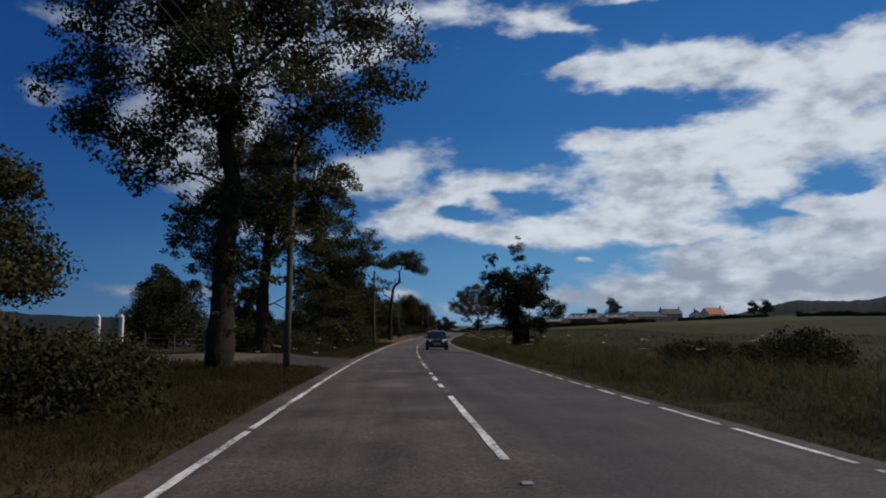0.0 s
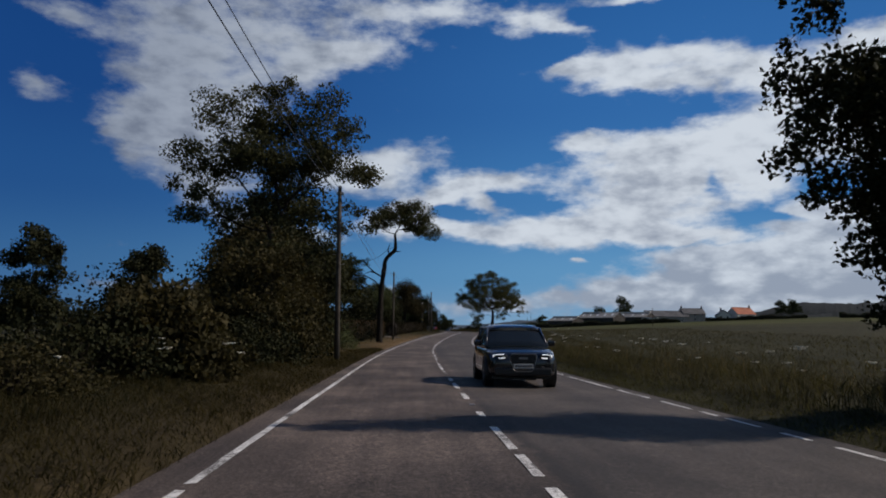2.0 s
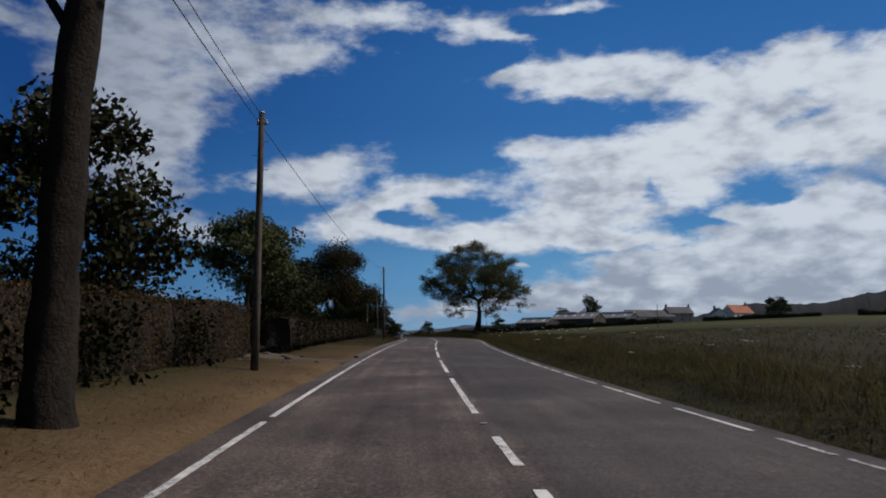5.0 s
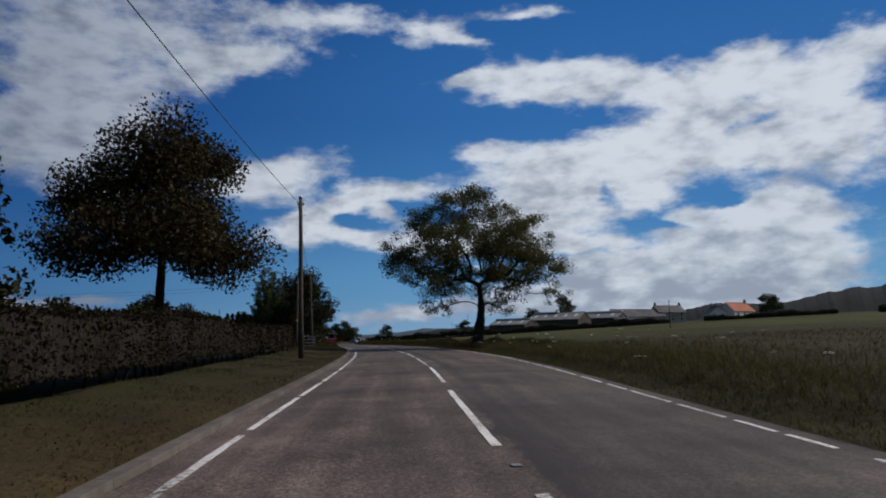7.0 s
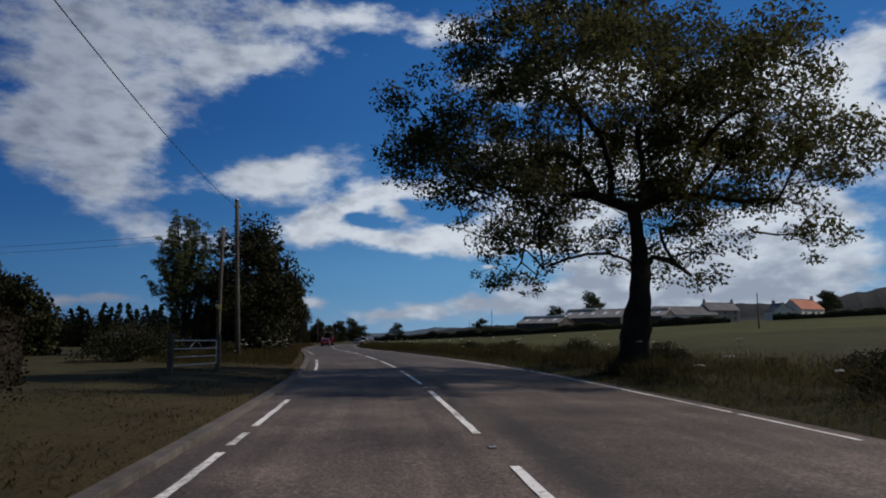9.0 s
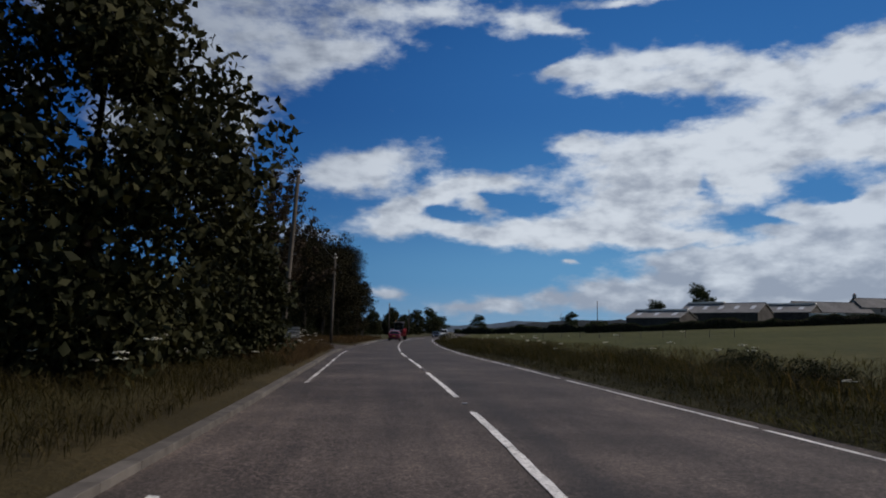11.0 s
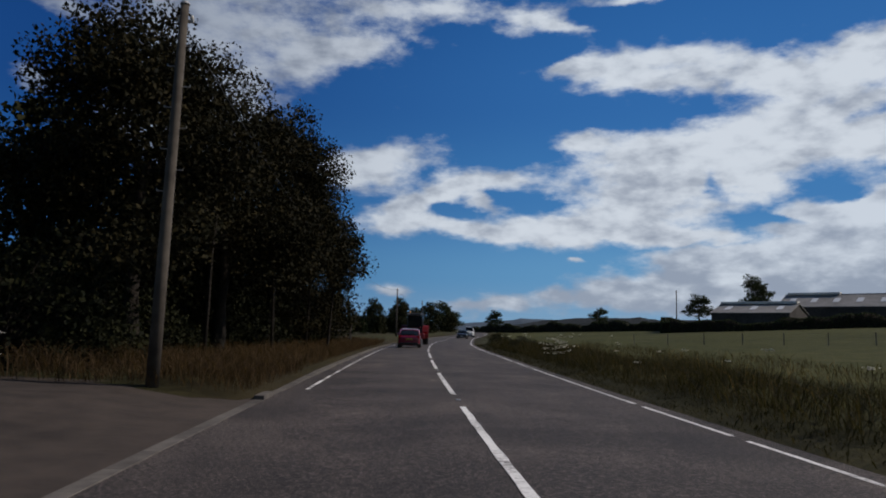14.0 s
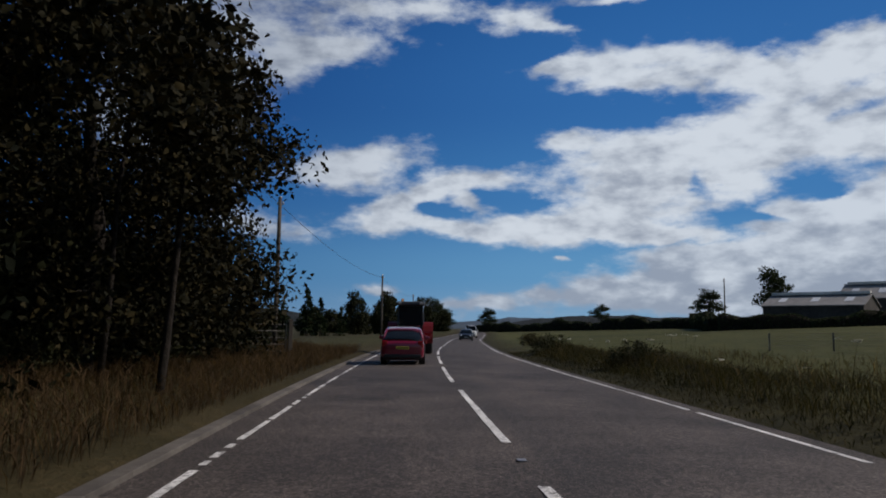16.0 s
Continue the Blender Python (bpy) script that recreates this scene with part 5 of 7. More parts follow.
for x, y, s, sz, turn in [(-14.2, 430, 0.66, 0.98, 70), (-9.4, 440, 0.78, 1.06, 10), (-3.3, 470, 1.0, 1.08, 250), (-6.5, 456, 0.8, 0.85, 170), (-20, 445, 0.8, 0.62, 100), (-25, 452, 0.9, 0.7, 190), (-12, 468, 0.9, 0.85, 40), (3, 522, 1.0, 0.85, 300), (-31, 440, 1.0, 0.6, 330), (-38, 430, 1.0, 0.55, 220), (-22, 227, 0.6, 0.6, 15), (-24, 244, 0.8, 0.85, 50), (-19, 238, 0.55, 0.66, 110), (-27.5, 250, 0.9, 0.8, 290), (-30, 231, 0.8, 0.72, 80), (-38, 233, 0.8, 0.78, 140), (-48, 237, 1.0, 0.9, 200), (-60, 241, 1.1, 0.92, 260), (-74, 246, 1.1, 0.95, 320)]:
    copy_thing(leafy, pose(x, y, land_at(x, y) - 0.3, 0, 0, turn) @ Matrix.Diagonal((s, s, sz, 1)))

# bushes along the verges
bush = shrub("roadside_bush", "tangled dark roadside bush in long grass", (-9.2, 7.0), 2.2, 1.7, DARK_LEAF, 90, 66, 60, 0.10, "roadside bushes")
bush2 = shrub("roadside_bush", "brownish-green roadside bush in long grass", (-8.8, 13.0), 1.9, 1.45, BRAMBLE_LEAF, 91, 62, 60, 0.095, "roadside bushes")
# undergrowth in shade-dark leaves, added to blacken the inside of the wood
bush3 = shrub("tall_bush", "tall dense undergrowth bush at a wood edge, shade in its leaf colour", (-12.6, 310.5), 3.6, 4.0, SHADED_UNDER_LEAF, 92, 115, 46, 0.14, "undergrowth")
shrub("roadside_bush", "yellow-green roadside bush beside the dry verge", (float(wide(-7.3, 93.0)), 93.0), 2.1, 2.1, PALE_LEAF, 94, 80, 60, 0.085, "roadside bushes")
rr = random.Random(12)
for x, y, s in [(-12.9, 111, 0.85), (-12.6, 117, 0.9), (-12.2, 123, 0.85), (-11.9, 130, 0.8), (-13.4, 104, 0.9)]:
    copy_thing(bush3, pose(x, y, land_at(x, y) - 0.1, 0, 0, 50 * y) @ Matrix.Diagonal((s, s, s, 1)))
for k in range(8):
    x, y = -20.5 - 4.2 * k, 311 + rr.uniform(-1.5, 1.5)
    copy_thing(bush3, pose(x, y, land_at(x, y) - 0.1, 0, 0, 70 * k) @ Matrix.Diagonal((1.2, 1.0, 1.5, 1)))
for k, (u, y, s, which) in enumerate([(-10.5, 1, 1.0, 0), (-6.3, 10.8, 0.7, 0), (-7.1, 13.4, 0.8, 1), (-8.1, 16.2, 0.62, 0), (-7.3, 17.4, 0.48, 1), (-9.8, 19.5, 0.62, 1), (-10.4, 25, 0.5, 1), (-13.5, 30, 0.5, 0), (-12.4, 22, 0.6, 0), (-11.8, 15, 0.7, 0), (-9.4, 10.5, 0.7, 1), (-9.5, 44.5, 0.9, 0), (-8.0, 47.5, 0.85, 1), (-8.8, 52, 0.9, 0), (-8.0, 56.5, 0.75, 1), (-8.6, 60.5, 0.9, 0),
                                      (-8.0, 65, 1.05, 1), (-7.2, 69.5, 0.95, 0), (-7.4, 78.5, 0.75, 0), (-7.8, 83, 0.75, 1), (-8.4, 88, 0.8, 0), (-8.8, 95.0, 0.7, 1), (-8.4, 72.5, 1.4, 0), (-8.2, 75.5, 1.5, 0), (-9.2, 79.0, 1.5, 0), (-10.4, 83.5, 1.6, 0), (-10.5, 70, 1.4, 0), (-11, 47, 1.0, 0), (-12.5, 50, 1.2, 0), (-11, 58, 0.9, 0), (-11.5, 66, 1.0, 1),
                                      (-8.2, 231, 0.55, 1), (-7.4, 247, 0.7, 0), (-11, 254, 1.0, 0), (-14, 246, 1.2, 0), (-13, 236, 1.0, 0), (-12, 226, 0.9, 0), (-9, 333, 0.6, 1), (-9.0, 330.5, 1.4, 0), (-8.8, 325, 0.9, 0), (-12, 338, 0.9, 0), (-11, 350, 0.8, 0),
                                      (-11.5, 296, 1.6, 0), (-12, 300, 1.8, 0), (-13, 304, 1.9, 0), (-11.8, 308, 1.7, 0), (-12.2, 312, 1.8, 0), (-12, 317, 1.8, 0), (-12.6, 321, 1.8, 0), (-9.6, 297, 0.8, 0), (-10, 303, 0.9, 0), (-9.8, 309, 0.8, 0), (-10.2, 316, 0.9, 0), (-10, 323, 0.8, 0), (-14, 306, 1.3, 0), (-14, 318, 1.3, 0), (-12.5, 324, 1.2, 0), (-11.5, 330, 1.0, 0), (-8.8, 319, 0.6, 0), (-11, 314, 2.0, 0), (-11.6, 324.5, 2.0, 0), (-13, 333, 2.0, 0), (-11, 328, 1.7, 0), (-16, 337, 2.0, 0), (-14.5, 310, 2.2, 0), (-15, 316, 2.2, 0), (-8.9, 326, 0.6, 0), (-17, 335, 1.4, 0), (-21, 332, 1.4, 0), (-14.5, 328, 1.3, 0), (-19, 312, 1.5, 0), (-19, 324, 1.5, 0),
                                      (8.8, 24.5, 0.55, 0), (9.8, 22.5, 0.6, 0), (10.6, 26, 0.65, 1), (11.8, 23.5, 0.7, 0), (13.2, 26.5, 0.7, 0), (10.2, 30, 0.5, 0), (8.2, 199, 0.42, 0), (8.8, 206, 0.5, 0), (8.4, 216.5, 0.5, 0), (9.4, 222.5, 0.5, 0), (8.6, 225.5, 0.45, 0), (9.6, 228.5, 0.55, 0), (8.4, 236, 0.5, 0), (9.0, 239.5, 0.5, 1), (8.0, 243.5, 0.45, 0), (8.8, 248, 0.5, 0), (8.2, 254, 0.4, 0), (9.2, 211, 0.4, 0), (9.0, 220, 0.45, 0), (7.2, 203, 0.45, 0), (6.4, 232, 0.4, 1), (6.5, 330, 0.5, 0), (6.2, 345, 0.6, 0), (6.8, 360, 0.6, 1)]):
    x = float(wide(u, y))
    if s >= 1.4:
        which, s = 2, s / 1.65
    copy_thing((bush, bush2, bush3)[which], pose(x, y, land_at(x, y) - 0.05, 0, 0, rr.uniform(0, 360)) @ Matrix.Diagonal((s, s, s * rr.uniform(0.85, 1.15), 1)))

# clipped hedges
hedge("beech_hedge", "long clipped brown-green beech hedge", [(float(road_x(y)) + u, y) for u, y in ((-9.6, 96), (-9.3, 108), (-8.8, 122), (-8.3, 136.6))], 2.0, 1.2, HEDGE_LEAF, 100, 1050, 0.068)
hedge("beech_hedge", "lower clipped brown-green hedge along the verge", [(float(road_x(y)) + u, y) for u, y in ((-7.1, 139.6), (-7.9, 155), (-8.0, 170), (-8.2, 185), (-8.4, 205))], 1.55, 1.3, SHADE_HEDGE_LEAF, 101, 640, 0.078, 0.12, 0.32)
hedge("field_hedge", "dark field hedge below the farm buildings", [(44, 418), (60, 412), (80, 408), (100, 405), (118, 404)], 2.0, 2.2, FAR_LEAF, 102, 120, 0.3, 0.45)
hedge("field_hedge", "dark hedge across the rising field", [(128, 396), (150, 388), (172, 385)], 1.6, 2.0, FAR_LEAF, 103, 90, 0.3, 0.45)
hedge("field_hedge", "dark hedge across the rising field", [(185, 380), (230, 372), (300, 360), (420, 350)], 2.2, 2.4, FAR_LEAF, 104, 70, 0.35, 0.45)
hedge("field_hedge", "dark hedge along a distant field", [(14, 560), (40, 520), (60, 470), (44, 420)], 2.4, 2.2, FAR_LEAF, 105, 90, 0.35, 0.45)
hedge("field_hedge", "dark overgrown hedge bordering a paddock", [(-13, 206), (-17, 215), (-24, 222), (-40, 226), (-70, 230)], 2.6, 2.0, DARK_LEAF, 106, 160, 0.2, 0.45)

# long grass on both verges, with white umbels
rng = np.random.default_rng(5)
grass("verge_grass", "short dry brown grass on the roadside verge", DRY_GRASS, rng, -8.8, -4.0, 84, 162, 19000, 0.06, lean=1.8, keep=open_verge, width=0.008)
grass("verge_grass", "short green-brown grass on the verge below the hedge", BANK_GRASS, rng, -8.8, -4.0, 156, 226, 22000, 0.07, lean=1.6, keep=open_verge, width=0.009)
grass("verge_grass", "soft green-brown verge grass beside the road", BANK_GRASS, rng, -8.6, -3.72, 20, 100, 86000, 0.15, lean=1.1, keep=thinning_verge, width=0.009)
grass("verge_grass", "dense green-brown verge grass by the first trees", BANK_GRASS, rng, -8.6, -3.75, 2, 24, 42000, 0.15, lean=1.2, keep=open_verge, width=0.007)
grass("verge_grass", "tall dry brown grass beside the road", BROWN_GRASS, rng, -9.5, -4.1, 250, 299, 36000, 0.5, lean=0.6, keep=open_verge, width=0.008)
grass("verge_grass", "long green-brown grass round the poles", BANK_GRASS, rng, -10.5, -4.4, 223, 254, 22000, 0.34, lean=0.8, keep=open_verge, width=0.008)
grass("verge_grass", "tall shaded brown grass under the wood", BROWN_GRASS, rng, -9.5, -4.25, 297, 345, 32000, 0.45, lean=0.6, keep=open_verge, width=0.008)
grass("verge_grass", "rough mixed grass at the foot of the bushes", GREEN_GRASS, rng, -10.0, -5.8, -4, 92, 30000, 0.24, keep=open_verge, width=0.009)
grass("verge_grass", "short green grass edge beside the tarmac", EDGE_GRASS, rng, 4.08, 5.9, -4, 240, 52000, 0.13, lean=0.9, width=0.010)
grass("verge_grass", "short dark green grass edge beside the tarmac", GREEN_GRASS, rng, 4.1, 6.0, 236, 350, 14000, 0.13, lean=0.9, width=0.011)
grass("verge_grass", "tall rank green-brown grass along the field edge", FIELD_GRASS, rng, 5.1, 9.0, 0, 215, 62000, 0.48, lean=1.0, width=0.010)
grass("verge_grass", "tall dark green-brown grass along the field edge", GREEN_GRASS, rng, 4.9, 8.5, 210, 345, 46000, 0.46, lean=0.8, width=0.010)
grass("verge_grass", "rough green-brown grass at the field edge", FIELD_GRASS, rng, 8.0, 15.0, 0, 345, 30000, 0.4, lean=0.7, width=0.014)
grass("verge_grass", "rough green-brown tussocks across the field", FIELD_GRASS, rng, 14.0, 40.0, 10, 215, 22000, 0.24, lean=1.2, width=0.026)
grass("verge_grass", "seeding brown grass stalks along the field edge", DRY_GRASS, rng, 5.4, 11.0, 0, 345, 4000, 0.65, lean=0.6, width=0.005)
umbels("cow_parsley", "white umbel flowers among tall grass by the road", [(rng.uniform(-7.8, -4.6), rng.uniform(246, 275)) for _ in range(75)], 6)
umbels("cow_parsley", "white umbel flowers along the field edge", [(rng.uniform(5.0, 9) if k % 4 else rng.uniform(9, 18), rng.uniform(18, 345)) for k in range(170)], 7)
umbels("cow_parsley", "white umbel flowers standing above the rank grass", [(rng.uniform(5.2, 9.5), rng.uniform(40, 125)) for k in range(45)], 10)
umbels("cow_parsley", "white flowering weeds beside the slatted panel", [(-8.6 + rng.normal() * 0.45, 289.2 + rng.normal() * 0.4) for k in range(26)], 11)
umbels("cow_parsley", "clump of white flowers at the field edge", [(5.5 + rng.normal() * 0.34, 310.8 + rng.normal() * 0.45) for _ in range(40)], 8)
umbels("cow_parsley", "white umbel flowers round the utility poles", [(rng.uniform(-8.2, -5.0), rng.uniform(225, 247)) for _ in range(26)], 12)
umbels("cow_parsley", "scattered white flowers in the left verge", [(rng.uniform(-8.5, -4.6), rng.uniform(24, 75)) for _ in range(24)], 9)


# ---- far hills ----
def hill(name, label, rows, depth, mat, seed):
    """A long ridge: rows of x, y, crest height."""
    rng = np.random.default_rng(seed)
    rows = np.array(rows, float)
    q = np.linspace(0, len(rows) - 1, 420)
    x, y, h = (np.interp(q, np.arange(len(rows)), rows[:, i]) for i in range(3))
    rough = sum(np.interp(q, np.linspace(0, len(rows) - 1, n), rng.uniform(-1, 1, n)) * a for n, a in ((9, 0.13), (30, 0.05), (90, 0.02), (260, 0.012)))
    h = h * (1 + rough)
    prof = [(-1.0, -0.15), (-0.7, 0.25), (-0.35, 0.7), (0.0, 1.0), (0.6, 0.5), (1.0, -0.15)]
    away = np.stack([x, y], 1) / np.hypot(x, y)[:, None]
    v = np.array([[x[i] + away[i, 0] * a * depth, y[i] + away[i, 1] * a * depth, b * h[i]] for i in range(len(q)) for a, b in prof])
    k = len(prof)
    f = [(i * k + j, i * k + j + 1, (i + 1) * k + j + 1, (i + 1) * k + j) for i in range(len(q) - 1) for j in range(k - 1)]
    return tagged(new(name, quick_mesh(name, v, f, mat, smooth_faces=True)), label, "hill", kind="structure")


hill("hill_1", "far hills along the horizon with blue-grey haze in their colour", [(-900, 3300, 30), (-200, 3400, 44), (250, 3400, 56), (450, 3350, 66), (700, 3300, 62), (1000, 3200, 70), (1500, 3000, 60), (2100, 2600, 60)], 500, HAZY_HILL, 1)
hill("hill_2", "long dark wooded hill on the skyline", [(520, 1500, 32), (640, 1420, 56), (800, 1330, 76), (1000, 1250, 96), (1250, 1100, 108), (1500, 800, 104)], 220, WOOD_HILL, 2)
hill("hill_3", "low dark wooded rise beyond the fields", [(60, 1250, 13), (140, 1200, 21), (240, 1150, 27), (330, 1120, 26), (430, 1080, 30), (520, 1000, 32)], 120, WOOD_HILL, 3)
hill("hill_4", "low dark tree line beyond the left fields", [(-700, 500, 20), (-420, 640, 22), (-250, 760, 20), (-120, 860, 18), (-30, 900, 14)], 60, WOOD_HILL, 4)


# ---- utility poles and wires ----
def utility_pole(x, y, h, lean=(0.0, 0.0), pegs=True, label="brown wooden utility pole standing in the verge"):
    root = thing("utility_pole", label, "utility pole", pose(x, y, land_at(x, y) - 0.1), "utility poles")
    top = Vector((lean[0], lean[1], h))
    part("post", rod([top * q for q in (0, 0.35, 0.7, 1.0)], [0.13, 0.115, 0.10, 0.085], 12), POLE_WOOD, root, smooth_faces=True)
    part("cap", rod([top - Vector((0, 0, 0.01)), top + Vector((0, 0, 0.05))], [0.105, 0.07], 12), IRON, root)
    part("bracket", box(0.34, 0.05, 0.06, top * 0.955 + Vector((0, 0.12, 0)), 0.01), IRON, root)
    for s in (-1, 1):
        p = top * 0.955 + Vector((s * 0.13, 0.12, 0.06))
        part("insulator", rod([p, p + Vector((0, 0, 0.05)), p + Vector((0, 0, 0.1))], [0.03, 0.045, 0.02], 8), WHITE_WALL, root)
    if pegs:
        for k in range(8):
            q = top * (0.5 + 0.055 * k)
            s = 1 if k % 2 else -1
            part("step_iron", rod([q + Vector((s * 0.09, 0, 0)), q + Vector((s * 0.24, 0, 0)), q + Vector((s * 0.25, 0, 0.04))], [0.011, 0.011, 0.011], 5), IRON, root)
    return Vector((x, y, land_at(x, y) - 0.1)) + top * 0.97


POLES = [(-5.5, 25.7, 8.2, (0.1, 0)), (-7.2, 76.3, 8.0, (-0.05, 0)), (-7.85, 129.1, 8.0, (0.0, 0)), (-3.75, 187.2, 8.0, (-0.1, 0)), (-4.6, 226.8, 7.9, (-0.25, 0)),
         (-5.5, 260.0, 8.2, (0.45, 0)), (-7.5, 291.7, 7.9, (0.15, 0)), (-10.2, 340.0, 7.6, (0.0, 0)), (-7.6, 388.0, 7.4, (0.0, 0)), (-4.5, 436.0, 7.4, (0.0, 0))]
tops = [utility_pole(x, y, h, lean, label="brown leaning wooden utility pole among tall grass" if abs(lean[0]) > 0.3 else "brown wooden utility pole standing in the verge") for x, y, h, lean in POLES]


def cable(a, b, sag, radius=0.013):
    a, b = Vector(a), Vector(b)
    pts = [a.lerp(b, k / 14) - Vector((0, 0, sag * 4 * (k / 14) * (1 - k / 14))) for k in range(15)]
    root = thing("cable", "thin black overhead wire hung between wooden poles", "cable", group="overhead wires")
    part("wire", rod(pts, [radius] * 15, 5), CABLE, root)


before = [Vector((-3.5, -25.0, 8.0))] + tops
for i, (a, b) in enumerate(zip(before, tops)):
    cable(a - Vector((0.13, 0, 0)), b - Vector((0.13, 0, 0)), 1.05 if i < 3 else 0.7)
    if i < 3:
        cable(a + Vector((0.13, 0, -0.05)), b + Vector((0.13, 0, -0.05)), 0.95, 0.010)
E2 = utility_pole(-6.5, 232.2, 7.3, (0.12, 0), False, "dark wooden pole with a yellow warning plate")
plate = thing("warning_plate", "small yellow warning plate fixed to a pole", "sign", pose(-6.45, 232.03, land_at(-6.5, 232.2) + 2.6))
part("plate", box(0.2, 0.012, 0.26, (0, 0, 0), 0.003), plain_mat("yellow_plate", (0.75, 0.5, 0.05)), plate)
cable(E2, (-60, 246, 9.5), 0.8, 0.010)
cable(E2 - Vector((0, 0, 0.35)), (-60, 246, 9.1), 0.8, 0.010)
for x, y, h in [(46.3, 421.0, 8.5), (81.4, 326.0, 7.2), (62, 560, 8.0), (-60, 246, 8.5), (-30, 330, 8.5)]:
    utility_pole(x, y, h, pegs=False, label="distant wooden utility pole in a field")


# ---- gates and fences ----
def gate(name, label, a, b, h, bars, mat, mid=True):
    a, b = Vector(a), Vector(b)
    way = b - a
    w = way.length
    root = thing(name, label, "gate", Matrix.Translation((a.x, a.y, land_at(a.x, a.y))) @ Matrix.Rotation(math.atan2(way.y, way.x), 4, "Z"))
    for x in (0, w):
        part("gate_post", box(0.16, 0.16, h + 0.25, (x + (-0.14 if x == 0 else 0.14), 0, -0.05), 0.015), POLE_WOOD, root, "dark timber gate post")
    for x in (0.03, w - 0.03):
        part("stile", rod([(x, 0, 0.2), (x, 0, h)], [0.024, 0.024], 8), mat, root)
    for k in range(bars):
        z = 0.22 + (h - 0.24) * k / (bars - 1)
        part("bar", rod([(0, 0, z), (w, 0, z)], [0.02, 0.02], 8), mat, root)
    if mid:
        for s in (-1, 1):
            part("brace", rod([(w / 2, 0, h), (w / 2 + s * w * 0.16, 0, 0.22 + (h - 0.24) * (bars - 2) / (bars - 1))], [0.018, 0.018], 6), mat, root)


gate("field_gate", "pale galvanised tubular field gate with a centre brace", (-4.9, 215.0), (-4.1, 218.2), 1.05, 4, IRON)
gate("field_gate", "wooden field gate beside the wood", (-11.6, 333.2), (-8.6, 334.4), 1.3, 5, FENCE_WOOD, False)
gate("field_gate", "pale field gate far across the pasture", (47.5, 423.0), (52.0, 422.0), 1.4, 4, WHITE_WALL, False)
gate("field_gate", "wooden rail gate across an earth entrance", (-14.6, 45.4), (-10.8, 44.6), 1.25, 5, FENCE_WOOD, False)


def rail_fence(name, label, a, b, step, h, rails, mat, post=0.09):
    a, b = Vector(a), Vector(b)
    n = max(1, round((b - a).length / step))
    root = thing(name, label, "fence", pose(0, 0, 0))
    pts = [a.lerp(b, k / n) for k in range(n + 1)]
    for p in pts:
        part("post", box(post, post, h + 0.12, (p.x, p.y, land_at(p.x, p.y) - 0.1), 0.008), mat, root)
    for p, q in zip(pts, pts[1:]):
        for r in rails:
            part("rail", rod([(p.x, p.y, land_at(p.x, p.y) + r * h), (q.x, q.y, land_at(q.x, q.y) + r * h)], [0.02 if len(rails) < 4 else 0.006] * 2, 5), mat, root)


rail_fence("rail_fence", "grey timber post and rail fence beyond the bushes", (-19.0, 46.5), (-14.9, 45.5), 2.0, 1.15, (0.4, 0.7, 0.97), FENCE_WOOD)
rail_fence("wire_fence", "wire stock fence on thin wooden posts", (17.0, 346.0), (42.0, 324.0), 3.2, 1.0, (0.3, 0.55, 0.78, 0.97), FENCE_WOOD, 0.07)


def palisade():
    root = thing("palisade_fence", "grey pointed steel palisade fence round a yard", "fence", pose(0, 0, 0))
    a, b = Vector((-22.5, 290.2)), Vector((-11.25, 288.4))
    n = 56
    for r in (0.35, 1.35):
        p, q = a, b
        part("rail", rod([(p.x, p.y + 0.05, land_at(p.x, p.y) + r), (q.x, q.y + 0.05, land_at(q.x, q.y) + r)], [0.03, 0.03], 6), STEEL_PALE, root)
    pale = bmesh.new()
    v = [pale.verts.new(c) for c in ((-0.03, 0, 0), (0, -0.012, 0), (0.03, 0, 0), (0.03, 0, 1.6), (0.0, -0.012, 1.72), (-0.03, 0, 1.6))]
    w = [pale.verts.new(Vector(q.co) + Vector((0, 0.008, 0))) for q in v]
    for loop in ((0, 1, 4, 5), (1, 2, 3, 4)):
        pale.faces.new([v[i] for i in loop])
        pale.faces.new([w[i] for i in reversed(loop)])
    for i in range(6):
        pale.faces.new([v[(i + 1) % 6], v[i], w[i], w[(i + 1) % 6]])
    me = bpy.data.meshes.new("pale")
    pale.to_mesh(me)
    pale.free()
    me.materials.append(STEEL_PALE)
    for k in range(n + 1):
        p = a.lerp(b, k / n)
        link("pale", me, root, m=pose(p.x, p.y, land_at(p.x, p.y)))


palisade()
board = thing("slatted_panel", "weathered pale slatted wooden panel beside the yard fence", "fence panel", pose(-10.35, 288.5, land_at(-10.35, 288.5)))
for k in range(5):
    part("slat", box(1.35, 0.03, 0.19, (0, 0, 0.12 + 0.24 * k), 0.006), PALE_SLAT, board)
for s in (-1, 1):
    part("batten", box(0.08, 0.05, 1.32, (s * 0.55, 0.045, 0), 0.006), FENCE_WOOD, board)
part("kickboard", box(1.9, 0.12, 0.16, (0.35, -0.12, 0), 0.02), KERB_STONE, board)

post_pair = thing("gate_posts", "pair of pale painted gateposts with a cross rail", "gate", pose(-21.3, 46.5, land_at(-21.3, 46.5)))
for s in (-0.75, 0.75):
    part("post", box(0.26, 0.26, 2.3, (s, 0, -0.1), 0.03), WHITE_WALL, post_pair)
    part("cap", rod([(s, 0, 2.2), (s, 0, 2.4)], [0.17, 0.05], 8), WHITE_WALL, post_pair)
part("rail", box(1.3, 0.06, 0.12, (0, 0, 0.9), 0.01), WHITE_WALL, post_pair)
part("rail", box(1.3, 0.06, 0.12, (0, 0, 1.3), 0.01), FENCE_WOOD, post_pair)


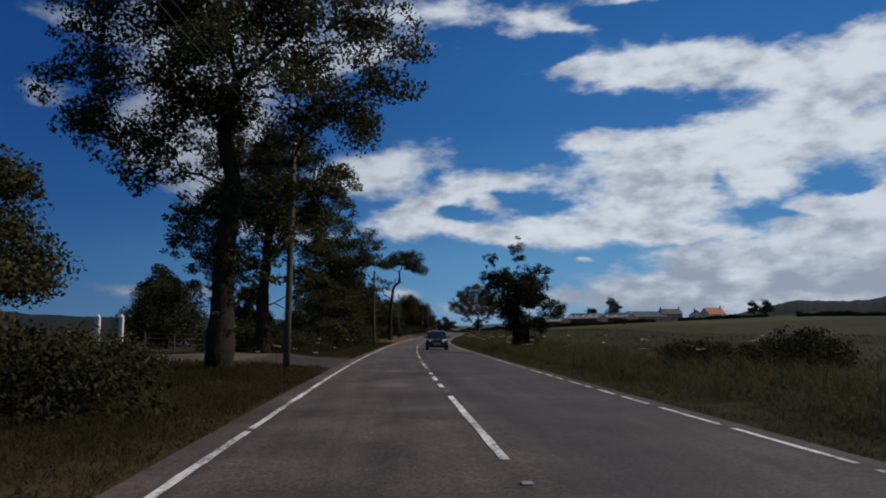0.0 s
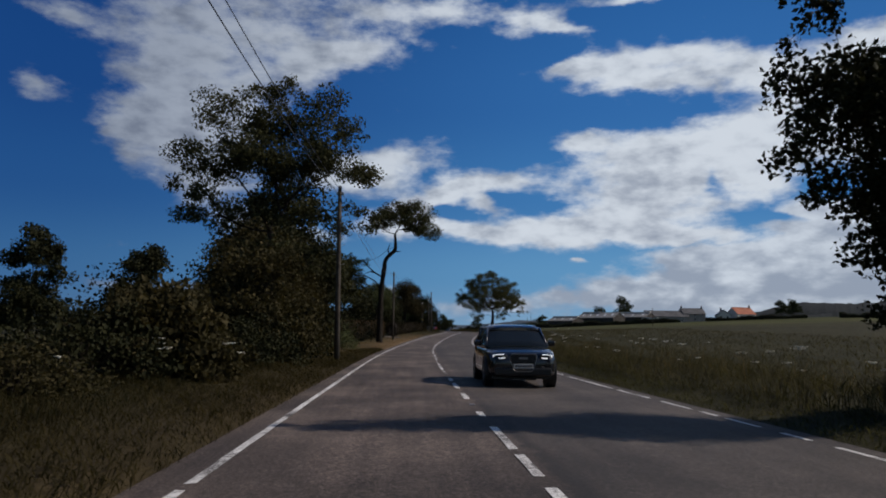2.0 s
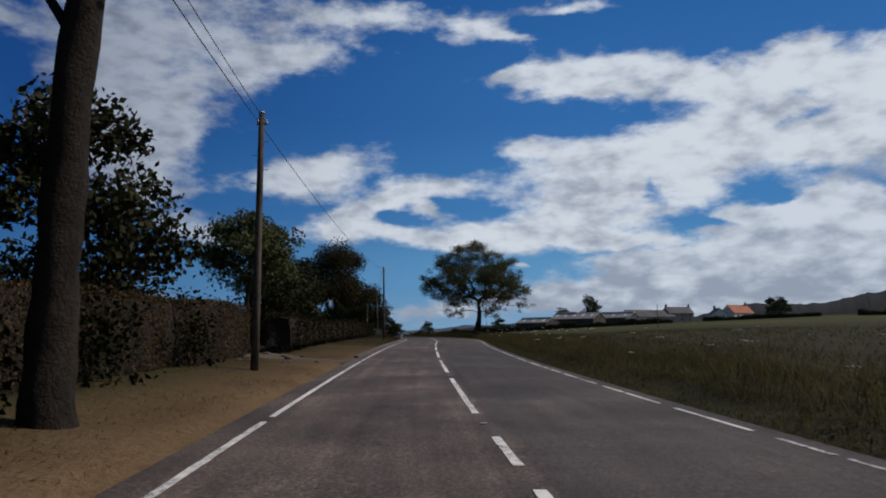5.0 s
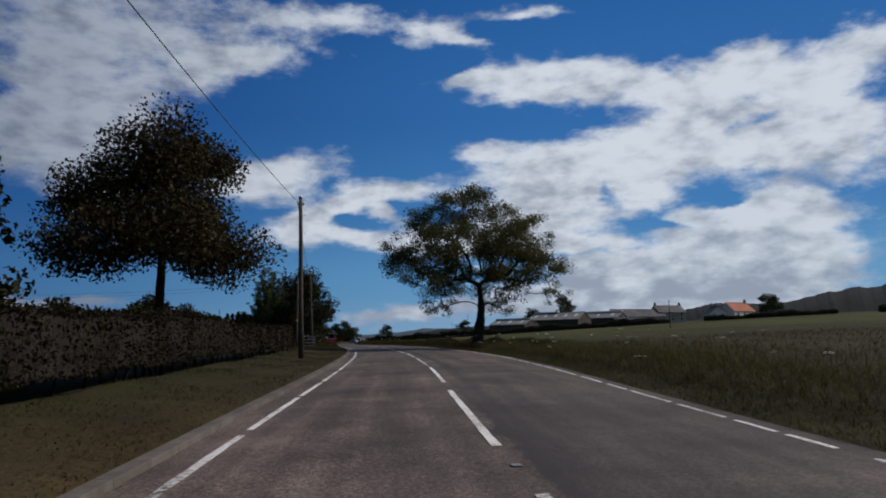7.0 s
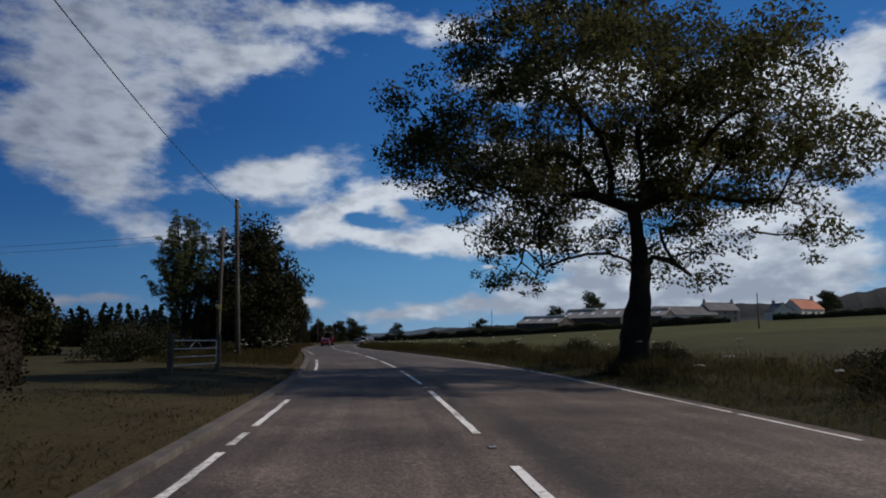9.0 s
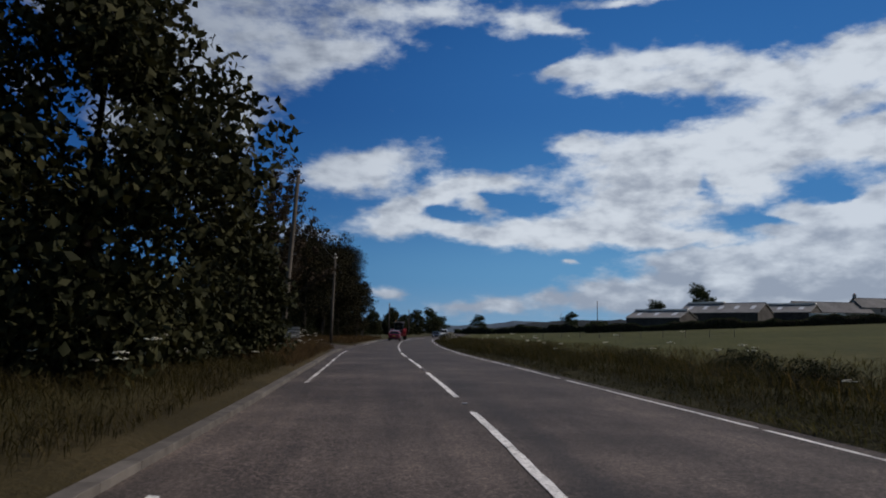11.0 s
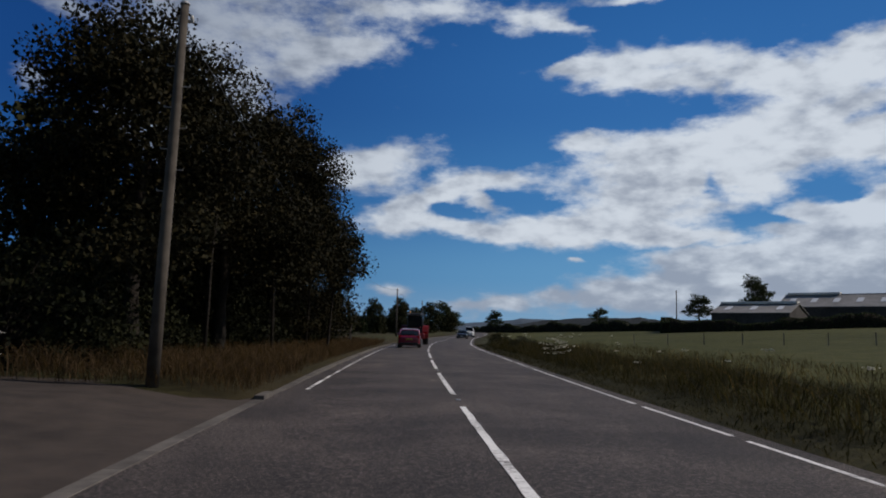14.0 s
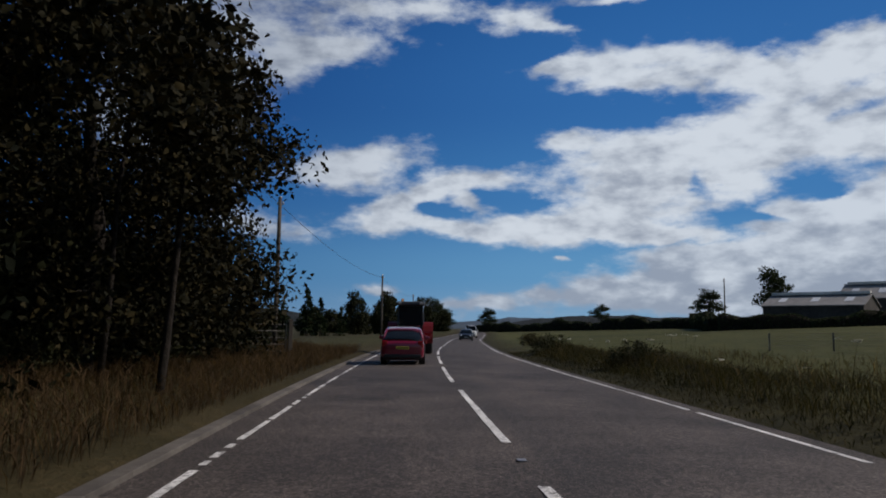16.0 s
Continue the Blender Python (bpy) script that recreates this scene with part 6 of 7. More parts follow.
# ---- kerb and rubble ----
def kerb():
    root = tagged(new("kerb"), "pale concrete kerb along the verge", "kerb", kind="structure")
    me = bpy.data.meshes.new("kerbstone")
    bm = box(0.20, 0.996, 0.26, (0, 0, -0.17), 0.008)
    bm.to_mesh(me)
    bm.free()
    me.materials.append(KERB_STONE)
    y = 142.0
    while y < 352:
        if not 275.5 < y < 279.5:
            x, z = float(road_x(y)) - 3.86, float(road_z(y)) - (0.137 if 275 < y < 292 else 0.06) - (0.026 + 0.06 * max(0.0, 1 - (y - 293) / 8) if y > 292 else 0.0)
            dx = float(road_x(y + 0.5) - road_x(y - 0.5))
            link("kerbstone", me, root, m=pose(x, y, z, math.degrees(math.atan(float(road_z(y + 0.5) - road_z(y - 0.5)))), 0, -math.degrees(math.atan(dx))))
        y += 1.0


kerb()
rr = random.Random(21)
for k in range(11):
    r = rr.uniform(0.08, 0.2)
    bm = bmesh.new()
    bmesh.ops.create_icosphere(bm, subdivisions=2, radius=r)
    for v in bm.verts:
        v.co *= 1 + 0.35 * noise.noise(v.co * 4 + Vector((k, 0, 0)))
        v.co.z *= 0.42
    y = 133.5 + rr.uniform(0, 6)
    x = float(road_x(y)) - rr.uniform(4.6, 7.6)
    stone = thing("field_stone", "rough grey-brown boulder at the entrance edge", "stone", pose(x, y, land_at(x, y) + 0.12 * r), "rubble stones")
    part("stone", bm, KERB_STONE, stone)


# ---- buildings ----
def house(name, label, at, size, eave, ridge, turn, wall, roof, windows=(), chimneys=(), doors=(), over=0.25, category="building", skylights=0):
    """Gabled, its ridge along its own x. windows and doors: side, along, sill, width, height."""
    lx, ly = size
    x, y = at
    root = thing(name, label, category, pose(x, y, land_at(x, y) - 0.3, 0, 0, turn))
    bm = bmesh.new()
    prof = [(-ly / 2, 0), (ly / 2, 0), (ly / 2, eave + 0.3), (0, ridge + 0.2), (-ly / 2, eave + 0.3)]
    ends = [[bm.verts.new((s * lx / 2, a, b)) for a, b in prof] for s in (-1, 1)]
    for i in range(5):
        bm.faces.new((ends[0][i], ends[0][(i + 1) % 5], ends[1][(i + 1) % 5], ends[1][i]))
    bm.faces.new(ends[0][::-1])
    bm.faces.new(ends[1])
    part("wall", bm, wall, root)
    for s in (-1, 1):
        bm = bmesh.new()
        a = [(-lx / 2 - over, 0, ridge + 0.32), (lx / 2 + over, 0, ridge + 0.32)]
        sl = (ridge - eave) / (ly / 2)
        b = [(lx / 2 + over, s * (ly / 2 + over), eave + 0.42 - sl * over), (-lx / 2 - over, s * (ly / 2 + over), eave + 0.42 - sl * over)]
        q = [bm.verts.new(p) for p in a + b]
        w = [bm.verts.new(Vector(p) - Vector((0, 0, 0.14))) for p in a + b]
        bm.faces.new(q if s < 0 else q[::-1])
        bm.faces.new(w[::-1] if s < 0 else w)
        for i in range(4):
            bm.faces.new((q[i], w[i], w[(i + 1) % 4], q[(i + 1) % 4]))
        bmesh.ops.recalc_face_normals(bm, faces=bm.faces)
        slope = part("roof", bm, roof, root)
        for k in range(skylights if s < 0 else 0):
            f = (k + 0.5) / skylights - 0.5
            zz = (eave + ridge) / 2 + 0.42
            part("skylight", box(1.2, 2.2, 0.04, (f * lx, s * ly / 4, zz - 0.02), 0, turn=Matrix.Rotation(-s * math.atan(sl), 4, "X")), plain_mat("rooflight", (0.6, 0.62, 0.64), 0.3), slope)
    part("ridge", rod([(-lx / 2 - over, 0, ridge + 0.34), (lx / 2 + over, 0, ridge + 0.34)], [0.12, 0.12], 6), roof, root)
    if skylights:
        n0 = -lx / 2 if skylights < 5 else -lx / 2 + 0.4
        n1 = lx / 2 if skylights < 5 else 0.0
        part("ridge_vent", box(n1 - n0, 1.3, 0.5, ((n0 + n1) / 2, 0, ridge + 0.3), 0.03), WHITE_WALL, root, "pale raised ridge vent")
    for x0 in chimneys:
        ch = part("chimney", box(0.7, 0.9, 1.7, (x0, 0, ridge - 0.2), 0.03), HARLING, root)
        for s in (-0.2, 0.2):
            part("chimney_pot", rod([(x0, s, ridge + 1.5), (x0, s, ridge + 1.85)], [0.13, 0.1], 8), PANTILE, ch)
    for kind, rows in (("window", windows), ("door", doors)):
        for side, along, sill, w, h in rows:
            t = {"front": pose(along, -ly / 2 - 0.02, sill + 0.3), "back": pose(along, ly / 2 + 0.02, sill + 0.3, 0, 0, 180),
                 "west": pose(-lx / 2 - 0.02, along, sill + 0.3, 0, 0, -90), "east": pose(lx / 2 + 0.02, along, sill + 0.3, 0, 0, 90)}[side]
            fr = part(kind, box(w, 0.1, h, (0, 0, 0), 0.01), WHITE_WALL if kind == "window" else DARK_BOARD, root, m=t)
            if kind == "window":
                for k in (-1, 1):
                    part("pane", box(w / 2 - 0.09, 0.02, h - 0.14, (k * w / 4, -0.055, 0.07)), GLASS, fr)
    return root


house("cattle_shed", "long farm shed with a pale grey sheeted roof", (65.5, 427.0), (15.5, 11.0), 3.4, 5.4, -44, DARK_BOARD, SHEET_ROOF, category="shed", skylights=3)
house("cattle_shed", "large farm shed with a grey fibre-cement roof", (85.0, 431.0), (22.0, 12.0), 4.2, 7.0, -44, DARK_BOARD, SHEET_ROOF, category="shed", skylights=5)
house("cattle_shed", "grey farm shed with dark boarded sides", (106.0, 440.0), (18.0, 12.0), 3.8, 6.2, -44, DARK_BOARD, SHEET_ROOF, category="shed", skylights=3)
house("farm_steading", "dark slate-roofed stone farm steading", (126.0, 452.0), (24.0, 9.0), 3.6, 6.8, 6, HARLING, SLATE, windows=[("front", k, 1.0, 1.0, 1.2) for k in (-8, -3, 3, 8)], doors=[("front", 0, 0, 1.6, 2.2)])
house("farmhouse", "grey slate-roofed farmhouse with end chimneys", (142.0, 455.0), (13.0, 8.0), 4.6, 7.6, 6, HARLING, SLATE, windows=[("front", k, z, 1.0, 1.4) for k in (-4.5, 0, 4.5) for z in (0.9, 3.0)], chimneys=(-6, 6))
house("gabled_cottage", "white gabled cottage with a dark slate roof", (147.5, 424.0), (8.0, 6.5), 2.8, 5.4, 80, WHITE_WALL, SLATE, windows=[("west", k, 1.0, 1.0, 1.3) for k in (-1.6, 1.6)] + [("front", k, 1.0, 1.0, 1.3) for k in (-2.5, 2.5)], chimneys=(4,))
house("red_roofed_house", "long house with a bright orange pantiled roof", (159.0, 428.0), (12.5, 8.0), 2.9, 6.4, 22, WHITE_WALL, PANTILE, windows=[("front", k, 0.9, 1.3, 1.2) for k in (-4, 3)], doors=[("front", 0, 0, 1.1, 2.1)], chimneys=(5.6,))
house("lean_shed", "small pale shed among trees beyond the road", (-28.6, 75.0), (4.2, 3.4), 2.2, 3.1, 10, WHITE_WALL, SLATE, windows=[("front", 0.6, 1.0, 0.9, 0.9)], doors=[("front", -1.2, 0, 0.9, 1.9)], category="shed")
house("yard_shed", "low dark shed in the yard behind the fence", (-31.5, 303.0), (5.5, 4.0), 1.5, 2.2, 5, DARK_BOARD, DARK_BOARD, doors=[("front", 1.5, 0, 1.0, 1.8)], category="shed")


trailer = thing("stock_trailer", "long white livestock trailer parked by the sheds", "trailer", pose(108.5, 421.0, land_at(108.5, 421.0), 0, 0, -30))
part("body", box(8.5, 2.4, 2.2, (0, 0, 0.9), 0.12), WHITE_WALL, trailer)
part("stripe", box(8.2, 0.03, 0.35, (0, -1.215, 1.9), 0.0), DARK_BOARD, trailer, "dark vent strip")
for s in (-1.2, 0.0, 2.6):
    for e in (-1, 1):
        part("wheel", rod([(s, e * 0.95, 0.45), (s, e * 1.2, 0.45)], [0.45, 0.45], 14), DARK_BOARD, trailer)


# ---- vehicles ----
def skin(name, rows, mat, root, label="", cap=True, firm=False):
    """A lofted body. rows: y, then for each ring point (half width, height) pairs from sill to top centre, mirrored."""
    bm = bmesh.new()
    rings = []
    for y, pts in rows:
        right = [bm.verts.new((w, y, z)) for w, z in pts]
        left = [bm.verts.new((-w, y, z)) for w, z in reversed(pts)]
        rings.append(right + left)
    n = len(rings[0])
    for a, b in zip(rings, rings[1:]):
        for i in range(n):
            bm.faces.new((a[i], a[(i + 1) % n], b[(i + 1) % n], b[i]))
    if cap:
        bm.faces.new(rings[0])
        bm.faces.new(rings[-1][::-1])
    bmesh.ops.recalc_face_normals(bm, faces=bm.faces)
    ob = part(name, bm, mat, root, label, smooth_faces=True)
    soft = ob.modifiers.new("round", "SUBSURF")
    soft.levels = soft.render_levels = 2
    if firm:
        soft.subdivision_type = "SIMPLE"
    return ob


TYRE = plain_mat("tyre_rubber", (0.015, 0.015, 0.015), 0.9)
RIM = plain_mat("alloy_rim", (0.30, 0.30, 0.31), 0.35, 0.8)
TRIM = plain_mat("black_trim", (0.012, 0.012, 0.013), 0.45)
CAR_GLASS = glass_mat("tinted_car_glass", (0.012, 0.015, 0.018))
TAIL = plain_mat("tail_light_red", (0.35, 0.01, 0.012), 0.2)
PLATE_YELLOW = plain_mat("plate_yellow", (0.65, 0.48, 0.05), 0.5)
PLATE_WHITE = plain_mat("plate_white", (0.7, 0.7, 0.68), 0.5)


def lamp_mat(name, strength):
    m, t, b = begin(name)
    b.inputs["Base Color"].default_value = (0.9, 0.92, 0.95, 1)
    b.inputs["Emission Color"].default_value = (0.95, 0.97, 1.0, 1)
    b.inputs["Emission Strength"].default_value = strength
    return m


DRL = lamp_mat("running_light", 0.9)


def wheel(root, x, y, r, w):
    bm = bmesh.new()
    prof = [(r * 0.66, -w / 2), (r * 0.93, -w / 2), (r, -w * 0.36), (r, w * 0.36), (r * 0.93, w / 2), (r * 0.66, w / 2)]
    n = 22
    rings = [[bm.verts.new((b, a * math.cos(q), a * math.sin(q))) for a, b in prof] for q in (2 * math.pi * k / n for k in range(n))]
    for i in range(n):
        for j in range(len(prof) - 1):
            bm.faces.new((rings[i][j], rings[i][j + 1], rings[(i + 1) % n][j + 1], rings[(i + 1) % n][j]))
    bmesh.ops.recalc_face_normals(bm, faces=bm.faces)
    hub = thing("wheel", "", "", pose(x, y, r))
    hub.parent = root
    part("tyre", bm, TYRE, hub, smooth_faces=True)
    s = 1 if x > 0 else -1
    bm = rod([(-s * 0.02, 0, 0), (s * w * 0.38, 0, 0)], [r * 0.66, r * 0.64], 20)
    for k in range(5):
        a = 2 * math.pi * k / 5
        box(0.05, r * 0.13, r * 0.5, (s * w * 0.4, 0.1 * r * math.sin(a), 0.1 * r * math.cos(a)), 0.008, bm, Matrix.Rotation(-a, 4, "X"))
    part("rim", bm, RIM, hub)


def car(name, label, m, paint, L, W, H, belt, bonnet, nose, estate=0.9, plate=PLATE_YELLOW, suv=False, van=False):
    """Its front faces -y. L, W, H: length, width, height; belt and bonnet: heights; nose: length of the bonnet."""
    root = thing(name, label, "van" if van else "car", m)
    hw, r = W / 2, 0.36 if suv else 0.31
    g = 0.24 if suv else 0.19
    y0, y1 = -L / 2, L / 2

    def ring(w, top, low=g):
        return [(w * 0.90, low), (w, low + 0.12), (w * 1.0, low + 0.34), (w * 0.985, top - 0.10), (w * 0.93, top - 0.02), (w * 0.5, top + 0.015)]

    if suv:
        front = [(y0, ring(hw * 0.70, bonnet - 0.34, g + 0.12)), (y0 + 0.07, ring(hw * 0.84, bonnet - 0.20, g + 0.04)), (y0 + 0.22, ring(hw * 0.93, bonnet - 0.10)), (y0 + 0.60, ring(hw * 0.985, bonnet - 0.03)), (y0 + nose, ring(hw, belt))]
    else:
        front = [(y0, ring(hw * 0.80, bonnet - 0.22, g + 0.06)), (y0 + 0.10, ring(hw * 0.90, bonnet - 0.10, g)), (y0 + 0.45, ring(hw * 0.98, bonnet - 0.02)), (y0 + nose, ring(hw, belt))]
    rows = front + [
            (0, ring(hw, belt + 0.01)), (y1 - 0.7, ring(hw, belt + 0.03)), (y1 - 0.18, ring(hw * 0.965, belt + 0.02)), (y1 - 0.04, ring(hw * 0.92, belt - 0.06, g + 0.04)), (y1, ring(hw * 0.86, belt - 0.16, g + 0.08))]
    body = skin("body", rows, paint, root)

    def cab(w0, w1, top):
        return [(hw * w0, belt - 0.02), (hw * (w0 * 0.55 + w1 * 0.45), (belt + top) / 2), (hw * w1, top - 0.05), (hw * w1 * 0.6, top)]

    ws = y0 + nose
    cabrows = [(ws - 0.05, cab(0.90, 0.88, belt + 0.05)), (ws + 0.62, cab(0.94, 0.78, H - 0.06)), (ws + 0.95, cab(0.95, 0.77, H)), (y1 - 1.1, cab(0.95, 0.76, H - 0.01)), (y1 - 0.62 + 0.3 * (estate - 0.9), cab(0.94, 0.74, H - 0.07)), (y1 - 0.16, cab(0.90, 0.82, belt + 0.10))]
    cabin = skin("cabin", cabrows, paint if van else CAR_GLASS, root, "" if van else "dark tinted glazing", firm=not van)
    if not van:
        def lid(w, top):
            return [(hw * w, top - 0.09), (hw * (w + 0.01), top - 0.05), (hw * w * 0.86, top + 0.005), (hw * w * 0.45, top + 0.02)]
        skin("roof", [(ws + 0.50, lid(0.72, H - 0.08)), (ws + 0.72, lid(0.775, H - 0.02)), (ws + 1.1, lid(0.785, H + 0.005)), (y1 - 1.1, lid(0.775, H - 0.005)), (y1 - 0.72, lid(0.75, H - 0.04)), (y1 - 0.52, lid(0.70, H - 0.10))], paint, root, firm=True)
        for s in (-1, 1):
            for nm, p, q, wd in (("pillar", (0.90, ws - 0.02, belt - 0.01), (0.775, ws + 0.62, H - 0.07), 0.034), ("pillar", (0.945, -0.02 * L + 0.14, belt - 0.01), (0.785, -0.02 * L + 0.14, H - 0.07), 0.026), ("pillar", (0.935, y1 - 1.12, belt - 0.01), (0.78, y1 - 1.16, H - 0.07), 0.03), ("pillar", (0.90, y1 - 0.20, belt), (0.74, y1 - 0.62, H - 0.09), 0.045)):
                part(nm, rod([(s * hw * p[0], p[1], p[2]), (s * hw * (p[0] * 0.52 + q[0] * 0.48), (p[1] + q[1]) / 2, (p[2] + q[2]) / 2), (s * hw * q[0], q[1], q[2])], [wd] * 3, 8), paint, cabin, smooth_faces=True)

    def pane(nm, pts, lab=""):
        bm = bmesh.new()
        q = [bm.verts.new(p) for p in pts]
        bm.faces.new(q)
        bmesh.ops.solidify(bm, geom=list(bm.faces), thickness=0.012)
        return part(nm, bm, CAR_GLASS, cabin, lab)
    if van:
        pane("windscreen", [(-hw * 0.86, ws - 0.02, belt + 0.06), (hw * 0.86, ws - 0.02, belt + 0.06), (hw * 0.73, ws + 0.56, H - 0.09), (-hw * 0.73, ws + 0.56, H - 0.09)])
    for s in (-1, 1):
        o = 0.012 * s
        for a, b in ((ws + 0.35, -0.02 * L + 0.1), (-0.02 * L + 0.18, y1 - 1.15)):
            if not van or b > 0.4:
                continue
            pane("side_window", [(s * hw * 0.935 + o, a, belt + 0.05), (s * hw * 0.935 + o, b, belt + 0.05), (s * hw * 0.80 + o, b - 0.05, H - 0.12), (s * hw * 0.80 + o, max(a + 0.25, ws + 0.68), H - 0.12)])
        mir = part("mirror", box(0.2, 0.12, 0.15, (s * (hw + 0.1), ws + 0.45, belt + 0.02), 0.035), paint, root)
        if suv:
            tilt = Matrix.Rotation(s * 0.42, 4, "Z") @ Matrix.Rotation(s * 0.07, 4, "Y")
            at = Matrix.Translation((s * hw * 0.63, y0 + 0.115, bonnet - 0.29)) @ tilt
            lamp = part("head_lamp", box(0.38, 0.12, 0.135, (0, 0, 0), 0.035), CAR_GLASS, root, m=at)
            part("light_strip", box(0.32, 0.02, 0.017, (0, -0.063, 0.016), 0.003), DRL, lamp)
            part("light_strip", box(0.30, 0.02, 0.015, (s * 0.01, -0.063, 0.110), 0.003), DRL, lamp)
            part("light_strip", box(0.016, 0.02, 0.09, (s * 0.152, -0.063, 0.026), 0.003), DRL, lamp)
        else:
            lamp = part("head_lamp", box(0.34, 0.10, 0.15, (s * hw * 0.66, y0 + 0.09, bonnet - 0.27), 0.03, turn=Matrix.Rotation(s * 0.18, 4, "Z")), CAR_GLASS, root)
            part("light_strip", box(0.24, 0.02, 0.02, (s * hw * 0.66, y0 + 0.03, bonnet - 0.25), 0.004), DRL, lamp)
        part("tail_lamp", box(0.22, 0.14, 0.26, (s * hw * 0.80, y1 - 0.09, belt - 0.26), 0.03), TAIL, root)
        for yy in (y0 + 0.82, y1 - 0.80):
            wheel(root, s * (hw - 0.10), yy, r, 0.22)
            part("wheel_arch", rod([(s * (hw - 0.24), yy, r + 0.02), (s * (hw + 0.004), yy, r + 0.02)], [r + 0.06, r + 0.06], 20), TRIM, root)
    part("front_bumper", box(W * 0.78, 0.12, 0.20, (0, y0 + 0.04, g + 0.08), 0.04), TRIM, root)
    part("rear_bumper", box(W * 0.84, 0.12, 0.16, (0, y1 - 0.03, g + 0.06), 0.04), TRIM, root)
    if suv:
        zt, zb, wt, wb, yf = bonnet - 0.17, bonnet - 0.60, 0.36, 0.25, y0 - 0.015
        bm = bmesh.new()
        bm.faces.new([bm.verts.new(q) for q in ((-wt, yf + 0.04, zt), (-wb, yf, zb), (wb, yf, zb), (wt, yf + 0.04, zt))])
        bmesh.ops.solidify(bm, geom=list(bm.faces), thickness=0.06)
        grille = part("grille", bm, TRIM, root)
        for k in range(13):
            q = (k - 6) / 6.6
            part("grille_bar", rod([(q * wb, yf - 0.012, zb + 0.02), (q * wt, yf + 0.028, zt - 0.02)], [0.006, 0.006], 5), STEEL_PALE, grille)
        rim = [(-wt + 0.05, yf + 0.02, zt + 0.012), (-wt, yf + 0.016, zt - 0.05), (-wb - 0.01, yf - 0.02, zb + 0.05), (-wb + 0.05, yf - 0.024, zb), (wb - 0.05, yf - 0.024, zb), (wb + 0.01, yf - 0.02, zb + 0.05), (wt, yf + 0.016, zt - 0.05), (wt - 0.05, yf + 0.02, zt + 0.012), (-wt + 0.05, yf + 0.02, zt + 0.012)]
        part("grille_rim", rod(rim, [0.011] * 9, 6), RIM, grille, "bright metal grille frame")
        part("emblem", box(0.24, 0.014, 0.05, (0, yf - 0.005, zt - 0.12), 0.012), RIM, grille)
        for s in (-1, 1):
            part("fog_grille", box(0.30, 0.06, 0.13, (s * hw * 0.62, y0 + 0.06, g + 0.20), 0.03, turn=Matrix.Rotation(s * 0.3, 4, "Z")), TRIM, root)
            part("roof_rail", rod([(s * hw * 0.74, ws + 1.0, H), (s * hw * 0.74, ws + 1.1, H + 0.025), (s * hw * 0.73, y1 - 1.0, H + 0.025), (s * hw * 0.73, y1 - 0.9, H)], [0.012] * 4, 6), TRIM, root)
    else:
        part("grille", box(W * 0.3, 0.05, 0.16, (0, y0, bonnet - 0.34), 0.02), TRIM, root)
    for yy, mt, zz in ((y0 - 0.05 if suv else y0 - 0.02, PLATE_WHITE, bonnet - 0.52), (y1 + 0.005, plate, belt - 0.33)):
        pl = part("number_plate", box(0.50, 0.014, 0.11, (0, yy, zz), 0.004), mt, root)
        s = -1 if yy < 0 else 1
        for k in range(7):
            part("plate_bar", box(0.045, 0.004, 0.06, (-0.195 + 0.065 * k, yy + s * 0.009, zz + 0.025)), TRIM, pl)
    part("floor_pan", box(W * 0.82, L * 0.88, 0.10, (0, 0, g - 0.02)), TRIM, root)
    return root


def on_road(u, y, turn=0.0):
    dx = float(road_x(y + 1) - road_x(y - 1)) / 2
    return pose(float(road_x(y)) + u, y, float(road_z(y)) - 0.015 * abs(u), 0, 0, -math.degrees(math.atan(dx)) + turn)


NAVY = plain_mat("dark_navy_paint", (0.010, 0.011, 0.016), 0.25, 0.3, 1.0)
RED_PAINT = plain_mat("red_car_paint", (0.20, 0.006, 0.028), 0.3, 0.2, 1.0)
WHITE_PAINT = plain_mat("white_van_paint", (0.7, 0.7, 0.7), 0.35, 0.0, 0.6)
GREY_PAINT = plain_mat("dark_grey_paint", (0.03, 0.03, 0.034), 0.3, 0.3, 1.0)
TRACTOR_RED = plain_mat("tractor_red", (0.24, 0.016, 0.020), 0.45)
car("suv", "dark navy sport utility car with bright running lights", on_road(1.75, 65.0), NAVY, 4.6, 1.9, 1.65, 1.04, 1.03, 1.2, suv=True)
car("hatchback", "red hatchback car following a tractor", on_road(-1.55, 335.0, 180), RED_PAINT, 4.1, 1.75, 1.46, 0.93, 0.86, 1.0)
car("saloon_car", "dark grey car on the far bend", on_road(1.8, 402.0), GREY_PAINT, 4.3, 1.78, 1.45, 0.92, 0.86, 1.15)
car("panel_van", "white panel van on the far bend", on_road(1.8, 428.0), WHITE_PAINT, 5.0, 1.95, 2.1, 1.15, 1.05, 0.85, van=True)


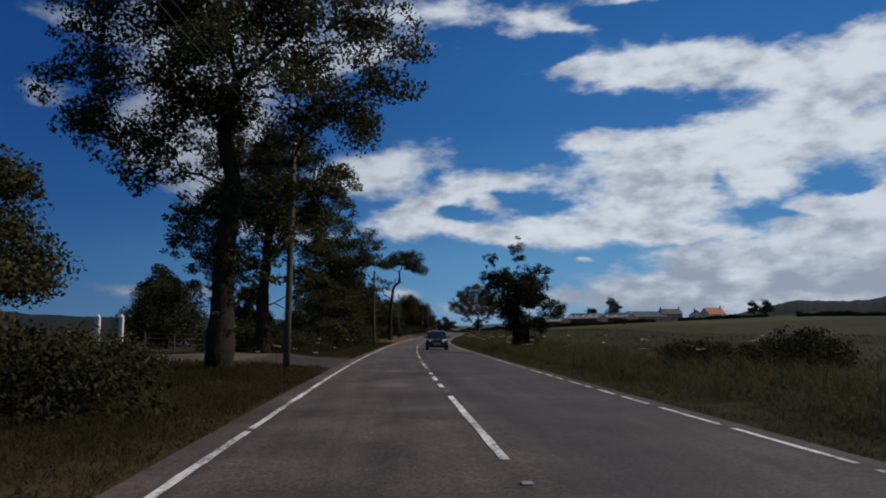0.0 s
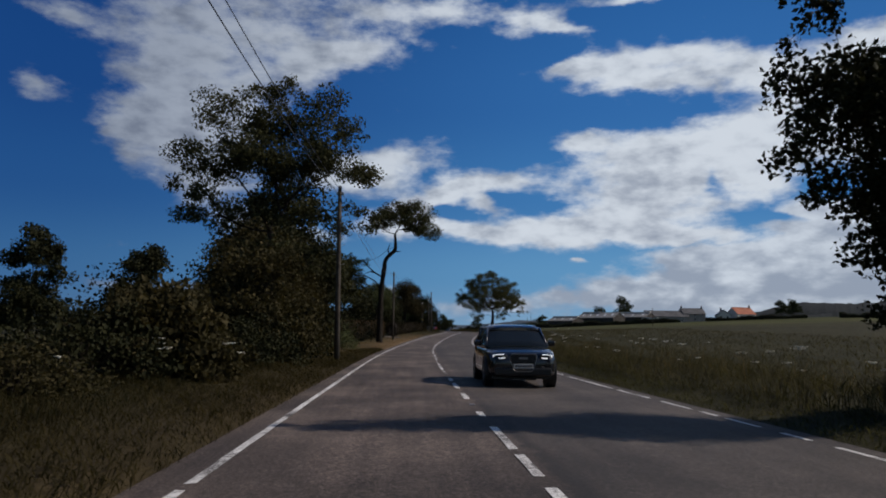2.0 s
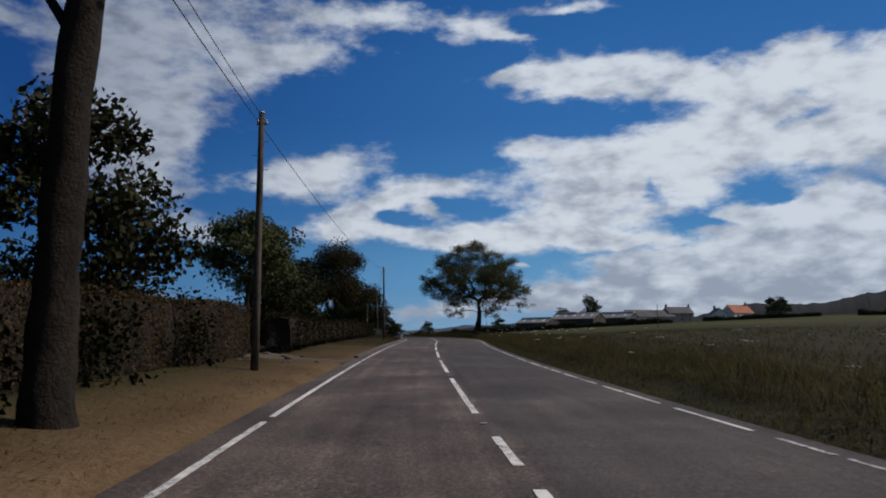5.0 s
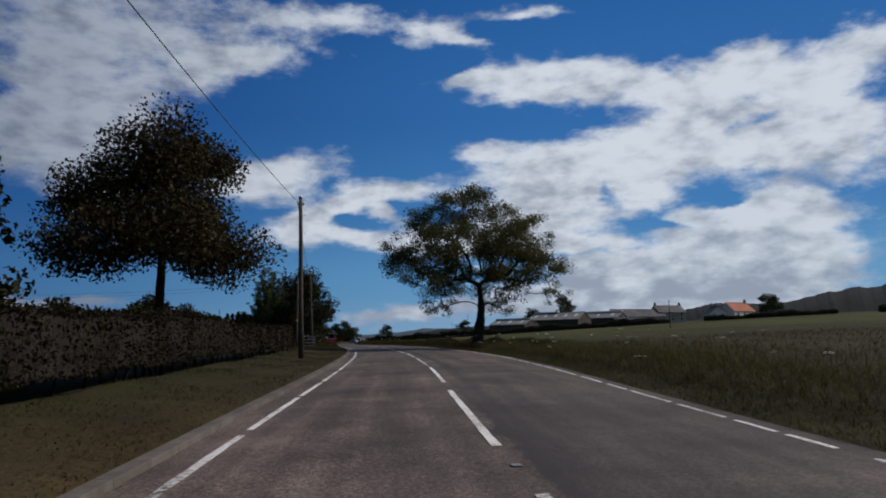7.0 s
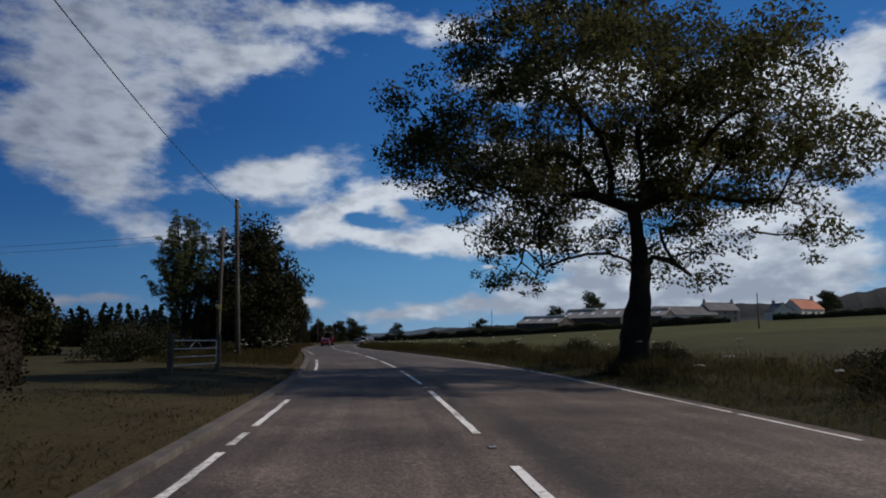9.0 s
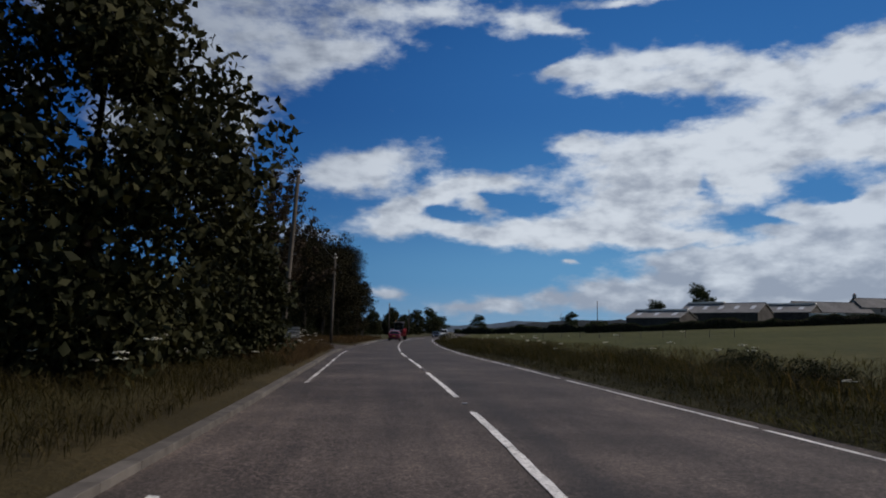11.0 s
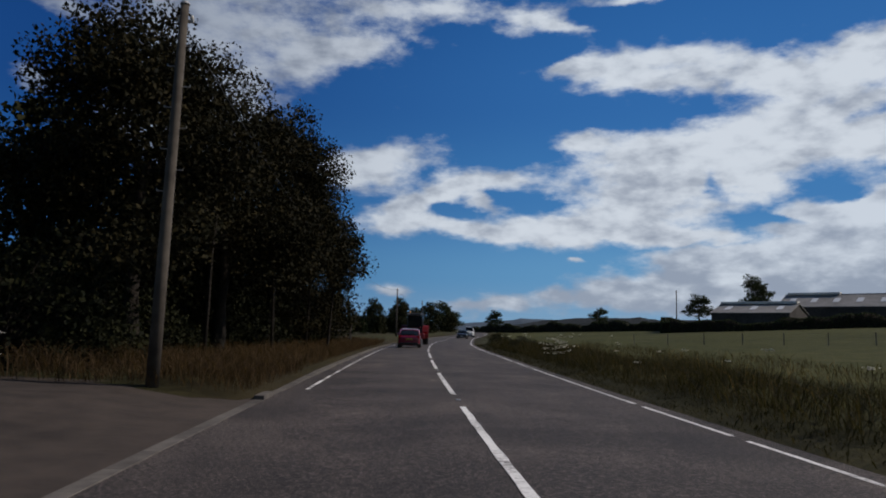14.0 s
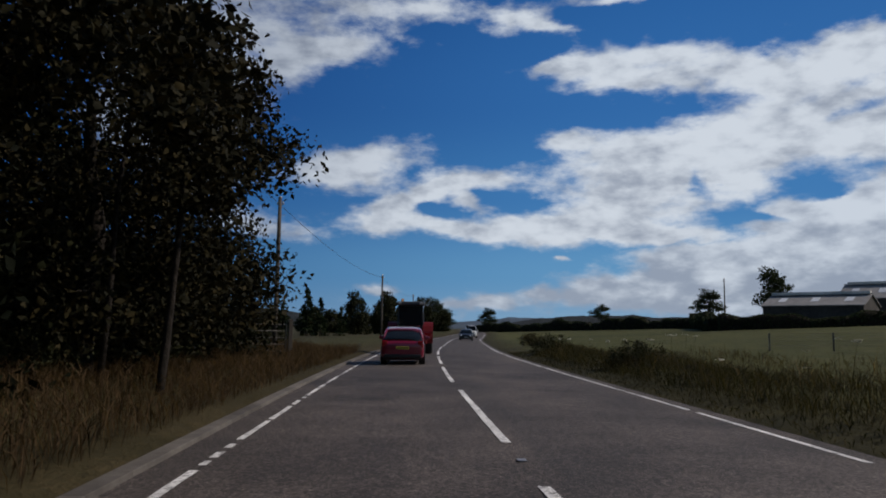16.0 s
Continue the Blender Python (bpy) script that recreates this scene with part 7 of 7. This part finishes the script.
def tractor(m):
    root = thing("tractor", "red farm tractor with a glazed cab driving along the road", "tractor", m)
    part("chassis", box(0.7, 3.6, 0.55, (0, -0.3, 0.55), 0.06), TRIM, root)
    part("bonnet", box(0.85, 1.9, 0.75, (0, -1.5, 0.95), 0.12), TRACTOR_RED, root)
    cabin = part("cab_frame", box(1.5, 1.5, 0.5, (0, 0.55, 1.05), 0.06), TRIM, root)
    for sx in (-1, 1):
        for y in (-0.15, 1.25):
            part("pillar", rod([(sx * 0.72, y, 1.5), (sx * 0.66, y + (0.1 if y < 0 else -0.1), 2.75)], [0.045, 0.045], 6), TRIM, cabin)
        part("side_glass", box(0.02, 1.3, 1.15, (sx * 0.70, 0.55, 1.55)), CAR_GLASS, cabin)
    part("rear_glass", box(1.3, 0.02, 1.1, (0, 1.24, 1.58)), CAR_GLASS, cabin)
    part("front_glass", box(1.3, 0.02, 1.1, (0, -0.12, 1.58)), CAR_GLASS, cabin)
    part("roof", box(1.6, 1.75, 0.2, (0, 0.55, 2.74), 0.08), SLATE, root)
    for sx in (-0.6, 0.6):
        part("work_lamp", box(0.16, 0.08, 0.1, (sx, 1.46, 2.78), 0.02), WHITE_WALL, root)
    part("beacon", rod([(0.5, 1.0, 2.93), (0.5, 1.0, 3.1)], [0.07, 0.05], 8), plain_mat("amber_beacon", (0.7, 0.3, 0.02), 0.3), root)
    part("exhaust", rod([(0.5, -0.6, 1.6), (0.5, -0.6, 3.0), (0.52, -0.55, 3.15)], [0.05, 0.05, 0.045], 8), TRIM, root)
    for sx in (-1, 1):
        fender = rod([(sx * 0.72, 0.2, 1.45), (sx * 0.95, 0.2, 1.45)], [0.02, 0.02], 4)
        bm = bmesh.new()
        prev = None
        for k in range(9):
            a = radians(-15 + k * 21)
            row = [bm.verts.new((sx * w, 0.75 + 0.95 * math.cos(a), 0.85 + 0.95 * math.sin(a))) for w in (0.72, 1.28)]
            if prev:
                bm.faces.new((prev[0], prev[1], row[1], row[0]))
            prev = row
        fender.free()
        bmesh.ops.solidify(bm, geom=list(bm.faces), thickness=0.04)
        part("mudguard", bm, TRACTOR_RED, root)
        part("rear_lamp", box(0.34, 0.06, 0.2, (sx * 1.0, 1.72, 1.0), 0.02), TAIL, root)
        wheel(root, sx * 1.0, 0.75, 0.85, 0.5)
        wheel(root, sx * 0.9, -1.75, 0.6, 0.38)
    hitch = part("linkage", box(1.9, 0.35, 0.5, (0, 2.0, 0.55), 0.05), TRACTOR_RED, root)
    part("drawbar", rod([(-0.4, 1.2, 0.6), (-0.4, 2.0, 0.75)], [0.05, 0.05], 6), TRIM, hitch)
    return root


tractor(on_road(-1.6, 347.0, 180))
